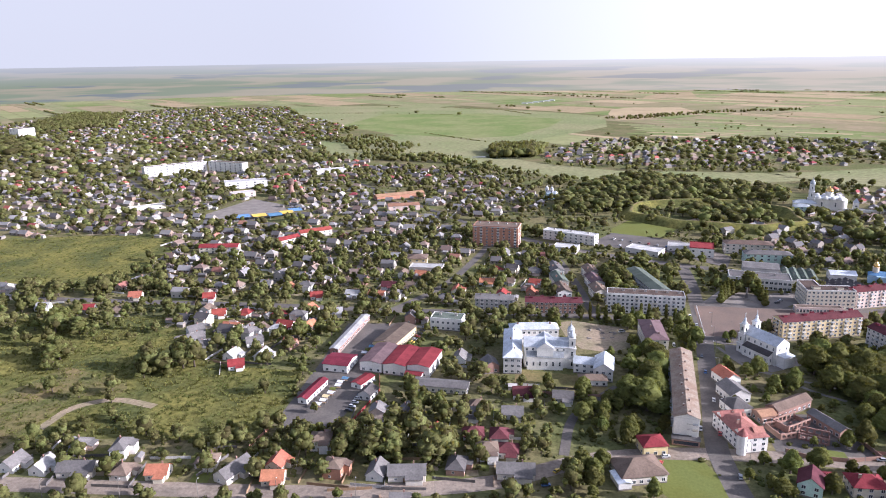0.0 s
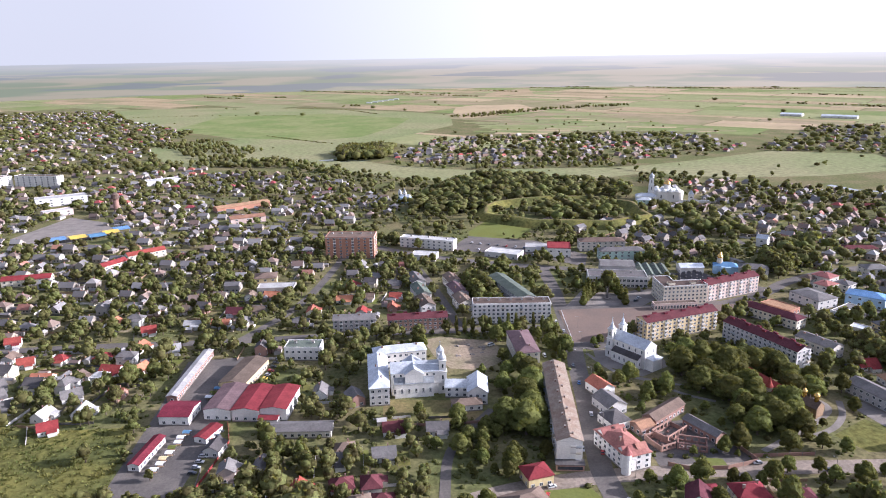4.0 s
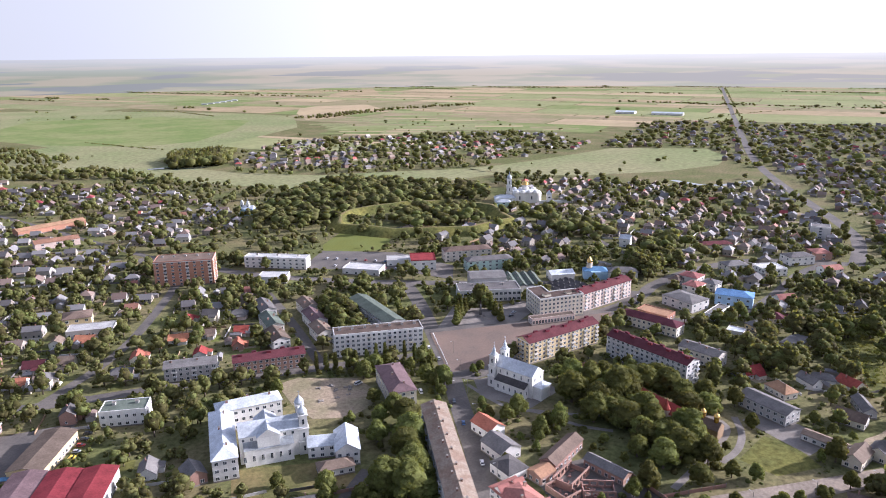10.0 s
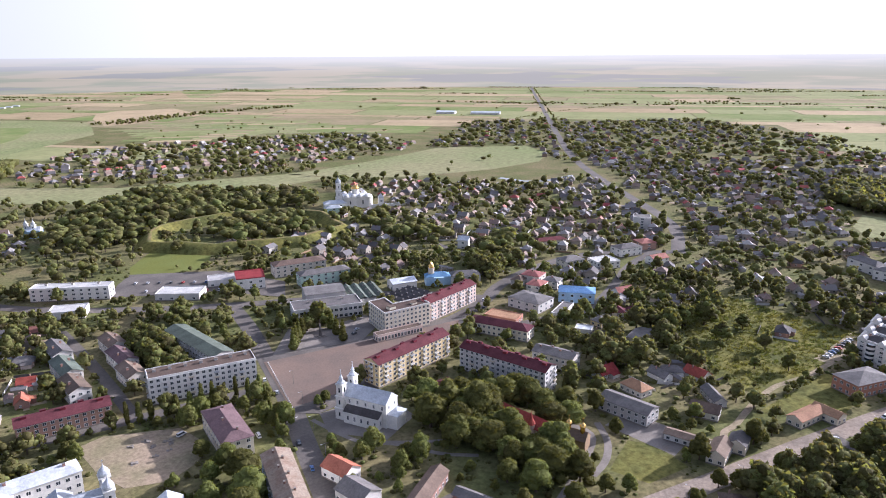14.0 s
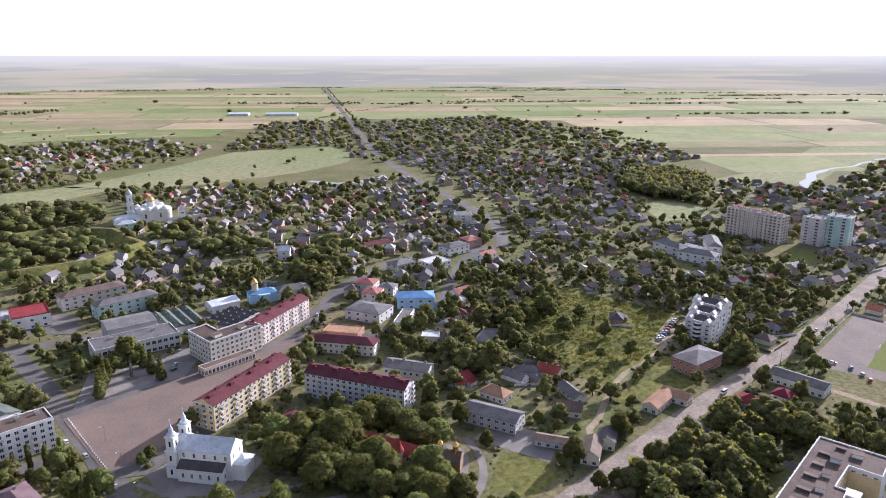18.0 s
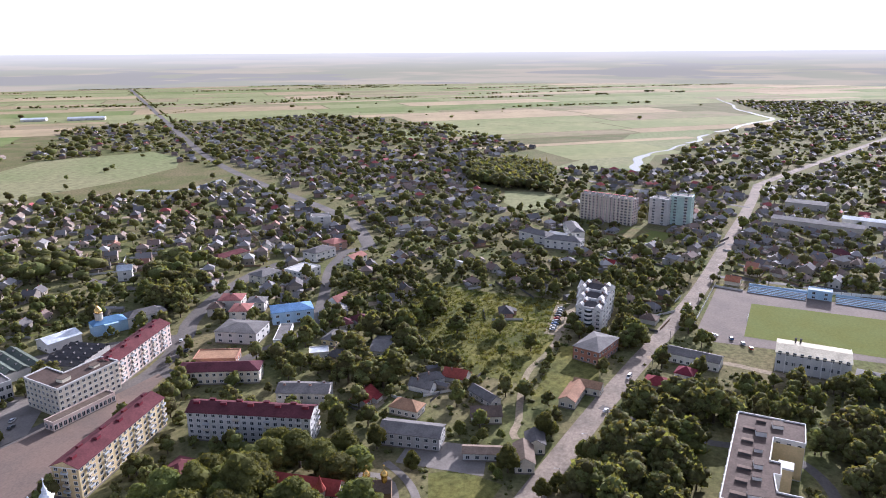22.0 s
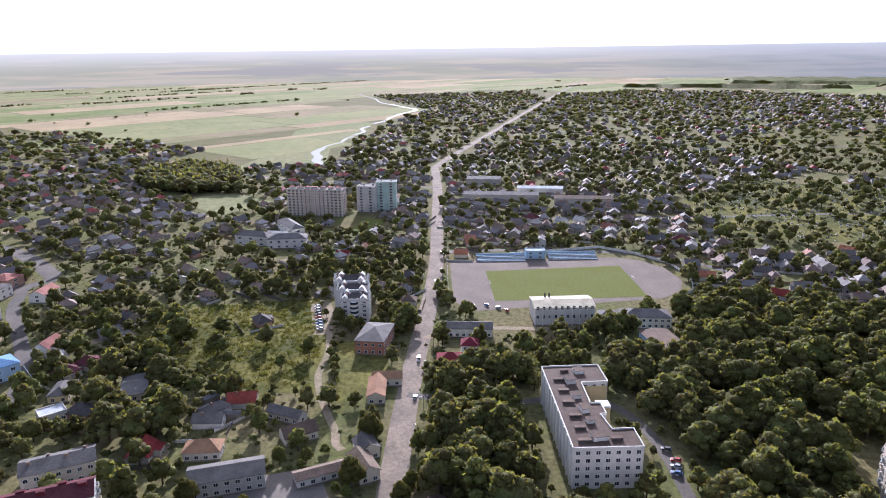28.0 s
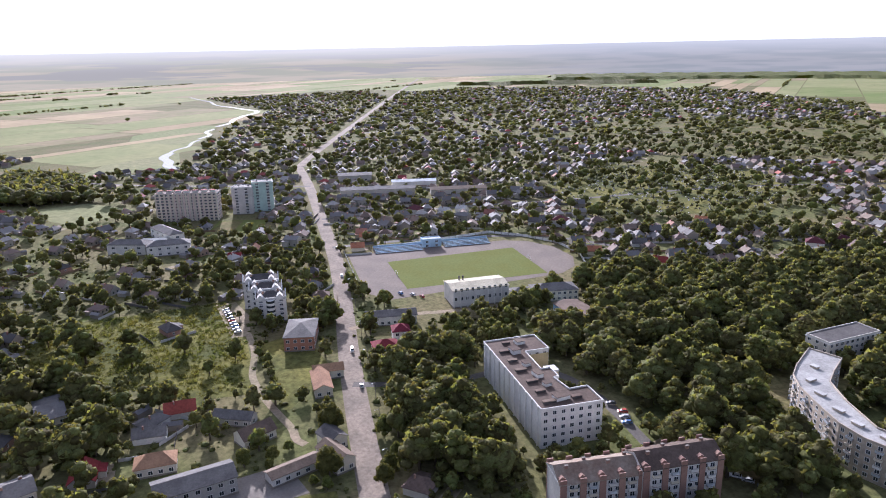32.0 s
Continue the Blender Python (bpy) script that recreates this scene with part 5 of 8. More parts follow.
# the church on the square
sq = root("parish_church", "white two-towered parish church with blue-grey roof", "church", 203, 411, -66)
keep_free(203, 411, 32, 24, -66)
put("wall", Shape().box(0, 0, -0.5, 27, 11, 13.5).box(1, -7.2, -0.5, 20, 4, 7).box(1, 7.2, -0.5, 20, 4, 7).box(16, 0, -0.5, 6, 9, 8).done("wall", "wall_white"), sq)
put("roof", Shape().gable(0, 0, 13, 27, 11, 4.2, 0.4, 0, 1).done("roof", "roof_zinc", "wall_white"), sq)
_a = Shape()
for sy in (-1, 1):
    v = [(-9.3, sy * 9.5, 6.4), (11.3, sy * 9.5, 6.4), (11.3, sy * 5.45, 8.6), (-9.3, sy * 5.45, 8.6)]
    _a.add(v + [(p, q, t - 0.2) for p, q, t in v], [(0, 1, 2, 3), (7, 6, 5, 4), (0, 4, 5, 1), (1, 5, 6, 2), (3, 7, 4, 0)])
put("aisle_roof", _a.done("aisle_roof", "roof_dark"), sq)
put("apse_roof", Shape().hip(16.3, 0, 7.5, 6, 9, 2.4, 0.3).done("apse_roof", "roof_zinc"), sq)
tower(sq, "bell_tower", -12.5, -5.2, 5.0, 19, 3, "wall_white", "roof_zinc", "spire")
tower(sq, "bell_tower", -12.5, 5.2, 5.0, 19, 3, "wall_white", "roof_zinc", "spire")
glaze(sq, [(-8.5, -9.22), (11, -9.22), (11, 9.22), (-8.5, 9.22)], 1, 2.0, 5, 1.2, 2.4, 3.6, -66, (203, 411))
glaze(sq, [(-10, -5.52), (13.5, -5.52), (13.5, 5.52), (-10, 5.52)], 1, 9.4, 5, 1.2, 2.2, 4.2, -66, (203, 411))

# the monastery cathedral, its bell tower and wall
mo = root("cathedral", "white monastery cathedral with large grey and gold dome", "church", 478, 850, -24)
keep_free(478, 850, 40, 40, -24)
_s = Shape().box(0, 0, -0.5, 30, 20, 14.5)
for px in (-12, -4, 4, 12):
    for sy in (-1, 1):
        _s.ring(px, sy * 10, [(3.6, 13.0), (3.6, 14.0), (2.6, 16.2), (0.3, 17.4)], 12, 0)
_s.ring(15, 0, [(6, -0.5), (6, 12), (5, 13.5), (0.4, 15.5)], 16, 0)
put("wall", _s.done("wall", "wall_white"), mo)
put("roof", Shape().hip(0, 0, 14.0, 28, 18, 2.6, 0.2).done("roof", "roof_zinc"), mo)
_d = put("drum", Shape().ring(0, 0, [(4.2, 14), (4.2, 21), (4.6, 21.2), (4.6, 21.6)], 16).done("drum", "wall_white"), mo)
put("dome", Shape().ring(0, 0, [(4.4, 21.6), (4.5, 22.6), (3.9, 24.4), (2.6, 25.8), (0.8, 26.6), (0.15, 28.5)], 18).done("dome", "gold"), _d)
glaze(mo, [(-15, -10.02), (15, -10.02), (15, 10.02), (-15, 10.02)], 1, 4.5, 5, 1.1, 5, 5, -24, (478, 850))
bt = root("bell_tower", "slender white monastery bell tower with blue cap", "church tower", 468, 872, -24)
tower(bt, "shaft", 0, 0, 7.5, 27, 3, "wall_white", "roof_zinc")
block("monastery_house", "white monastery house with blue-grey roof", "convent", 450, 852, 26, 14, -24, 8, 2, "wall_white", "roof_zinc", "hip", 3.5)
block("monastery_house", "low mint monastery house", "convent", 440, 838, 18, 9, -24, 6, 2, "wall_mint", "roof_zinc", "hip", 3)
block("monastery_gate", "small white gate tower", "church", 500, 828, 6, 6, -24, 12, 2, "wall_white", "roof_zinc", "hip", 5, over=0.2)
wl_ = root("monastery_wall", "long white monastery wall", "wall", 520, 820, -20)
put("wall", Shape().box(0, 0, -0.3, 70, 0.7, 3.6).box(0, 0, 3.3, 70, 1.1, 0.35, 1).done("wall", "wall_white", "roof_zinc"), wl_)
wm_ = root("village_church", "small white church with blue-grey spires", "church", 148.5, 940, -30)
keep_free(148, 940, 18, 14, -30)
put("wall", Shape().box(0, 0, -0.4, 16, 9, 8).box(0, 0, -0.4, 7, 14, 8).done("wall", "wall_sky_blue"), wm_)
put("roof", Shape().gable(0, 0, 7.6, 16, 9, 3, 0.3, 0, 1).done("roof", "roof_zinc", "wall_white"), wm_)
tower(wm_, "bell_tower", -6, 0, 4, 14, 2, "wall_white", "roof_zinc")
tower(wm_, "crossing_tower", 1, 0, 4.6, 13, 2, "wall_white", "roof_zinc")
gc = root("chapel", "blue-roofed chapel with gilded cupola", "church", 366, 556, -30)
keep_free(366, 556, 20, 14, -30)
put("wall", Shape().box(0, 0, -0.4, 20, 10, 7.4).box(0, 0, -0.4, 8, 15, 7.4).done("wall", "wall_sky_blue"), gc)
put("roof", Shape().hip(0, 0, 7, 20, 10, 3, 0.4).done("roof", "roof_blue"), gc)
put("drum", Shape().ring(-5, 0, [(2.4, 7), (2.4, 13), (2.7, 13.3)], 14).done("drum", "wall_cream"), gc)
put("cupola", onion(Shape(), -5, 0, 13.2, 2.3, 0).done("cupola", "gold"), gc)
block("shop_house", "grey house beside the chapel", "house", 385, 545, 24, 12, -30, 7, 2, "wall_lightgrey", "roof_slate", "hip", 3)
pc = root("wooden_chapel", "small wooden park chapel with gilded cupolas", "church", 262, 327, -70)
keep_free(262, 327, 14, 12, -70)
put("wall", Shape().box(0, 0, -0.3, 12, 7, 6).done("wall", "wood"), pc)
put("roof", Shape().gable(0, 0, 5.7, 12, 7, 3, 0.5, 0, 1).done("roof", "roof_brown", "wood"), pc)
for k in (-3.4, 3.4):
    put("cupola", onion(Shape().ring(k, 0, [(1.2, 7.5), (1.2, 10.4)], 10), k, 0, 10.3, 1.5, 0).done("cupola", "gold"), pc)

# ---- the rampart with the museum house ----
ring_pts = [(223, 813), (236, 850), (262, 880), (330, 886), (392, 868), (412, 815), (400, 752), (345, 735), (268, 765)]
def rampart():
    v, f, n = [], [], len(ring_pts) * 6
    for i in range(n):
        a, c = Vector(ring_pts[i // 6]), Vector(ring_pts[(i // 6 + 1) % len(ring_pts)])
        p = a.lerp(c, (i % 6) / 6)
        o = (p - Vector((320, 810))).normalized()
        lift = 8 + 2.5 * noise.noise((p.x / 40, p.y / 40, 0))
        for off, z in ((15, -0.3), (7, lift * 0.6), (1.8, lift), (-1.8, lift), (-7, lift * 0.55), (-14, -0.3)):
            q = p + o * off
            v.append((q.x, q.y, z))
    for i in range(n):
        for j in range(5):
            a, c = i * 6 + j, (i + 1) % n * 6 + j
            f.append((a, a + 1, c + 1, c))
    ix = [1 if k % 5 == 2 else 0 for k in range(len(f))]
    return mesh_of("rampart", v, f, ["wild_grass", "dry_grass"], ix, True)
tagged(put("rampart", rampart()), "high grassy earth rampart with a worn path on top", "earthwork", kind="structure")
block("museum_house", "small pink house with red hipped roof inside the rampart", "house", 304, 791, 14, 11, -10, 6, 2, "wall_pinkish", "roof_red", "hip", 3)

# ---- stadium fittings ----
def stand(x, y, w, rot, label):
    b = root("grandstand", label, "grandstand", x, y, rot, group="stadium stands")
    for i in range(5):
        put("tier", Shape().box(0, -5 + i * 2.2, 0, w, 2.2, 0.5 + 0.45 * i, 0).done("tier", "concrete"), b)
        put("bench", Shape().box(0, -5 + i * 2.2, 0.8 + 0.45 * i, w - 1, 0.5, 0.12, 0).box(0, -5 + i * 2.2, 0.4 + 0.45 * i, w - 1, 0.1, 0.42, 0).done("bench", "wall_sky_blue"), b)
    put("back_wall", Shape().box(0, 6.4, 0, w, 0.3, 3.6).done("back_wall", "wall_sky_blue"), b)
    keep_free(x, y, w, 14, rot)
stand(568, 156, 38, -100, "long concrete stand with blue benches")
stand(561, 101, 38, -100, "concrete stand with blue benches")
block("press_box", "small white and blue stadium box", "sports building", 567, 129, 15, 8, -101, 6.5, 2, "wall_sky_blue", "roof_zinc", "flat", trim="wall_sky_blue")
for gx, gy, ga in ((510.7, 178.4, -8), (500.6, 78.6, -8)):
    g = root("goal", "white football goal on the pitch", "goal", gx, gy, ga, group="goals")
    put("post", Shape().box(0, 0, 0, 0.15, 0.15, 2.4).done("post", "frame_white"), g, pose(-3.6, 0, 0))
    put("post", Shape().box(0, 0, 0, 0.15, 0.15, 2.4).done("post", "frame_white"), g, pose(3.6, 0, 0))
    put("crossbar", Shape().box(0, 0, 2.4, 7.4, 0.15, 0.15).done("crossbar", "frame_white"), g)
def wall_line(name, pts, h, material_key, label, group="", thick=0.3):
    """A low wall or fence in straight runs."""
    for (ax, ay), (bx, by) in zip(pts, pts[1:]):
        L = math.hypot(bx - ax, by - ay)
        w = root(name, label, "fence", (ax + bx) / 2, (ay + by) / 2, math.degrees(math.atan2(by - ay, bx - ax)), group=group)
        put("panel", Shape().box(0, 0, -0.2, L, thick * 0.6, h).done("panel", material_key), w)
        n = max(2, int(L / 6))
        pm = Shape().box(0, 0, -0.2, thick, thick, h + 0.25).done("post", "concrete")
        for i in range(n + 1):
            put("post", pm, w, pose(-L / 2 + L * i / n, 0, 0))
wall_line("stadium_wall", [(579, 150), (583, 70), (560, 50), (530, 36), (495, 38), (470, 50), (455, 72)], 2.2, "wall_white", "white concrete wall round the stadium", "stadium wall")
wall_line("stadium_wall", [(580, 196), (520, 206), (480, 213)], 1.8, "wall_lightgrey", "pale wall between stadium and road", "stadium wall")
wall_line("brick_fence", [(-92, 330), (-98, 312), (-97, 292)], 1.8, "wall_brick", "orange brick garden fence", "garden fences")
wall_line("market_fence", [(-40, 392), (-38, 372), (-44, 352), (-50, 335)], 1.6, "roof_red", "red metal fence beside the market", "market fence")
wall_line("college_fence", [(38, 368), (70, 362), (100, 358)], 2.0, "wall_dull_brick", "old brown brick wall below the college", "college wall")
wall_line("workshop_fence", [(164, 300), (172, 294), (189, 290.5), (206, 292), (204, 317)], 2.4, "wall_dull_brick", "crumbling brick wall round the ruins", "workshop wall")
wall_line("workshop_fence", [(206, 297), (236, 291)], 2.0, "wall_dull_brick", "old brick wall along the road", "workshop wall")

# heaps of rubble and slabs in the building yard
_h = random.Random(9)
for _i in range(10):
    _x, _y = _h.uniform(96, 122), _h.uniform(436, 462)
    _b = root("rubble_heap", "grey heap of broken concrete in the building yard", "rubble", _x, _y, _h.uniform(0, 90), group="rubble heaps")
    for _k in range(4):
        put("slab", Shape().box(_h.uniform(-1.2, 1.2), _h.uniform(-1.2, 1.2), -0.1, _h.uniform(1.0, 2.6), _h.uniform(0.8, 1.8), _h.uniform(0.3, 0.9), 0, _h.uniform(0, 90), 0.7).done("slab", "concrete"), _b)
# monument before the culture house
mon = root("monument", "dark stone monument on a stepped base", "monument", 238, 520)
put("base", Shape().box(0, 0, 0, 6, 6, 0.5).box(0, 0, 0.5, 4, 4, 0.5).done("base", "concrete"), mon)
put("column", Shape().box(0, 0, 1.0, 1.4, 1.4, 8, top=0.6).done("column", "roof_dark"), mon)
keep_free(238, 520, 6, 6, 0)
# water tower by the bus station
wt = root("water_tower", "brown brick water tower", "water tower", -215, 985)
put("shaft", Shape().ring(0, 0, [(4, -0.5), (3.4, 16), (4.6, 18)], 14).done("shaft", "wall_dull_brick"), wt)
put("tank", Shape().ring(0, 0, [(4.8, 18), (5.0, 23), (2.0, 25.2), (0.2, 26)], 14).done("tank", "roof_brown"), wt)
# coloured canopies of the bazaar by the bus station
for k, (cx, cy, key) in enumerate(((-245, 838, "roof_blue"), (-226, 842, "paint_yellow"), (-207, 845, "roof_blue"), (-196, 858, "paint_yellow"), (-188, 872, "roof_blue"))):
    c = root("market_canopy", "broad market canopy with %s roof" % ("bright blue" if key == "roof_blue" else "yellow"), "canopy", cx, cy, 25, group="market canopies")
    put("roof", Shape().gable(0, 0, 4, 16, 18, 1.2, 0.3).done("roof", key), c)
    for px, py in ((-7, -8), (7, -8), (-7, 8), (7, 8)):
        put("post", Shape().box(0, 0, -0.2, 0.3, 0.3, 4.4).done("post", "steel"), c, pose(px, py, 0))
    keep_free(cx, cy, 18, 18, 25)

# ---- open land and woods ----
def inside(pts, X, Y):
    r = np.zeros(X.shape, bool)
    n = len(pts)
    for i in range(n):
        (x1, y1), (x2, y2) = pts[i], pts[(i + 1) % n]
        if y1 != y2:
            r ^= ((y1 > Y) != (y2 > Y)) & (X < (x2 - x1) * (Y - y1) / (y2 - y1) + x1)
    return r


OPEN = [
    [(-489, 750), (-401, 762), (-304, 757), (-278, 702), (-278, 604), (-285, 565), (-379, 569), (-480, 600)],
    [(-340, 500), (-209, 500), (-150, 410), (-88, 400), (-90, 341), (-95, 318), (-185, 322), (-330, 316)],
    [(-640, 3000), (-330, 2990), (-61, 2921), (223, 2656), (400, 2480), (523, 2298), (490, 2100), (453, 1934), (247, 1681), (108, 1510), (20, 1343), (-117, 1795), (-480, 2450)],
    [(-300, 1690), (-117, 1780), (70, 1505), (99, 1391), (183, 1266), (300, 1170), (420, 1150), (540, 1118), (555, 1052), (358, 1009), (250, 1060), (110, 1200), (-24, 1400), (-197, 1342)],
    [(524, 1124), (591, 1023), (661, 976), (796, 947), (917, 955), (1006, 1019), (1053, 1117), (907, 1215), (703, 1151), (598, 1128)],
    [(512, 402), (508, 294), (454, 290), (385, 296), (380, 325), (400, 345), (425, 372), (440, 395)],
    [(1074, 413), (1240, 360), (1565, 336), (1744, 224), (1672, 150), (1408, 200), (1287, 250), (1090, 270)],
    [(883, 433), (892, 387), (832, 341), (780, 390), (818, 418)],
    [(690, 290), (740, 270), (725, 228), (672, 245)],
    [(186, 514), (172, 443), (205, 443), (240, 448), (322, 474), (330, 488), (262, 498), (285, 520), (250, 535), (225, 540)],
    [(170, 408), (182, 436), (230, 432), (226, 395), (195, 378)],
    [(-90, 342), (-84, 327), (-50, 330), (-30, 385), (-40, 425), (-10, 478), (-70, 482), (-80, 407)],
    [(-302, 863), (-251, 820), (-180, 860), (-215, 925), (-265, 967)],
    [(149, 693), (222, 653), (257, 605), (275, 640), (246, 703), (184, 741)],
    [(82, 476), (95, 479), (126, 463), (131, 440), (122, 428), (107, 421), (90, 428), (84, 448)], [(44, 398), (92, 385), (96, 362), (40, 372)], [(98, 296), (122, 293), (128, 262), (104, 252), (94, 270)],
    [(190, 762), (219, 801), (262, 760), (240, 717), (181, 731)], [(288, 330), (308, 330), (312, 296), (290, 292)],
    [(585, 198), (480, 212), (462, 200), (425, 195), (420, 140), (450, 80), (470, 48), (520, 36), (556, 50), (585, 70)],
    [(350, 288), (430, 285), (440, 262), (385, 258)],
    [(258, 304), (263, 287), (287, 283), (291, 303), (285, 314), (268, 308)],
]
WOODS = [
    [(208, 409), (240, 402), (264, 384), (275, 385), (286, 359), (272, 322), (250, 330), (240, 302), (222, 312), (212, 345), (200, 368)],
    [(445, 74), (427, 30), (398, -32), (374, -132), (250, -160), (180, -40), (190, 60), (225, 80), (262, 50), (285, 62), (262, 105), (215, 130), (222, 165), (262, 158), (300, 150), (340, 160), (380, 150), (375, 105)],
    [(285, 252), (345, 240), (340, 208), (300, 214), (262, 228)],
    [(139, 864), (201, 1010), (296, 1095), (395, 1010), (484, 976), (445, 880), (400, 890), (261, 890), (222, 840)],
    [(1028, 525), (1103, 485), (1048, 401), (899, 381), (901, 444), (940, 502)],
    [(100, 1415), (138, 1390), (205, 1425), (210, 1500), (130, 1500)],
    [(132, 520), (152, 520), (150, 580), (136, 590)],
    [(262, 815), (330, 860), (380, 840), (385, 780), (340, 762), (290, 770)],
    [(-350, 548), (-285, 548), (-280, 566), (-350, 566)],
    [(398, 560), (404, 534), (440, 545), (463, 556), (515, 606), (475, 625), (455, 600)], [(415, 690), (440, 640), (460, 660), (470, 780), (440, 800)],
    [(221, 519), (240, 540), (250, 543), (251, 527), (240, 508), (228, 506)],
    [(-1144, 2012), (-1002, 2163), (-1180, 2650), (-1400, 2700), (-1290, 2230)], [(-948, 1506), (-899, 1547), (-1032, 1785), (-1169, 1868)],
    [(112, 322), (100, 330), (94, 352), (108, 372), (118, 388), (127, 408), (133, 405), (126, 380), (120, 352)],
]
WOODS += [
    [(412, 405), (428, 400), (432, 379), (388, 360), (337, 355), (340, 381), (371, 396)],
    [(507, 402), (460, 368), (470, 345), (430, 345), (424, 375)],
    [(458, 248), (452, 236), (419, 244), (417, 257)],
    [(379, 202), (363, 193), (350, 197), (350, 215), (300, 222), (284, 222), (280, 241), (322, 242), (359, 240), (383, 216)],
]
WOODS += [
    [(-60, 300), (0, 296), (5, 312), (-20, 330), (-60, 318)],
    [(-190, 417), (-159, 416), (-156, 397), (-190, 402)], [(-299, 488), (-268, 487), (-258, 464), (-286, 466)], [(-272, 428), (-240, 432), (-246, 418), (-270, 416)],
]
SCRUB = [[(-200, 318), (-192, 350), (-166, 346), (-146, 328), (-155, 316)], [(-195, 303), (-120, 302), (-100, 326), (-130, 336), (-195, 316)], [(-330, 500), (-240, 500), (-250, 470), (-330, 460)]]
OPEN_CEMETERY = [(744, -87), (597, -42), (526, -193), (600, -300), (682, -356), (828, -230)]
LOOSE = [  # loose trees and bushes
    [(-560, 1300), (-300, 1690), (-150, 1790), (20, 1400), (120, 1200), (250, 1060), (150, 930), (60, 1160), (-150, 1330)],
    [(744, -87), (597, -42), (526, -193), (600, -300), (682, -356), (828, -230)],
    [(1131, -343), (1306, -624), (974, -989), (653, -530), (820, -345)],
    [(310, 380), (330, 420), (390, 400), (440, 385), (409, 350), (380, 320), (330, 330)],
    [(-340, 500), (-209, 500), (-150, 410), (-185, 322), (-330, 316)],
    [(555, 1052), (620, 1000), (660, 964), (560, 930), (484, 976)],
]
TOWN = [
    ([(-430, 548), (-206, 540), (-41, 516), (35, 508), (70, 520), (95, 600), (120, 640), (60, 740), (20, 800), (130, 860), (150, 930), (60, 1160), (-150, 1330), (-300, 1330), (-260, 1700), (-230, 2000), (-360, 2600), (-560, 2950), (-1100, 2950), (-1300, 2600), (-1500, 2100), (-1150, 1300), (-700, 800), (-500, 640)], -15),
    ([(-300, 290), (-215, 290), (-60, 282), (20, 288), (48, 302), (60, 338), (92, 362), (40, 366), (-16, 352), (-45, 335), (-60, 325), (-80, 318), (-95, 312), (-300, 312)], -3),
    ([(-300, 268), (-60, 262), (30, 262), (100, 250), (100, 200), (-300, 220)], -3),
    ([(138, 286), (225, 268), (225, 215), (130, 230)], -12),
    ([(-200, 530), (-120, 515), (-20, 500), (20, 480), (20, 460), (-10, 455), (-20, 480), (-70, 484), (-100, 420), (-140, 425), (-205, 500)], -15),
    ([(190, 1290), (270, 1235), (412, 1190), (503, 1170), (630, 1195), (760, 1185), (911, 1300), (946, 1480), (880, 1560), (700, 1600), (483, 1640), (329, 1600), (227, 1500)], 20),
    ([(440, 600), (470, 560), (590, 500), (700, 580), (850, 790), (780, 810), (740, 800), (660, 950), (520, 980), (480, 900), (420, 800), (440, 690)], 35),
    ([(595, 470), (720, 560), (860, 740), (1010, 920), (1500, 1370), (1800, 1200), (1650, 800), (1300, 480), (1080, 540), (1020, 540), (880, 460), (760, 400), (620, 290), (570, 220), (500, 232), (450, 245), (440, 262), (520, 290), (520, 400), (440, 400), (340, 425), (400, 425), (480, 455), (530, 480)], 42),
    ([(310, 290), (330, 282), (366, 285), (372, 330), (350, 372), (315, 372), (316, 330)], -10),
    ([(940, 760), (1000, 900), (1560, 1440), (1300, 1560), (900, 1250), (960, 1000)], 45),
    ([(590, 190), (670, 176), (1020, 122), (1350, -30), (2500, -560), (2600, -900), (2100, -1400), (1200, -700), (860, -330), (690, -90), (600, 30)], -22),
    ([(680, 200), (860, 165), (1030, 145), (1350, 0), (2300, -440), (2700, -500), (2700, 100), (2000, -10), (1660, 130), (1420, 195), (1290, 245), (1090, 262), (930, 330), (760, 200)], -22),
    ([(470, -20), (540, -40), (460, -110), (460, -220), (600, -320), (720, -260), (820, -360), (640, -540), (560, -700), (400, -300), (400, -60)], -20),
    ([(860, -340), (1200, -720), (2100, -1420), (1900, -1480), (1250, -1300), (980, -1000), (1310, -620), (1130, -350)], -25),
    ([(380, 600), (400, 560), (330, 600), (310, 680), (400, 740), (430, 690)], 20),
]
TOWN += [
    ([(575, 225), (680, 205), (760, 205), (930, 330), (1090, 262), (1074, 413), (1040, 395), (900, 380), (832, 335), (780, 385), (740, 400), (620, 300)], 30),
    ([(590, 30), (700, -80), (571, -45), (516, -90), (470, -150), (420, -180), (395, -60), (410, -20), (460, 45), (540, 30)], -20),
    ([(380, 590), (410, 540), (470, 560), (600, 495), (530, 480), (480, 455), (400, 428), (380, 440), (400, 500), (370, 540)], 30),
    ([(300, 680), (430, 690), (440, 800), (330, 860), (262, 800), (290, 760), (250, 715)], 25),
]
CELL, X0, Y0, NX, NY = 3.0, -1600.0, -1500.0, 1500, 1560
occ = np.zeros((NX, NY), np.uint8)               # 1: built over, 2: road

def mark(x, y, r, value):
    a0, a1 = int((x - r - X0) / CELL), int((x + r - X0) / CELL) + 1
    b0, b1 = int((y - r - Y0) / CELL), int((y + r - Y0) / CELL) + 1
    if a0 < 0 or b0 < 0 or a1 >= NX or b1 >= NY:
        return
    gx, gy = np.meshgrid(np.arange(a0, a1 + 1), np.arange(b0, b1 + 1), indexing="ij")
    hit = (X0 + gx * CELL - x) ** 2 + (Y0 + gy * CELL - y) ** 2 <= r * r
    occ[a0:a1 + 1, b0:b1 + 1][hit] = value


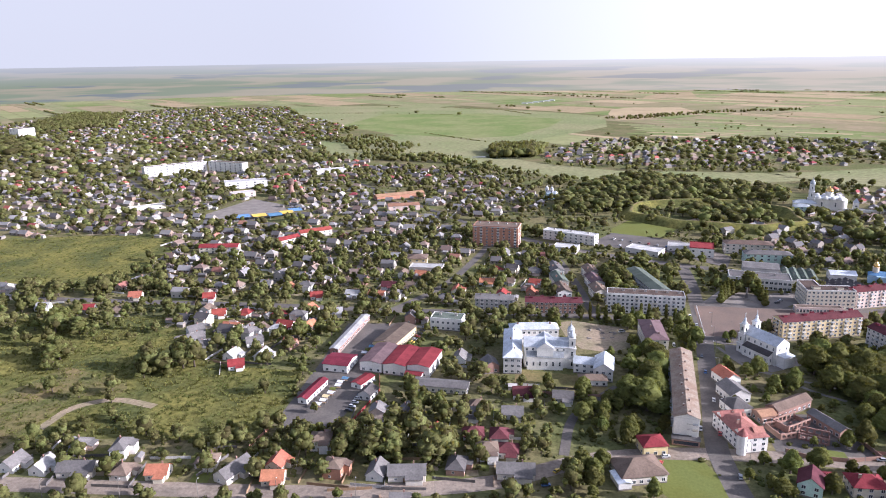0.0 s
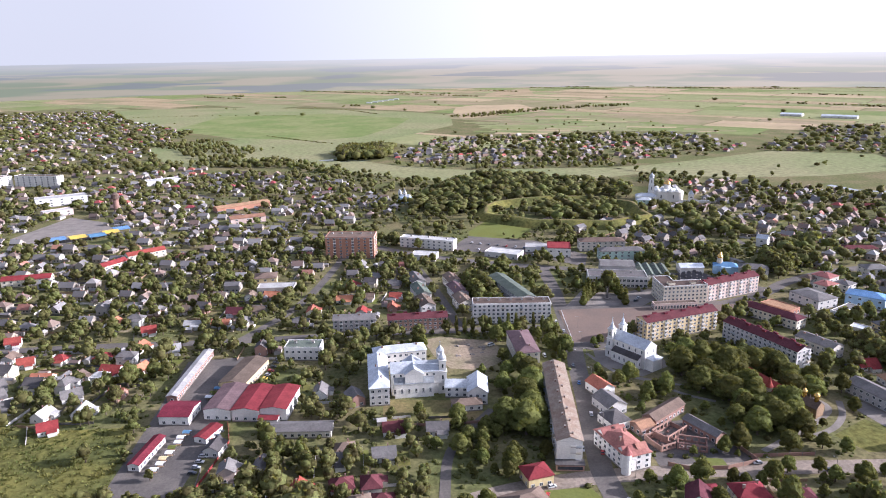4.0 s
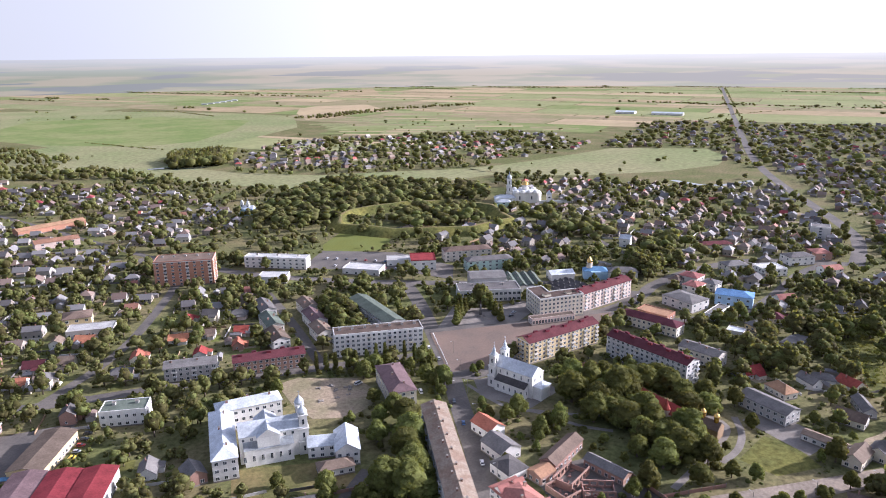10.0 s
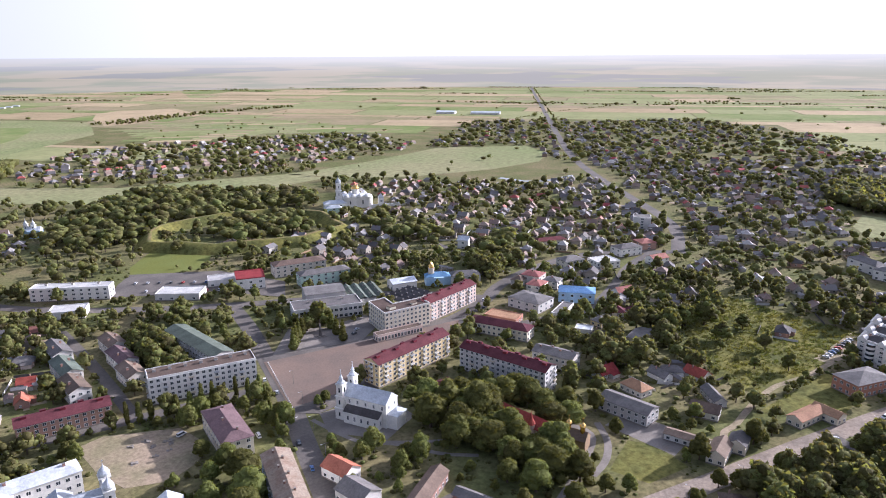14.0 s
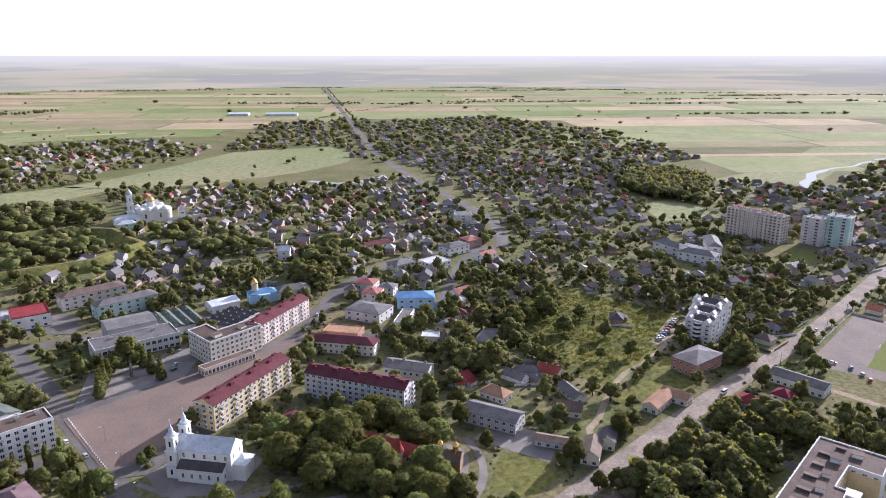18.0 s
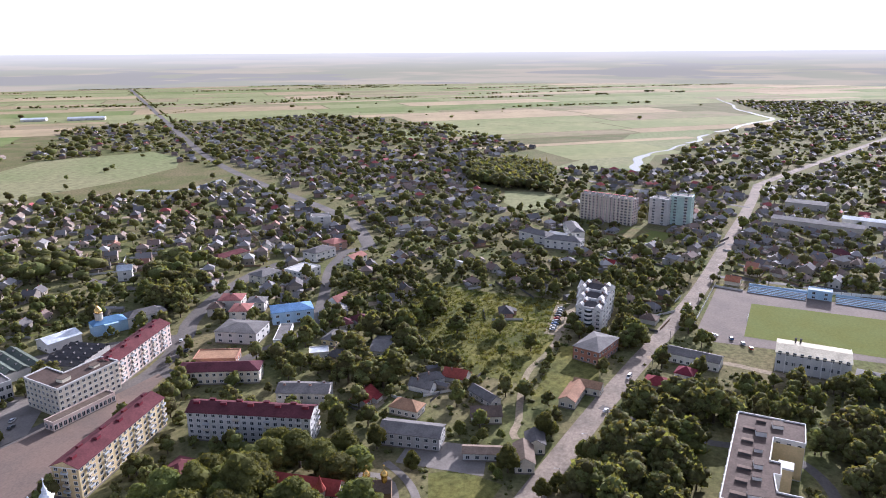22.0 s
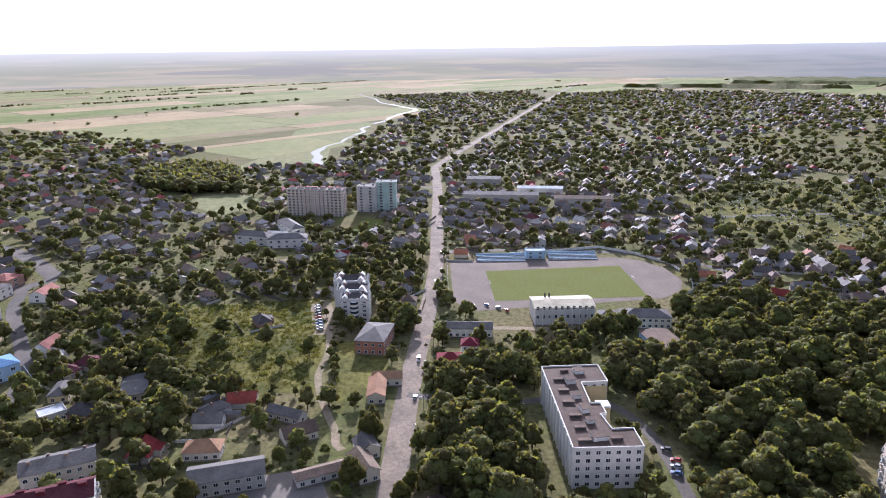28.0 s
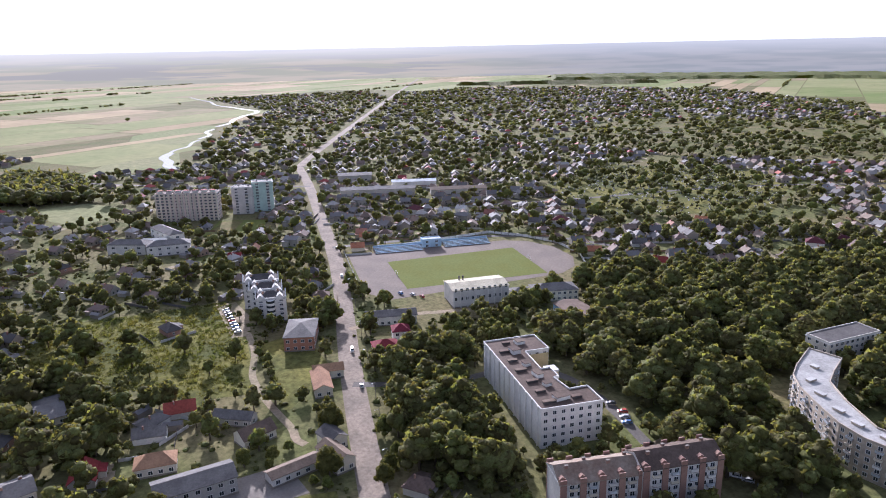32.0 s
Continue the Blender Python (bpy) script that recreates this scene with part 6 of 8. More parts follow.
for tx, ty, tr in taken:
    mark(tx, ty, tr, 1)
for pa, pb, half in roads:
    k = max(1, int((pb - pa).length / 4))
    for i in range(k + 1):
        q = pa.lerp(pb, i / k)
        mark(q.x, q.y, half + 1.5, 2)


def free(x, y):
    a, c = int((x - X0) / CELL), int((y - Y0) / CELL)
    return not (0 <= a < NX and 0 <= c < NY) or occ[a, c] == 0


rng = random.Random(11)

# ---- houses ----
WALLS = ["wall_white", "wall_cream", "wall_lightgrey", "wall_pale_brick", "wall_dull_brick", "wall_pinkish"]
ROOFS = ["roof_slate", "roof_brown", "roof_dark", "roof_red", "roof_tile", "roof_lightgrey", "roof_maroon"]
ROOF_WORDS = {"roof_slate": "grey slate", "roof_brown": "brown", "roof_dark": "dark grey", "roof_red": "bright red", "roof_tile": "orange tiled", "roof_lightgrey": "pale grey", "roof_maroon": "maroon"}
WALL_WORDS = {"wall_white": "white", "wall_cream": "cream", "wall_lightgrey": "pale grey", "wall_pale_brick": "pale brick", "wall_dull_brick": "brick", "wall_brick": "red brick", "wall_pinkish": "pinkish"}
first_house = {}

def near_house(x, y, rot, kind):
    """A family house with roof, chimney, windows and door; one is built of each kind, the others are copies."""
    w, d, h, rise, hipped, wall, roof = kind
    if kind in first_house:
        return copy_thing(first_house[kind], pose(x, y, 0, 0, 0, rot))
    b = root("house", "small %s house with %s %s roof" % (WALL_WORDS[wall], ROOF_WORDS[roof], "hipped" if hipped else "gabled"), "house", x, y, rot, group="family houses")
    ext = 0.45 * w
    put("wall", (Shape().box(0, 0, -0.4, w, d, h + 0.4) if hipped else Shape().walls(0, 0, -0.4, w, d, h + 0.4, rise - 0.05)).done("wall", wall), b)
    put("porch", Shape().box(w * 0.2, -d / 2 - 1.4, -0.4, ext, 2.78, h * 0.85 + 0.4).done("porch", wall), b)
    s = Shape()
    if hipped:
        s.hip(0, 0, h, w, d, rise, 0.5)
    else:
        s.gable(0, 0, h, w, d, rise, 0.5)
    put("roof", s.done("roof", roof), b)
    s = Shape()
    v = [(w * 0.2 + e * (ext / 2 + 0.3), -d / 2 - q, z) for e in (-1, 1) for q, z in ((3.2, h * 0.85), (-0.2, h + 0.25))]
    s.add(v + [(p, q, z - 0.15) for p, q, z in v], [(0, 2, 3, 1), (5, 7, 6, 4), (0, 4, 6, 2), (1, 5, 4, 0), (2, 6, 7, 3)])
    put("porch_roof", s.done("porch_roof", roof), b)
    put("chimney", Shape().box(w * 0.18, d * 0.12, h + rise * 0.4, 0.6, 0.6, rise * 0.6 + 0.9).done("chimney", "wall_dull_brick"), b)
    me = window_mesh(1.2, 1.3)
    put("window", me, b, pose(-w * 0.3, -d / 2, 1.0))
    put("window", me, b, pose(w / 2, d * 0.1, 1.0, 0, 0, 90))
    put("window", me, b, pose(-w / 2, d * 0.1, 1.0, 0, 0, -90))
    put("door", Shape().box(-w * 0.08, -d / 2 - 0.04, 0, 0.95, 0.1, 2.05).done("door", "wood"), b)
    first_house[kind] = b
    return b


KINDS = []
for i in range(22):
    KINDS.append((round(rng.uniform(8.5, 12.5), 1), round(rng.uniform(6.8, 9.0), 1), round(rng.choice((3.0, 3.2, 3.4, 5.8)), 1), round(rng.uniform(2.3, 3.6), 1), i % 3 == 0,
                  WALLS[rng.choice((0, 0, 0, 1, 2, 3, 3, 4, 5))], ROOFS[(0, 3, 1, 0, 4, 2, 0, 3, 5, 1, 6, 2, 0, 4, 0, 3, 1, 0, 5, 4, 2, 0)[i]]))

# houses along the single streets: x, y, turn, kind
SMALL = {"red": (9.5, 7.5, 3.2, 3.0, False, "wall_white", "roof_red"), "tile": (10.0, 8.0, 3.2, 3.0, False, "wall_cream", "roof_tile"), "grey": (11.0, 8.0, 3.2, 3.2, False, "wall_white", "roof_slate"),
         "pale": (10.5, 8.0, 3.2, 3.0, False, "wall_white", "roof_lightgrey"), "brown": (10.0, 8.5, 3.2, 3.0, True, "wall_pale_brick", "roof_brown"), "maroon": (10.5, 9.0, 3.4, 3.2, True, "wall_pale_brick", "roof_maroon"),
         "long": (17.0, 8.5, 3.6, 3.2, False, "wall_pale_brick", "roof_slate"), "brick": (9.0, 9.0, 6.0, 1.6, True, "wall_brick", "roof_brown"), "villa": (12.5, 11.0, 5.8, 3.6, True, "wall_white", "roof_maroon"), "dark": (12.0, 8.5, 3.2, 3.2, True, "wall_dull_brick", "roof_dark")}
STREETS = [
    [(-207, 297, 80, "grey"), (-191, 294, 80, "pale"), (-173, 291, 0, "long"), (-151, 289, 85, "brown"), (-134, 288, 0, "tile"), (-114, 297, 0, "brown"), (-99, 288, 60, "long"), (-80, 294, 80, "tile"), (-79, 282, 0, "tile"), (-52, 287, 80, "brick"), (-32, 286, 80, "grey"), (-18, 284, 0, "long"), (5, 290, 80, "dark")],
    [(30, 302, -10, "maroon"), (32, 284, -5, "long"), (-5, 319, 80, "red"), (14, 318, 0, "maroon"), (27, 316, 85, "maroon"), (-21, 341, 80, "grey"), (13, 339, -5, "grey"), (36, 339, -5, "grey"), (66, 356, -10, "grey"), (205, 262, -12, "maroon"), (10, 412, 80, "grey"), (18, 348, 0, "brown")],
    [(-172, 451, 40, "grey"), (-164, 436, 20, "grey"), (-138, 422, 70, "pale"), (-129, 443, 20, "grey"), (-131, 406, 15, "red"), (-118, 421, 80, "pale"), (-177, 466, 40, "grey"), (-170, 499, 10, "red"), (-190, 538, 10, "red"), (-276, 514, 5, "red"), (-251, 508, 5, "brown"), (-315, 520, 5, "pale"), (-252, 544, 5, "tile"), (-97, 471, 60, "tile"), (-82, 498, 10, "pale"), (-103, 537, 10, "red")],
    [(427, 412, 50, "maroon"), (418, 420, 50, "maroon"), (373, 400, 70, "dark"), (563, 569, 30, "grey"), (563, 553, 30, "grey"), (563, 393, 40, "pale"), (577, 311, 60, "dark"), (577, 250, 70, "dark"), (600, 275, 70, "red"), (536, 232, 75, "dark"), (486, 238, 75, "brown"), (470, 328, 20, "dark"), (632, 394, 40, "dark"), (524, 313, 40, "grey")],
    [(584, 184, 75, "tile"), (615, 150, 60, "brown"), (612, 168, 60, "tile"), (678, 98, 30, "villa"), (668, 72, 30, "pale"), (668, 54, 30, "pale"), (536, 32, 70, "brown"), (491, 28, 60, "tile"), (493, -15, 60, "grey"), (447, 3, 40, "red"), (576, 3, 40, "villa"), (526, -109, 30, "tile"), (426, -125, 40, "villa"), (427, -157, 30, "maroon"), (387, -136, 30, "grey"), (415, -26, 60, "maroon"), (274, 256, 40, "brown"), (590, 20, 50, "grey")],
]
for street in STREETS:
    for x, y, a, key in street:
        near_house(x, y, a, SMALL[key])
        mark(x, y, 8.0 if key == "long" else 6.5, 1)

spots = []
for pts, ang in TOWN:
    c, s = math.cos(radians(ang)), math.sin(radians(ang))
    us = [x * c + y * s for x, y in pts]
    vs = [-x * s + y * c for x, y in pts]
    du, dv = 20.0, 29.0
    u = min(us)
    row = 0
    while u < max(us):
        v = min(vs)
        while v < max(vs):
            uu, vv = u + rng.uniform(-4, 4), v + rng.uniform(-6, 6)
            x, y = uu * c - vv * s, uu * s + vv * c
            r = math.hypot(x - 45, y - 185)
            keep = 0.9 if r < 800 else (0.66 if r < 1200 else 0.38)
            if rng.random() < keep:
                spots.append((x, y, ang + rng.choice((0, 0, 90)) + rng.uniform(-7, 7), r))
            v += dv
        u += du
        row += 1
sx, sy = np.array([p[0] for p in spots]), np.array([p[1] for p in spots])
ok = np.zeros(len(spots), bool)
for pts, _ in TOWN:
    ok |= inside(pts, sx, sy)
for pts in OPEN + WOODS + LOOSE[1:3]:
    ok &= ~inside(pts, sx, sy)
SPARSE = [  # mostly orchards, few houses
    [(440, 165), (560, 225), (740, 215), (930, 330), (1060, 400), (900, 460), (760, 400), (600, 480), (520, 470), (400, 420), (440, 300)],
    [(300, 680), (430, 690), (450, 800), (330, 870), (250, 800), (180, 740), (250, 700)],
]
thin = np.zeros(len(spots), bool)
for pts in SPARSE:
    thin |= inside(pts, sx, sy)
ok &= ~thin | (np.random.RandomState(3).uniform(0, 1, len(spots)) < 0.35)
houses = []
for (x, y, a, r), good in zip(spots, ok):
    if not good:
        continue
    if all(free(x + dx, y + dy) for dx in (-5, 0, 5) for dy in (-5, 0, 5)):
        houses.append((r, x, y, a))
        mark(x, y, 6.5, 1)
houses.sort()
NEAR_HOUSES = 78
for r, x, y, a in houses[:NEAR_HOUSES]:
    near_house(x, y, a, rng.choice(KINDS))


def joined(name, protos, rows, mats, label, category, flat=True):
    """Many alike pieces in one mesh. protos: (verts, triangles, material index); rows: (x, y, z, turn, size, height, proto)."""
    rows = np.array(rows, float)
    V, F, I, off = [], [], [], 0
    for k, (pv, pf, pi) in enumerate(protos):
        mine = rows[rows[:, 6] == k]
        if not len(mine):
            continue
        c, s = np.cos(mine[:, 3])[:, None], np.sin(mine[:, 3])[:, None]
        px, py, pz = pv[:, 0][None], pv[:, 1][None], pv[:, 2][None]
        size, tall = mine[:, 4][:, None], mine[:, 5][:, None]
        vx = mine[:, 0][:, None] + (px * c - py * s) * size
        vy = mine[:, 1][:, None] + (px * s + py * c) * size
        vz = mine[:, 2][:, None] + pz * tall
        V.append(np.stack([vx, vy, vz], -1).reshape(-1, 3))
        F.append((pf[None] + off + (np.arange(len(mine)) * len(pv))[:, None, None]).reshape(-1, 3))
        I.append(np.tile(pi, len(mine)))
        off += len(mine) * len(pv)
    V, F, I = np.concatenate(V), np.concatenate(F), np.concatenate(I)
    me = bpy.data.meshes.new(name)
    me.vertices.add(len(V)), me.loops.add(F.size), me.polygons.add(len(F))
    me.vertices.foreach_set("co", V.ravel().astype(np.float32))
    me.loops.foreach_set("vertex_index", F.ravel().astype(np.int32))
    me.polygons.foreach_set("loop_start", np.arange(0, F.size, 3, dtype=np.int32))
    me.polygons.foreach_set("material_index", I.astype(np.int32))
    for m in mats:
        me.materials.append(M[m])
    me.update(calc_edges=True)
    if flat:
        me.shade_flat()
    return tagged(put(name, me), label, category, kind="stuff")


def tri(shape):
    v = np.array(shape.v, float)
    f, i = [], []
    for g, k in zip(shape.f, shape.i):
        for j in range(1, len(g) - 1):
            f.append((g[0], g[j], g[j + 1]))
            i.append(k)
    return v, np.array(f), np.array(i)


for k, c in (("white", (0.40, 0.375, 0.325)), ("cream", (0.36, 0.31, 0.24)), ("pale_brick", (0.30, 0.265, 0.22)), ("dull_brick", (0.27, 0.19, 0.145))):
    mat("far_wall_" + k, c, spread=0.1, coord="World", blotch=0.02, island=0.15, bump=0)
for k, c in (("slate", (0.215, 0.205, 0.195)), ("brown", (0.23, 0.17, 0.135)), ("dark", (0.14, 0.13, 0.125)), ("red", (0.34, 0.085, 0.075)), ("tile", (0.34, 0.165, 0.115)), ("lightgrey", (0.38, 0.36, 0.33))):
    mat("far_roof_" + k, c, spread=0.15, coord="World", blotch=0.02, island=0.22, bump=0)
FAR_MATS = ["far_wall_white", "far_wall_cream", "far_wall_pale_brick", "far_roof_slate", "far_roof_brown", "far_roof_dark", "far_roof_red", "far_roof_tile", "far_roof_lightgrey", "glass", "far_wall_dull_brick"]
far_protos = []
for i in range(40):                               # the first 20 with windows, for the nearer streets
    w, d, h, rise = rng.uniform(8.5, 13), rng.uniform(6.8, 9.2), rng.choice((2.9, 3.2, 3.4, 5.6)), rng.uniform(2.2, 3.6)
    kw, kr = rng.choice((0, 1, 2, 2, 10)), 3 + (rng.choice((0, 0, 0, 0, 1, 1, 1, 2, 2, 3, 4, 5)) if i < 20 else (0, 0, 1, 2, 0, 1, 3, 2, 1, 5)[i % 10])
    s = Shape().box(0, 0, -0.4, w, d, h + 0.4, kw)
    if i % 3:
        s.gable(0, 0, h, w, d, rise, 0.5, kr, kw)
    else:
        s.hip(0, 0, h, w, d, rise, 0.5, kr)
    if i >= 20:
        far_protos.append(tri(s))
        continue
    s.box(w * 0.3, d / 2 + 1.5, -0.3, w * 0.4, 3, h * 0.8, kw).box(w * 0.3, d / 2 + 1.6, h * 0.75, w * 0.45, 3.4, 0.2, kr)
    s.box(w * 0.15, 0.6, h + rise * 0.4, 0.7, 0.7, rise * 0.6 + 0.8, 7)
    for wx in (-0.3, 0.1, 0.35):
        s.box(wx * w, -d / 2 - 0.03, 1.0, 1.2, 0.08, 1.3, 9)
        s.box(wx * w, d / 2 + 0.03, 1.0, 1.2, 0.08, 1.3, 9)
    for wy in (-0.25, 0.2):
        s.box(w / 2 + 0.03, wy * d, 1.0, 0.08, 1.2, 1.3, 9).box(-w / 2 - 0.03, wy * d, 1.0, 0.08, 1.2, 1.3, 9)
    far_protos.append(tri(s))
shed_protos = []
for i in range(8):
    w, d, h = rng.uniform(4, 8), rng.uniform(3, 4.5), rng.uniform(2.2, 2.8)
    kw, kr = rng.choice((0, 1, 2, 2)), 3 + rng.choice((0, 0, 1, 2, 5))
    shed_protos.append(tri(Shape().box(0, 0, -0.3, w, d, h + 0.3, kw).gable(0, 0, h, w, d, 0.9, 0.3, kr, kw)))
rows = [(x, y, land(x, y), radians(a), 1.0, 1.0, rng.randrange(20) + (0 if r < 800 else 20)) for r, x, y, a in houses[NEAR_HOUSES:]]
joined("town_houses", far_protos, rows, FAR_MATS, "hundreds of small town houses with grey and red roofs", "houses")
rows = []
for r, x, y, a in houses:
    for _ in range(rng.choice((0, 1, 1, 2)) if r < 1100 else 0):
        q, e = rng.uniform(8, 14), rng.uniform(0, 6.28)
        px, py = x + q * math.cos(e), y + q * math.sin(e)
        if free(px, py):
            rows.append((px, py, land(px, py), radians(a), 1.0, 1.0, rng.randrange(len(shed_protos))))
            mark(px, py, 3.4, 1)
joined("garden_sheds", shed_protos, rows, FAR_MATS, "small garden sheds behind the houses", "sheds")

# ---- garden plots and fences ----
plots = {"earth": [], "dry_grass": [], "lawn": [], "wild_grass": [], "grass": []}
fence_rows = []
for r, x, y, a in houses + [(400.0, hx, hy, ha) for street in STREETS for hx, hy, ha, _ in street]:
    if r > 1000:
        continue
    c, q = math.cos(radians(a)), math.sin(radians(a))
    for _ in range(3):
        ox, oy, w, d = rng.uniform(-11, 11), rng.uniform(-14, 14), rng.uniform(4, 11), rng.uniform(4, 12)
        cx, cy = x + ox * c - oy * q, y + ox * q + oy * c
        if free(cx, cy):
            z = rng.uniform(0.025, 0.055)
            plots[rng.choice(("earth", "earth", "dry_grass", "lawn", "wild_grass", "wild_grass"))].append([(cx + e * w / 2 * c - g * d / 2 * q, cy + e * w / 2 * q + g * d / 2 * c, z) for e, g in ((-1, -1), (1, -1), (1, 1), (-1, 1))])
    if r < 700:
        for ox, oy, turn in ((-10, 0, 90), (0, 14, 0)):
            if rng.random() < 0.7:
                fence_rows.append((x + ox * c - oy * q, y + ox * q + oy * c, 0, radians(a + turn), 1.0, 1.0, rng.randrange(3)))
for key, quads in plots.items():
    if quads:
        v = [p for g in quads for p in g]
        f = [(4 * i, 4 * i + 1, 4 * i + 2, 4 * i + 3) for i in range(len(quads))]
        tagged(put("garden_plots", mesh_of("garden_plots", v, f, [key])), "%s patches in the house gardens" % {"earth": "bare brown earth", "dry_grass": "dry yellow grass", "lawn": "mown green grass", "wild_grass": "weedy green"}[key], "garden plots", kind="stuff")
joined("garden_fences", [tri(Shape().box(0, 0, -0.1, 20, 0.08, 1.6, k)) for k in range(3)], fence_rows, ["wood", "roof_slate", "wall_lightgrey"], "wooden and metal fences between gardens", "fences")

# ---- trees ----
def clump_shape(r, squash, seed, ico=True):
    bm = bmesh.new()
    bmesh.ops.create_icosphere(bm, subdivisions=2 if ico else 1, radius=1.0)
    for v in bm.verts:
        n = v.co.normalized()
        v.co = n * (1.0 + 0.28 * noise.noise(n * 2.2 + Vector((seed, 0, 0))) + 0.16 * noise.noise(n * 5.1 + Vector((0, seed, 0)))) * r
        v.co.z *= squash
    vs, fs = [tuple(v.co) for v in bm.verts], [tuple(v.index for v in f.verts) for f in bm.faces]
    bm.free()
    return vs, fs


def crown(kind, seed, tiny=False, leaves=0, leaf=(0.2, 0.42)):
    """A crown of overlapping uneven clumps with loose sprays of leaves round it; unit: metres for a tree about 8 m high."""
    q = random.Random(seed)
    s = Shape()
    if kind == "poplar":
        spec = [(0.3 * q.uniform(-1, 1), 0.3 * q.uniform(-1, 1), 2 + i * 1.35, 1.25 * (1 - abs(i - 2) * 0.13), 1.3) for i in range(6)]
    elif kind == "spruce":
        spec = [(0, 0, 1.6 + i * 1.3, 2.0 * (1 - i / 6.5), 0.75) for i in range(6)]
    else:
        n = 26 if not tiny else {1: 7, 2: 2, 3: 17}[int(tiny)]
        small = 0.85 if n > 15 else 1.05
        spec = [(0, 0, 4.3, 2.5, 0.95)]
        for i in range(n):                               # small clumps spread over a broad, uneven dome
            a = i * 2.4 + q.uniform(-0.4, 0.4)
            up = (i + 0.5) / n
            e = q.uniform(2.1, 2.9) * math.cos(0.35 + 1.1 * up ** 1.4) if n > 2 else q.uniform(1.2, 2.2)
            spec.append((e * math.cos(a), e * math.sin(a), 2.3 + 4.5 * up + q.uniform(-0.5, 0.5), q.uniform(0.95, 1.55) * small * (1.25 if n == 2 else 1.0), q.uniform(0.7, 0.95)))
    for i, (x, y, z, r, k) in enumerate(spec):
        vs, fs = clump_shape(r, k, seed * 7.3 + i * 1.7, not tiny and i == 0)
        s.add([(a + x, c + y, e + z) for a, c, e in vs], fs, 0)
    for _ in range(leaves):
        x, y, z, r, k = q.choice(spec)
        d = Vector((q.gauss(0, 1), q.gauss(0, 1), q.gauss(0.25, 1))).normalized()
        p = Vector((x, y, z)) + Vector((d.x * r, d.y * r, d.z * r * k)) * q.uniform(0.8, 1.18)
        t = d.cross(Vector((q.gauss(0, 1), q.gauss(0, 1), q.gauss(0, 1)))).normalized()
        e = t.cross((d + Vector((q.gauss(0, 0.8), q.gauss(0, 0.8), q.gauss(0, 0.8)))).normalized())
        g = q.uniform(*leaf)
        if tiny:                                         # far off, one leafy tuft is one triangle
            s.add([p - t * g, p + t * g * 0.8 - e * g * 0.5, p + e * g], [(0, 1, 2)], 0)
        else:
            s.add([p - t * g, p - e * g * 0.6, p + t * g, p + e * g * 0.6], [(0, 1, 2, 3)], 0)
    return s


def trunk(tall=3.6, r=0.24):
    s = Shape().ring(0, 0, [(r * 1.5, -0.3), (r, 0.5), (r * 0.8, tall * 0.6), (r * 0.5, tall + 1.2)], 7)
    for a in (0.4, 2.3, 4.4):
        c, d = math.cos(a), math.sin(a)
        s.add([(0.12 * -d, 0.12 * c, tall * 0.7), (-0.12 * -d, -0.12 * c, tall * 0.7), (0, 0, tall * 0.7 + 0.25), (c * 1.5, d * 1.5, tall + 0.9)], [(0, 1, 3), (1, 2, 3), (2, 0, 3)])
    return s


CROWNS = [crown("round", 3 + i, leaves=3200, leaf=(0.14, 0.32)).done("crown", "leaf" if i % 3 else "leaf_light") for i in range(7)]
POPLAR, SPRUCE = crown("poplar", 41, leaves=500).done("crown", "leaf"), crown("spruce", 43, leaves=500).done("crown", "leaf")
TRUNK = trunk().done("trunk", "bark")
first_tree = {}

def tree(x, y, kind, size, tall, turn, label, group):
    key = (kind, label)
    m = Matrix.Translation((x, y, 0)) @ Matrix.Rotation(turn, 4, "Z")
    if key not in first_tree:
        b = root("tree", label, "tree", x, y, group=group)
        put("trunk", TRUNK, b)
        put("crown", kind, b)
        first_tree[key] = b
    else:
        b = copy_thing(first_tree[key], m)
    b.matrix_basis = m @ Matrix.Diagonal((size, size, tall, 1))
    return b


mark(0, 0, 1, 0)
named_rows = [((100, 481), (172, 471), 13, POPLAR, 1.25, 1.35, "dark columnar tree in a row along the street", "poplar row"),
              ((176, 402), (158, 345), 14, CROWNS[1], 0.75, 0.75, "round street tree along the kerb", "street trees"),
              ((160, 425), (172, 465), 11, POPLAR, 0.9, 0.95, "clipped columnar tree beside the office house", "street trees"),
              ((178, 515), (196, 580), 9, CROWNS[2], 0.8, 0.8, "round street tree beside the flats", "street trees"),
              ((246, 505), (252, 538), 4, SPRUCE, 1.5, 1.6, "dark spruce on the square", "square spruces"),
              ((236, 536), (214, 512), 5, SPRUCE, 1.5, 1.7, "dark tall spruce beside the square", "square spruces")]
n_trees = 0
for (ax, ay), (bx, by), n, kind, size, tall, label, group in named_rows:
    for i in range(n):
        t = i / max(1, n - 1)
        tree(ax + (bx - ax) * t + rng.uniform(-0.6, 0.6), ay + (by - ay) * t + rng.uniform(-0.6, 0.6), kind, size * rng.uniform(0.9, 1.1), tall * rng.uniform(0.85, 1.1), rng.uniform(0, 6), label, group)
        n_trees += 1

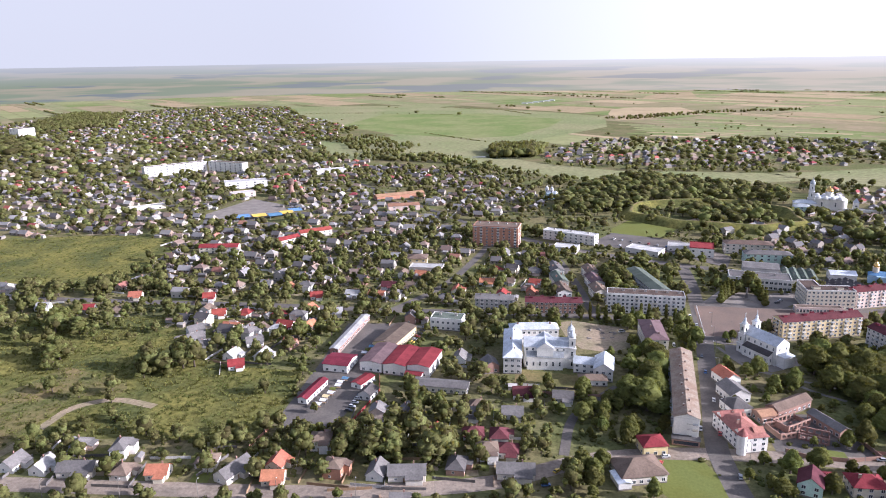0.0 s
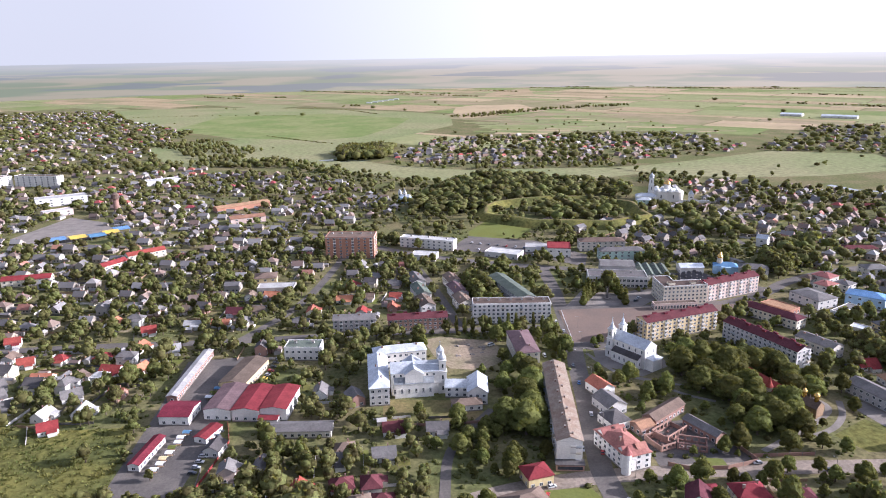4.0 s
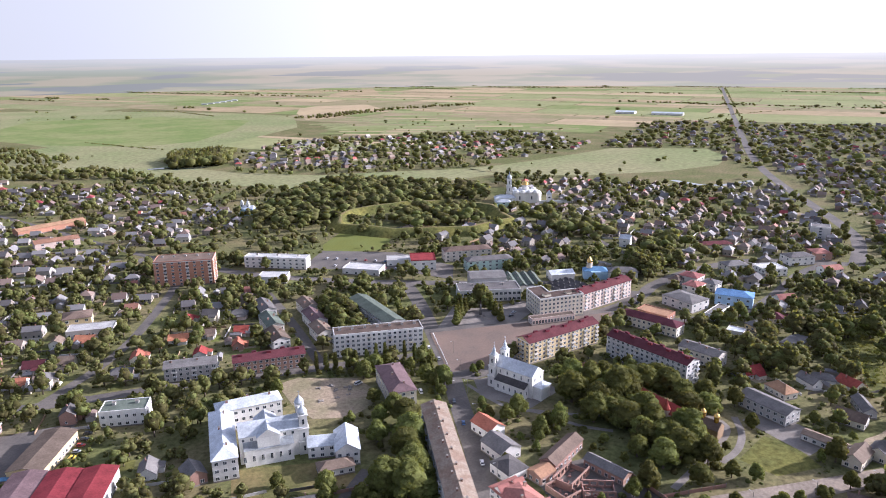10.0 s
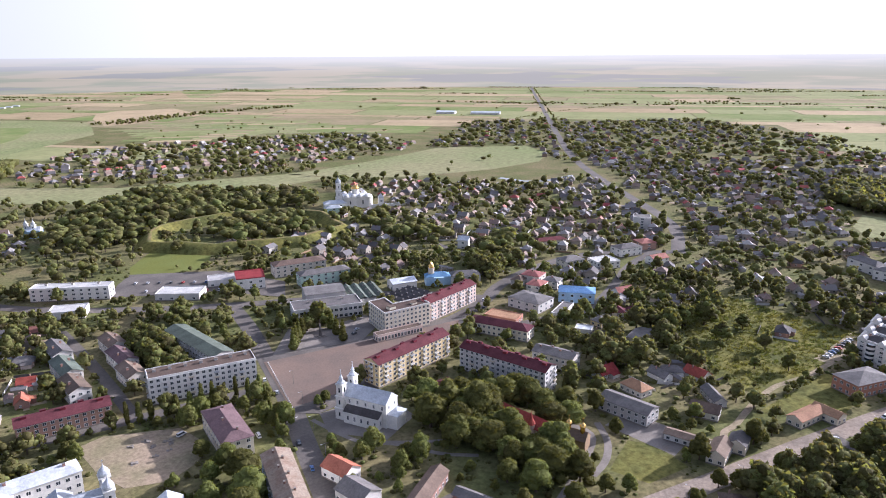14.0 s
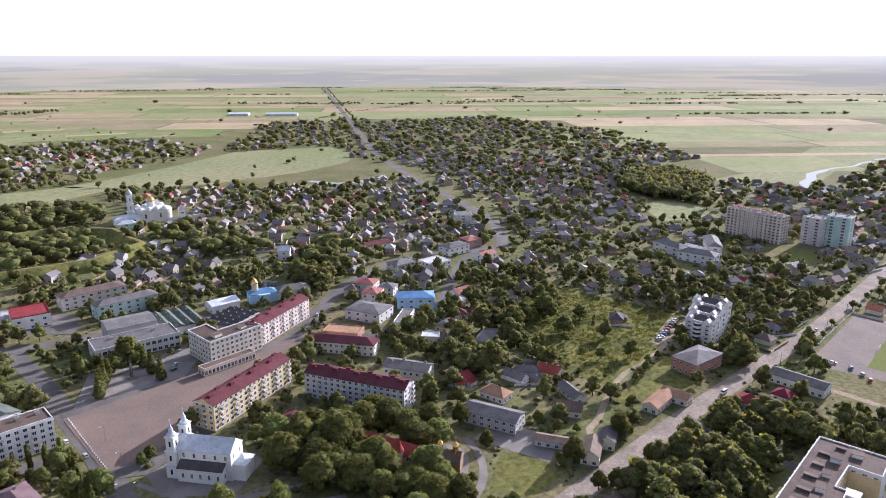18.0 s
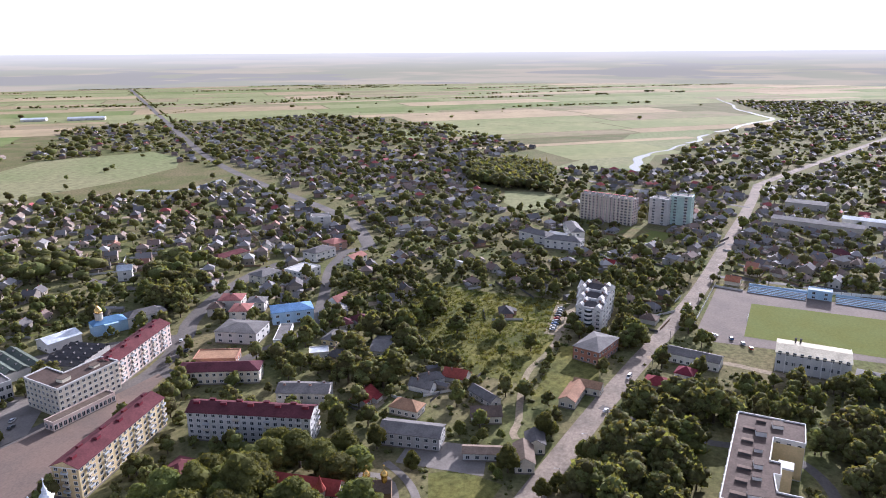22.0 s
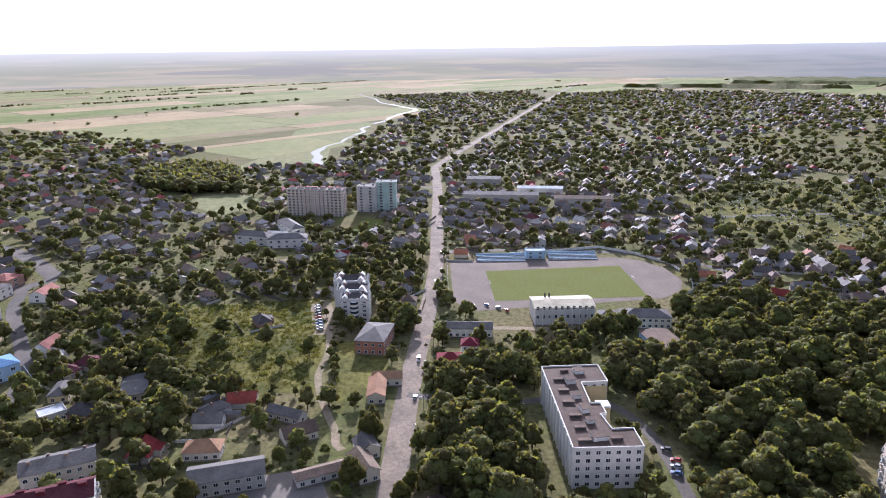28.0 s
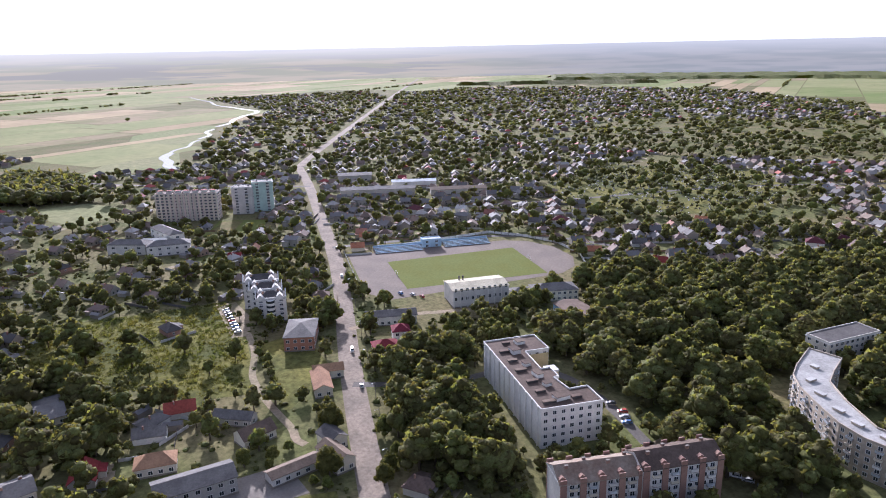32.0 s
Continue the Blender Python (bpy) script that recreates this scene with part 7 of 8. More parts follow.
cand = []
def sow(x0, x1, y0, y1, step, rmin, rmax):
    nx, ny = int((x1 - x0) / step), int((y1 - y0) / step)
    gx, gy = np.meshgrid(np.arange(nx), np.arange(ny), indexing="ij")
    jig = np.random.RandomState(int(step * 10)).uniform(-0.48, 0.48, (2, nx, ny))
    X, Y = x0 + (gx + jig[0]) * step, y0 + (gy + jig[1]) * step
    X, Y = X.ravel(), Y.ravel()
    R = np.hypot(X - 45, Y - 185)
    az = np.degrees(np.arctan2(X - 45, Y - 185))
    keep = (R >= rmin) & (R < rmax) & ((az > -42) | (R < 620)) & (az < 158) & ((az > -42) | (Y > 240))
    X, Y, R = X[keep], Y[keep], R[keep]
    p = np.full(X.shape, 0.004)
    town = np.zeros(X.shape, bool)
    for pts, _ in TOWN:
        town |= inside(pts, X, Y)
    town |= (R < 760)
    p[town] = np.where(R[town] < 560, 0.5, 0.56)
    for pts in SPARSE:
        p[inside(pts, X, Y)] = 0.5
    for pts in LOOSE:
        p[inside(pts, X, Y)] = 0.5
    for pts in OPEN:
        p[inside(pts, X, Y)] = 0.012
    p[inside(LOOSE[4], X, Y)] = 0.07
    for pts in SCRUB:
        p[inside(pts, X, Y)] = 0.42
    p[inside(OPEN[19], X, Y)] = 0
    p[inside(OPEN[2], X, Y)] = 0.002
    p[inside(OPEN[3], X, Y)] = 0.006
    p[inside(LOOSE[3], X, Y)] = 0.45
    wood = np.zeros(X.shape, bool)
    for pts in WOODS:
        wood |= inside(pts, X, Y)
    p[wood] = np.where(R[wood] < 560, 0.42, 0.6)
    wave = np.array([noise.noise((x / 45, y / 45, 3.0)) for x, y in zip(X, Y)])
    p = np.where(wood, p, p * np.clip(1 + 1.1 * wave, 0.25, 1.5))
    go = np.random.RandomState(7 + int(step)).uniform(0, 1, X.shape) < p
    for x, y, r, w in zip(X[go], Y[go], R[go], wood[go]):
        if free(x, y):
            cand.append((r, x, y, bool(w)))


sow(-500, 700, -350, 800, 6.2, 60, 560)
sow(-900, 1300, -900, 1250, 10.0, 560, 1150)
sow(-1600, 2700, -1500, 3000, 16.0, 1150, 3050)
cand.sort()
near_labels = {0: "leafy green garden tree with uneven crown", 1: "tall dark green park tree with broad crown"}
mid_rows, low_rows, far_rows = [], [], []
for r, x, y, w in cand:
    grow = rng.uniform(1.8, 2.8) if w else rng.choice((0.45, 0.55, 0.65, 0.8, 0.95, 1.1, 1.35, 1.6))
    tall = grow * (rng.uniform(0.7, 0.95) if w else rng.uniform(0.85, 1.2))
    turn = rng.uniform(0, 6.28)
    if n_trees < 290 and 60 < x < 330 and 255 < y < 480:
        tree(x, y, CROWNS[rng.randrange(7)], grow, tall, turn, near_labels[int(w)], "park trees" if w else "garden trees")
        n_trees += 1
    elif r < 560:
        mid_rows.append((x, y, 0, turn, grow, tall, rng.randrange(6) + (6 if w else 0)))
    elif r < 1150:
        low_rows.append((x, y, 0, turn, grow * 1.15, tall, rng.randrange(5)))
    else:
        far_rows.append((x, y, land(x, y), turn, grow * rng.uniform(1.2, 1.8), tall * 1.05, rng.randrange(5)))


for i in range(210):                             # trees along the highway
    t = i / 209
    for side in (-1, 1):
        if rng.random() < (0.35 if side > 0 else 0.12):
            hx, hy = 980 + 1980 * t, 935 + 1975 * t
            far_rows.append((hx + side * 14 * 0.7 + rng.uniform(-3, 3), hy - side * 14 * 0.7 + rng.uniform(-3, 3), 0, rng.uniform(0, 6), rng.uniform(0.7, 1.1), rng.uniform(0.7, 1.1), rng.randrange(5)))


def thicket(pts, step, lo, hi, odds=1.0):
    """A dense stand of far trees inside an outline."""
    g = random.Random(int(pts[0][0]))
    xs, ys = [p[0] for p in pts], [p[1] for p in pts]
    x = min(xs)
    while x < max(xs):
        y = min(ys)
        while y < max(ys):
            px, py = x + g.uniform(-0.5, 0.5) * step, y + g.uniform(-0.5, 0.5) * step
            if g.random() < odds and inside(pts, np.array([px]), np.array([py]))[0]:
                far_rows.append((px, py, 0, g.uniform(0, 6), g.uniform(lo, hi), g.uniform(lo, hi) * 1.1, g.randrange(5)))
            y += step
        x += step


thicket([(95, 1350), (180, 1345), (205, 1430), (200, 1500), (125, 1505), (100, 1430)], 9, 1.8, 2.9)
thicket([(899, 385), (1048, 401), (1100, 480), (1028, 520), (945, 498), (905, 444)], 11, 1.7, 2.6)
thicket([(180, 1240), (300, 1175), (500, 1130), (600, 1135), (600, 1155), (505, 1165), (320, 1212), (190, 1278)], 12, 0.8, 1.6, 0.6)
thicket([(-420, 1330), (-150, 1340), (0, 1290), (90, 1180), (110, 1225), (10, 1370), (-150, 1420), (-400, 1400)], 13, 0.9, 1.8, 0.55)
thicket([(-383, 1756), (-184, 1767), (-42, 1540), (-102, 1380), (-160, 1420), (-237, 1640)], 13, 0.8, 1.7, 0.6)
thicket([(-1144, 2012), (-1002, 2163), (-1180, 2650), (-1400, 2700), (-1290, 2230)], 15, 1.6, 2.6, 0.8)
thicket([(500, 2210), (560, 2140), (900, 2350), (1250, 2420), (1250, 2460), (900, 2410)], 14, 0.8, 1.5, 0.6)
for line, odds in ((((-1, 2829), (223, 2656), (307, 2406)), 0.8), (((-42, 1836), (53, 1690), (107, 1614)), 0.7), (((-500, 2600), (-200, 2560), (60, 2420)), 0.4), (((1300, 1500), (1700, 1650), (2200, 1700)), 0.5)):
    for (ax, ay), (bx, by) in zip(line, line[1:]):
        n = int(math.hypot(bx - ax, by - ay) / 7)
        for i in range(n):
            if rng.random() < odds:
                far_rows.append((ax + (bx - ax) * i / n + rng.uniform(-2, 2), ay + (by - ay) * i / n + rng.uniform(-2, 2), 0, rng.uniform(0, 6), rng.uniform(0.4, 0.8), rng.uniform(0.3, 0.6), rng.randrange(5)))


def with_trunk(s):
    s.i = [0] * len(s.f)
    s.ring(0, 0, [(0.26, -0.3), (0.2, 3.6)], 5, 1)
    return tri(s)
wood_protos = [with_trunk(crown("round", 70 + i, tiny=3, leaves=260, leaf=(0.35, 0.7))) for i in range(6)]
mid_protos = [with_trunk(crown("round", 60 + i, tiny=True, leaves=130, leaf=(0.4, 0.75))) for i in range(6)]
low_protos = [with_trunk(crown("round", 80 + i, tiny=2, leaves=22, leaf=(0.7, 1.2))) for i in range(5)]
far_protos_t = []
for i in range(5):
    s = Shape()
    for j in range(1):
        bm_v, bm_f = clump_shape(rng.uniform(3.0, 4.0), 0.8, 90 + i * 3 + j, False)
        s.add([(a + rng.uniform(-0.1, 0.1) + 1.9 * math.cos(j * 2.1 + i), c + 1.9 * math.sin(j * 2.1 + i), e + 3.2 + 0.9 * j) for a, c, e in bm_v], bm_f, 0)
    for _ in range(9):
        d = Vector((rng.gauss(0, 1), rng.gauss(0, 1), rng.gauss(0.4, 1))).normalized() * rng.uniform(3.0, 4.2)
        t = Vector((rng.gauss(0, 1), rng.gauss(0, 1), rng.gauss(0, 1))).normalized() * 1.3
        e = d.cross(t).normalized() * 1.2
        d.z = d.z * 0.8 + 3.2
        s.add([d - t, d + t, d + e], [(0, 1, 2)], 0)
    far_protos_t.append(tri(s))
joined("garden_trees", mid_protos + wood_protos, mid_rows, ["leaf_many", "bark"], "leafy garden and woodland trees", "trees", False)
joined("town_trees", low_protos, low_rows, ["leaf_many", "bark"], "green trees among the houses further off", "trees", False)
joined("distant_trees", far_protos_t, far_rows, ["leaf_many"], "distant dark green trees and woods", "trees", False)
print("houses", len(houses), "trees", n_trees, len(mid_rows), len(low_rows), len(far_rows))

# ---- low bushes and reeds on the open plots ----
bush_protos = []
for i in range(5):
    s = Shape()
    for j in range(2):
        bv, bf = clump_shape(rng.uniform(0.8, 1.3), 0.9, 200 + i * 3 + j, False)
        ox, oy = rng.uniform(-0.8, 0.8), rng.uniform(-0.8, 0.8)
        s.add([(a + ox, c + oy, e + 0.6) for a, c, e in bv], bf, 0)
    for _ in range(16):
        d = Vector((rng.gauss(0, 1), rng.gauss(0, 1), abs(rng.gauss(0, 1)))).normalized() * rng.uniform(0.9, 1.5)
        t = Vector((rng.gauss(0, 1), rng.gauss(0, 1), rng.gauss(0, 1))).normalized() * 0.45
        e = d.cross(t).normalized() * 0.4
        d.z += 0.6
        s.add([d - t, d + t, d + e], [(0, 1, 2)], 0)
    bush_protos.append(tri(s))
weed_protos = []
for i in range(5):
    s, q = Shape(), random.Random(300 + i)
    for _ in range(14):                          # a tuft of upright blades leaning outwards
        a, e, t = q.uniform(0, 6.28), q.uniform(0.1, 1.1), q.uniform(0.7, 1.5)
        x, y, c, d = e * math.cos(a), e * math.sin(a), math.cos(a), math.sin(a)
        s.add([(x - d * 0.35, y + c * 0.35, 0), (x + d * 0.35, y - c * 0.35, 0), (x + c * 0.5, y + d * 0.5, t)], [(0, 1, 2)], 0)
    weed_protos.append(tri(s))
weeds = []
mat("weed_many", (0.15, 0.145, 0.045), spread=0.35, grain=0.8, blotch=0.04, island=0.35, coord="World", second=(0.10, 0.115, 0.036), bump=0.0, spec=0.05, through_light=0.3)
mat("bush_many", (0.09, 0.1, 0.03), spread=0.35, grain=1.2, blotch=0.03, island=0.4, coord="World", second=(0.115, 0.112, 0.038), bump=0.6, spec=0.1, through_light=0.25)
rows = []
q = np.random.RandomState(5)
for (x0, x1, y0, y1), n, polys in (((-345, -80, 312, 505), 9000, [OPEN[1]]), ((370, 520, 285, 400), 5000, [OPEN[5], OPEN[20]]), ((60, 460, 200, 470), 3200, None), ((-300, 60, 260, 600), 4200, None), ((60, 460, 470, 760), 2200, None), ((400, 700, 0, 500), 2600, None), ((-500, -270, 560, 770), 2500, [OPEN[0]])):
    X, Y = q.uniform(x0, x1, n), q.uniform(y0, y1, n)
    good = np.ones(n, bool)
    if polys:
        good[:] = False
        for pts in polys:
            good |= inside(pts, X, Y)
    else:
        for pts in OPEN:
            good &= ~inside(pts, X, Y)
    for x, y in zip(X[good], Y[good]):
        if free(x, y):
            g = rng.choice((0.35, 0.45, 0.6, 0.8, 1.1))
            if polys:
                weeds.append((x, y, -0.1, rng.uniform(0, 6), g * rng.uniform(0.8, 1.5), g * rng.uniform(0.5, 1.0), rng.randrange(5)))
            else:
                rows.append((x, y, -0.2, rng.uniform(0, 6), g * 1.3, g * rng.uniform(0.6, 1.2), rng.randrange(5)))
joined("weeds", weed_protos, weeds, ["weed_many"], "tufts of tall yellow-green weeds and reeds", "weeds")
joined("bushes", bush_protos, rows, ["bush_many"], "low green bushes and weeds", "bushes", False)

stones = []
for _ in range(1500):
    x, y = rng.uniform(520, 830), rng.uniform(-360, -40)
    if inside(OPEN_CEMETERY, np.array([x]), np.array([y]))[0]:
        stones.append((x, y, 0, radians(62) + rng.uniform(-0.2, 0.2), rng.uniform(0.8, 1.5), rng.uniform(0.8, 1.6), rng.randrange(3)))
joined("gravestones", [tri(Shape().box(0, 0, -0.1, 1.0, 0.25, 1.2, k).box(0, -1.0, -0.1, 1.1, 1.9, 0.3, k)) for k in range(3)], stones, ["concrete", "wall_white", "wall_grey"], "rows of pale gravestones in the cemetery", "gravestones")

# ---- far fields ----
crops = {"stubble": [], "ripe": [], "green_crop": [], "pale_crop": [], "fallow": [], "meadow": []}
ca, sa = math.cos(radians(38)), math.sin(radians(38))
hedge = []
u = -5200.0
cells = []
while u < 5200:
    du = rng.choice((35, 45, 60, 80, 120, 170))
    v = -5200.0 + rng.uniform(-200, 0)
    while v < 5200:
        dv = rng.uniform(220, 620)
        cells.append((u, v, du, dv))
        v += dv
    u += du
cu = np.array([(c[0] + c[2] / 2, c[1] + c[3] / 2) for c in cells])
CX, CY = cu[:, 0] * ca - cu[:, 1] * sa, cu[:, 0] * sa + cu[:, 1] * ca
RR, AZ = np.hypot(CX - 45, CY - 185), np.degrees(np.arctan2(CX - 45, CY - 185))
bad = (RR < 1250) | (RR > 5000) | (AZ < -48) | (AZ > 162)
for pts in [p for p, _ in TOWN] + WOODS + LOOSE:
    for ox, oy in ((0, 0), (40, 40), (-40, 40), (40, -40), (-40, -40)):
        bad |= inside(pts, CX + ox, CY + oy)
for pts in OPEN:
    bad |= inside(pts, CX, CY)
for (uu, vv, du, dv), x, y, r, az, no in zip(cells, CX, CY, RR, AZ, bad):
    if no:
        continue
    if az < 8:
        key = rng.choice(("green_crop", "meadow", "meadow", "pale_crop", "fallow", "stubble"))
    elif az < 40:
        key = rng.choice(("stubble", "ripe", "pale_crop", "pale_crop", "green_crop", "fallow"))
    else:
        key = rng.choice(("pale_crop", "pale_crop", "stubble", "green_crop", "fallow", "pale_crop", "ripe"))
    a, b2, c, d = uu + 1.5, uu + du - 1.5, vv + 3, vv + dv - 3
    crops[key].append([(p * ca - q2 * sa, p * sa + q2 * ca, 0.25) for p, q2 in ((a, c), (b2, c), (b2, d), (a, d))])
    if rng.random() < 0.07:
        k = int(dv / 11)
        for i in range(k):
            if rng.random() < 0.7:
                p, q2 = uu + rng.uniform(-3, 3), vv + dv * i / k
                hedge.append((p * ca - q2 * sa, p * sa + q2 * ca, 0, rng.uniform(0, 6), rng.uniform(0.9, 1.9), rng.uniform(0.7, 1.3), rng.randrange(5)))
    elif rng.random() < 0.04:
        for i in range(9):
            p, q2 = uu + rng.uniform(0, du), vv + rng.uniform(0, 60)
            hedge.append((p * ca - q2 * sa, p * sa + q2 * ca, 0, rng.uniform(0, 6), rng.uniform(1.0, 2.2), rng.uniform(0.8, 1.4), rng.randrange(5)))
HILL = [(500, 1680), (690, 1640), (880, 1600), (1000, 1470), (1060, 1480), (1010, 1690), (960, 2120), (790, 2170), (570, 2060), (500, 1900)]
ch, sh = math.cos(radians(62)), math.sin(radians(62))
u = -200.0
while u < 2600:                                  # narrow garden strips on the slope behind the village
    du = rng.choice((14, 18, 24, 32, 45))
    v = -600.0 + rng.uniform(0, 60)
    while v < 1600:
        dv = rng.uniform(50, 170)
        x, y = (u + du / 2) * ch - (v + dv / 2) * sh, (u + du / 2) * sh + (v + dv / 2) * ch
        if inside(HILL, np.array([x]), np.array([y]))[0] and rng.random() < 0.9:
            crops[rng.choice(("ripe", "pale_crop", "green_crop", "green_crop", "meadow", "fallow", "pale_crop"))].append([(p * ch - q2 * sh, p * sh + q2 * ch, 0.34) for p, q2 in ((u + 1, v + 2), (u + du - 1, v + 2), (u + du - 1, v + dv - 2), (u + 1, v + dv - 2))])
            if rng.random() < 0.35:
                hedge.append((x + rng.uniform(-20, 20), y + rng.uniform(-20, 20), 0, 0, rng.uniform(0.5, 1.1), rng.uniform(0.5, 0.9), rng.randrange(5)))
        v += dv
    u += du
for key, quads in crops.items():
    v = [p for g in quads for p in g]
    f = [(4 * i, 4 * i + 1, 4 * i + 2, 4 * i + 3) for i in range(len(quads))]
    tagged(put("far_fields", mesh_of("far_fields", v, f, [key])), "far strips of %s farmland" % key.replace("_crop", "").replace("ripe", "pale ripe").replace("stubble", "tan stubble").replace("meadow", "green grass"), "fields", kind="stuff")
joined("hedgerows", far_protos_t, hedge, ["leaf_many"], "dark hedgerows and copses between far fields", "trees", False)


def far_wood(az0, az1, r0, r1, label):
    """A distant forest: an uneven canopy over the land."""
    v, f = [], []
    na, nr = int((az1 - az0) * 3.0), int((r1 - r0) / 45)
    for i in range(na + 1):
        for j in range(nr + 1):
            a, r = radians(az0 + (az1 - az0) * i / na), r0 + (r1 - r0) * j / nr + 160 * noise.noise((i * 0.21, 0, r0 * 0.01)) * (1 if j in (0, nr) else 0)
            x, y = 45 + r * math.sin(a), 185 + r * math.cos(a)
            edge = i in (0, na) or j in (0, nr)
            z = -0.5 if edge else 13 + 5 * noise.noise((x / 60, y / 60, 1)) + 3 * noise.noise((x / 21, y / 21, 5))
            v.append((x, y, z))
    for i in range(na):
        for j in range(nr):
            a = i * (nr + 1) + j
            f.append((a, a + 1, a + nr + 2, a + nr + 1))
    tagged(put("far_forest", mesh_of("far_forest", v, [g[::-1] for g in f], ["leaf_many"])), label, "forest", kind="stuff")


far_wood(120, 162, 3300, 3800, "broad dark far forest beyond the town")
far_wood(112, 128, 2950, 3080, "belt of trees behind the far houses")
print("fields", {k: len(q) for k, q in crops.items()}, "hedge", len(hedge), "bush", len(rows))

# ---- cars ----
def wheel_mesh():
    s = Shape().ring(0, 0, [(0.32, -0.11), (0.34, -0.06), (0.34, 0.06), (0.32, 0.11)], 12, 0).ring(0, 0, [(0.2, -0.12), (0.2, 0.12)], 10, 1)
    me = s.done("wheel", "rubber", "steel")
    me.transform(Matrix.Rotation(radians(90), 4, "X"))
    return me


WHEEL = wheel_mesh()
first_car = {}

def car_body(paint, van):
    s = Shape()
    side = [(-2.1, 0.35), (2.15, 0.35), (2.2, 0.75), (1.9, 0.92), (1.05, 1.0), (-1.95, 1.0), (-2.15, 0.8)] if not van else [(-2.4, 0.35), (2.45, 0.35), (2.5, 0.9), (2.2, 1.15), (1.7, 1.2), (-2.4, 1.2), (-2.45, 0.6)]
    n = len(side)
    v = [(x, y * (1.0 if z < 0.9 else 0.94), z) for y in (-0.85, 0.85) for x, z in side]
    s.add(v, [tuple(reversed(range(n, 2 * n))), tuple(range(n))] + [(i, n + i, n + (i + 1) % n, (i + 1) % n) for i in range(n)], 0)
    return s.done("body", "paint_" + paint)


def cabin(paint, van):
    lo, hi = ([(-1.9, 1.0), (1.05, 1.0)], [(-1.35, 1.48), (0.35, 1.48)]) if not van else ([(-2.4, 1.2), (1.75, 1.2)], [(-2.35, 2.0), (1.0, 2.0)])
    glass, top = Shape(), Shape()
    v = [(lo[0][0], -0.78, lo[0][1]), (lo[1][0], -0.78, lo[1][1]), (lo[1][0], 0.78, lo[1][1]), (lo[0][0], 0.78, lo[0][1])]
    w = [(hi[0][0], -0.64, hi[0][1]), (hi[1][0], -0.64, hi[1][1]), (hi[1][0], 0.64, hi[1][1]), (hi[0][0], 0.64, hi[0][1])]
    glass.add(v + w, [(0, 1, 5, 4), (1, 2, 6, 5), (2, 3, 7, 6), (3, 0, 4, 7), (3, 2, 1, 0)], 0)
    top.box((hi[0][0] + hi[1][0]) / 2, 0, hi[0][1], hi[1][0] - hi[0][0] + 0.08, 1.34, 0.07, 0)
    return glass.done("windows", "glass"), top.done("roof", "paint_" + paint)


WORDS = {"white": "white", "silver": "silver-grey", "dark": "dark", "red": "red", "blue": "blue", "yellow": "yellow"}

def car(x, y, rot, paint, van=False):
    key = (paint, van)
    if key in first_car:
        return copy_thing(first_car[key], pose(x, y, 0.28, 0, 0, rot))
    b = root("van" if van else "car", "%s %s standing on the asphalt" % (WORDS[paint], "delivery van" if van else "passenger car"), "van" if van else "car", x, y, rot, 0.28, "parked vehicles")
    put("body", car_body(paint, van), b)
    g, t = cabin(paint, van)
    put("windows", g, b)
    put("roof", t, b)
    for wx in (-1.35, 1.35):
        for wy in (-0.8, 0.8):
            put("wheel", WHEEL, b, pose(wx, wy, 0.34))
    first_car[key] = b
    return b


PAINTS = ("white", "silver", "dark", "white", "red", "silver", "blue", "dark")
for i, (x, y, a) in enumerate(((181.3, 484, 70), (179.7, 465.5, 74), (175, 447, 250), (149.5, 353, 70), (139, 317, 70), (131, 322, 250), (158, 389, 68), (164, 412, 250), (177.6, 289.3, -10), (205, 291, 170), (233, 278, -12), (105.3, 296.8, 5), (101, 291, 60), (133.7, 279, 70),
                               (44.6, 275, 10), (63.3, 292, 40), (359.7, 251, -14), (524, 214, 167), (595.4, 198, -14), (473.9, 199.5, -80), (460, 180, 10), (466, 184, 15), (472, 190, 12), (257, 509, 20), (262, 514, 20), (274, 536, 80), (355, 489, 8), (366, 502, 30), (288, 158, 60), (284, 160, 60), (280, 162, 60), (296, 158, 60), (233, 151, 40), (229, 149, 40), (224, 147, 40))):
    car(x, y, a, PAINTS[i % 8])
for i in range(9):
    car(453 + i * 4.8, 293.8 + 0.2 * i, 88, PAINTS[(i * 3) % 8])
for i in range(14):
    car(180 + (i % 7) * 7.5, 712 - (i % 7) * 5.5 - (i // 7) * 26, 55, PAINTS[(i * 5) % 8])
car(51.5, 286, 40, "yellow")
car(400.1, 243.5, 166, "white", True)
car(152, 430, 80, "white", True)
car(124, 455, 20, "white", True)
car(-22, 440, 60, "yellow", True)
for i in range(5):
    car(-20 + i * 1.5, 446 + i * 5.5, -20, PAINTS[(i * 3 + 1) % 8])

# ---- market stalls ----
first_stall = {}
def stall(x, y, rot, cloth, words):
    """A market stall: four posts, a table and a pitched canopy."""
    if cloth in first_stall:
        return copy_thing(first_stall[cloth], pose(x, y, 0.1, 0, 0, rot))
    b = root("market_stall", "small market stall with %s canopy" % words, "market stall", x, y, rot, 0.1, "market stalls")
    put("canopy", Shape().gable(0, 0, 2.3, 3.4, 2.8, 0.6, 0.2).done("canopy", cloth), b)
    put("table", Shape().box(0, -0.2, 0.7, 2.8, 1.4, 0.15).done("table", "wood"), b)
    for px in (-1.6, 1.6):
        for py in (-1.3, 1.3):
            put("post", Shape().box(px, py, 0, 0.08, 0.08, 2.4).done("post", "steel"), b)
    first_stall[cloth] = b


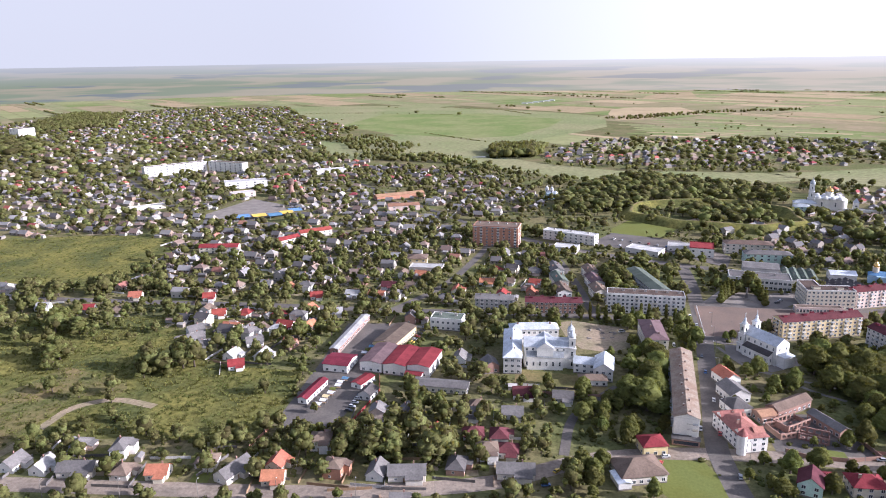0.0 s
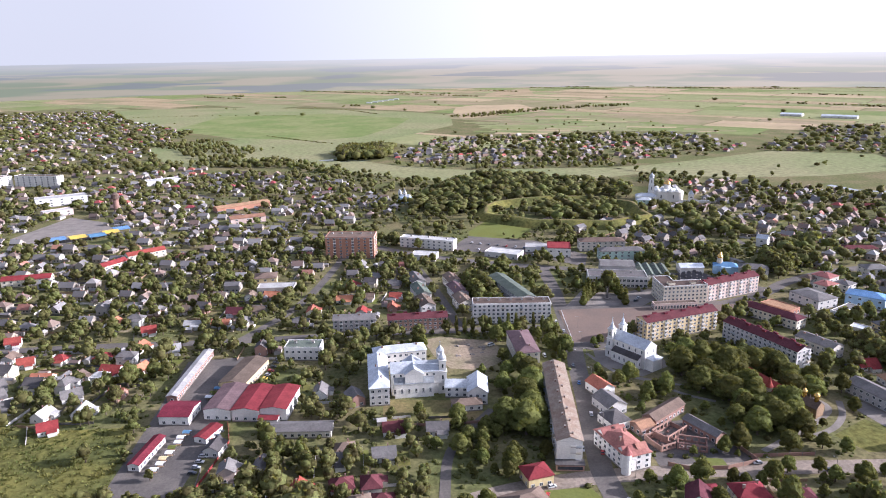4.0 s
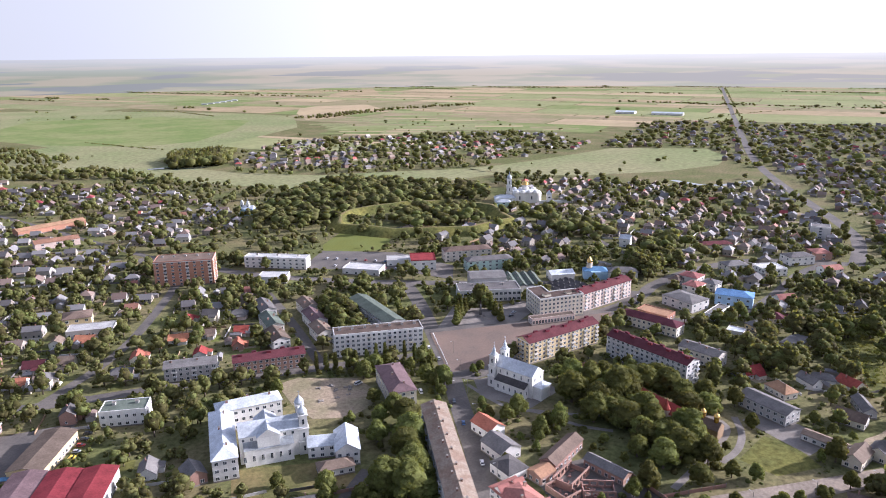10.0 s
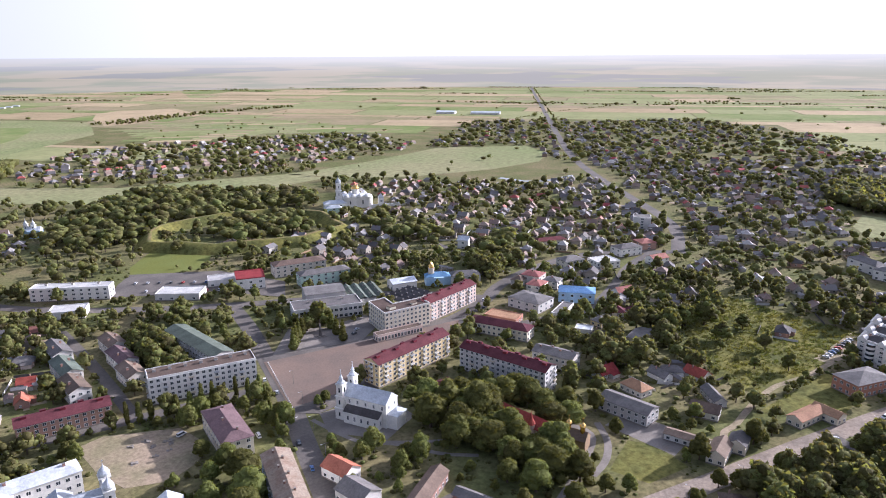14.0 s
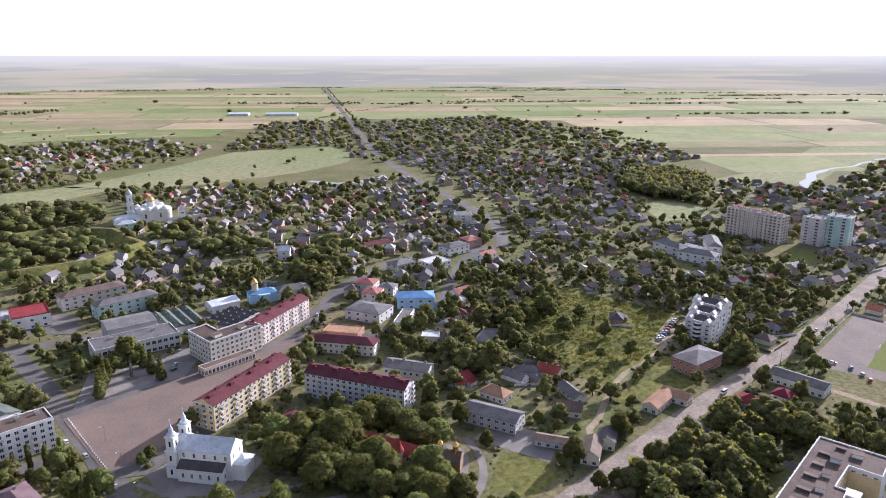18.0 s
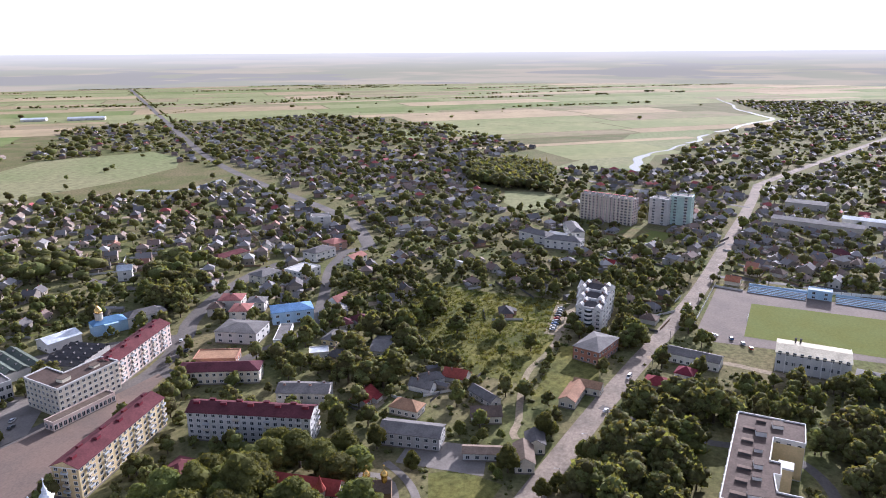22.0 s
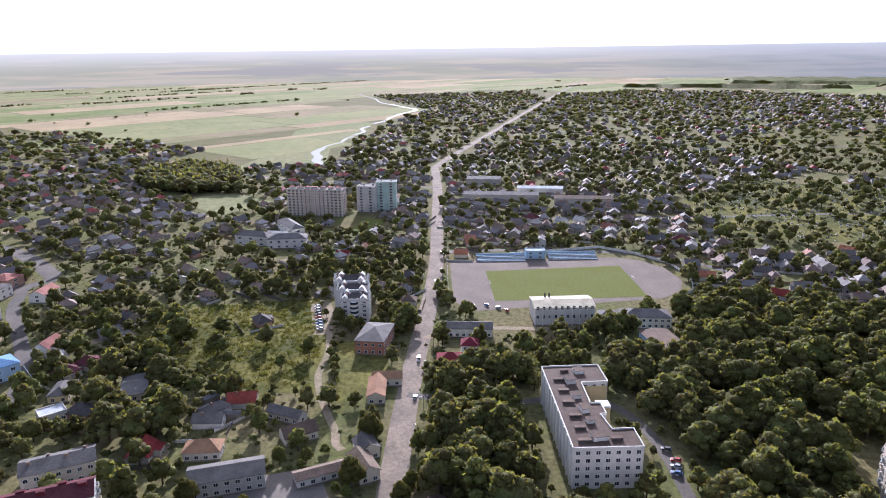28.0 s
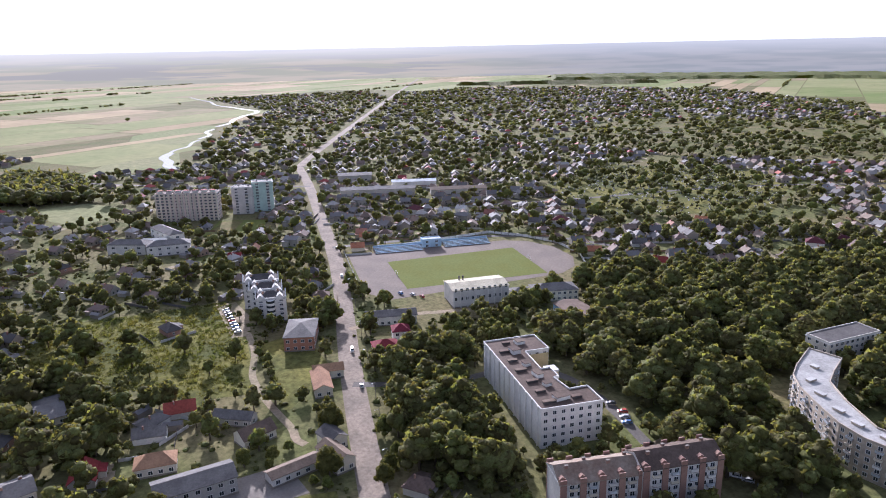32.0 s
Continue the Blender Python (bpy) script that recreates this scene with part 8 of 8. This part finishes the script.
CLOTHS = (("frame_white", "white"), ("roof_blue", "blue"), ("roof_crimson", "crimson"), ("lawn", "green"), ("wall_yellow", "yellow"))
for i in range(8):
    stall(-70.5 + i * 1.45 + (i % 2) * 0.8, 352 + i * 4.6, -18, *CLOTHS[(0, 0, 4, 0, 3, 0, 0, 1)[i]])
for i in range(9):
    car(-53 + i * 1.2, 347 + i * 4.6, -18, PAINTS[(i * 3 + 2) % 8])
for i in range(8):
    stall(-52 + i * 2.0, 422 + i * 5.0, -20, *CLOTHS[(i * 3) % 5])

# ---- street furniture ----
first_lamp = []
def lamp(x, y, rot):
    if first_lamp:
        return copy_thing(first_lamp[0], pose(x, y, 0, 0, 0, rot))
    b = root("street_lamp", "grey concrete street lamp post", "street lamp", x, y, rot, group="street lamps")
    put("post", Shape().ring(0, 0, [(0.16, -0.2), (0.09, 8.6)], 8).done("post", "concrete"), b)
    put("arm", Shape().box(0.9, 0, 8.45, 1.9, 0.09, 0.09).done("arm", "steel"), b)
    put("lamp_head", Shape().box(1.9, 0, 8.36, 0.7, 0.28, 0.16).done("lamp_head", "frame_white"), b)
    first_lamp.append(b)


for (ax, ay), (bx, by), n, rot in (((145, 295), (322, 255), 7, 100), ((345, 249), (640, 184), 9, 100), ((-180, 272), (30, 268), 7, 90), ((150, 340), (192, 470), 6, 180)):
    for i in range(n):
        lamp(ax + (bx - ax) * i / (n - 1), ay + (by - ay) * i / (n - 1), rot)
for i in range(9):
    tagged(put("crossing_stripe", Shape().box(0, 0, 0, 0.5, 3.2, 0.012).done("crossing_stripe", "white_line"), None, pose(166 + i * 1.0, 437.6 - i * 0.28, 0.255, 0, 0, 75)), "white painted crossing stripe on the street", "road marking", "zebra crossing", "structure")
bol = None
for i in range(26):
    m = pose(193.2 - 15.0 * i / 25, 504 - 58.5 * i / 25, 0.2, 0, 0, 75)
    if bol is None:
        bol = root("bollard", "short white bollard with dark foot at the square", "bollard", 0, 0, group="square bollards")
        put("foot", Shape().box(0, 0, 0, 0.7, 0.7, 0.25).done("foot", "roof_dark"), bol)
        put("pillar", Shape().ring(0, 0, [(0.28, 0.25), (0.22, 1.0), (0.05, 1.15)], 8).done("pillar", "frame_white"), bol)
        bol.matrix_basis = m
    else:
        copy_thing(bol, m)
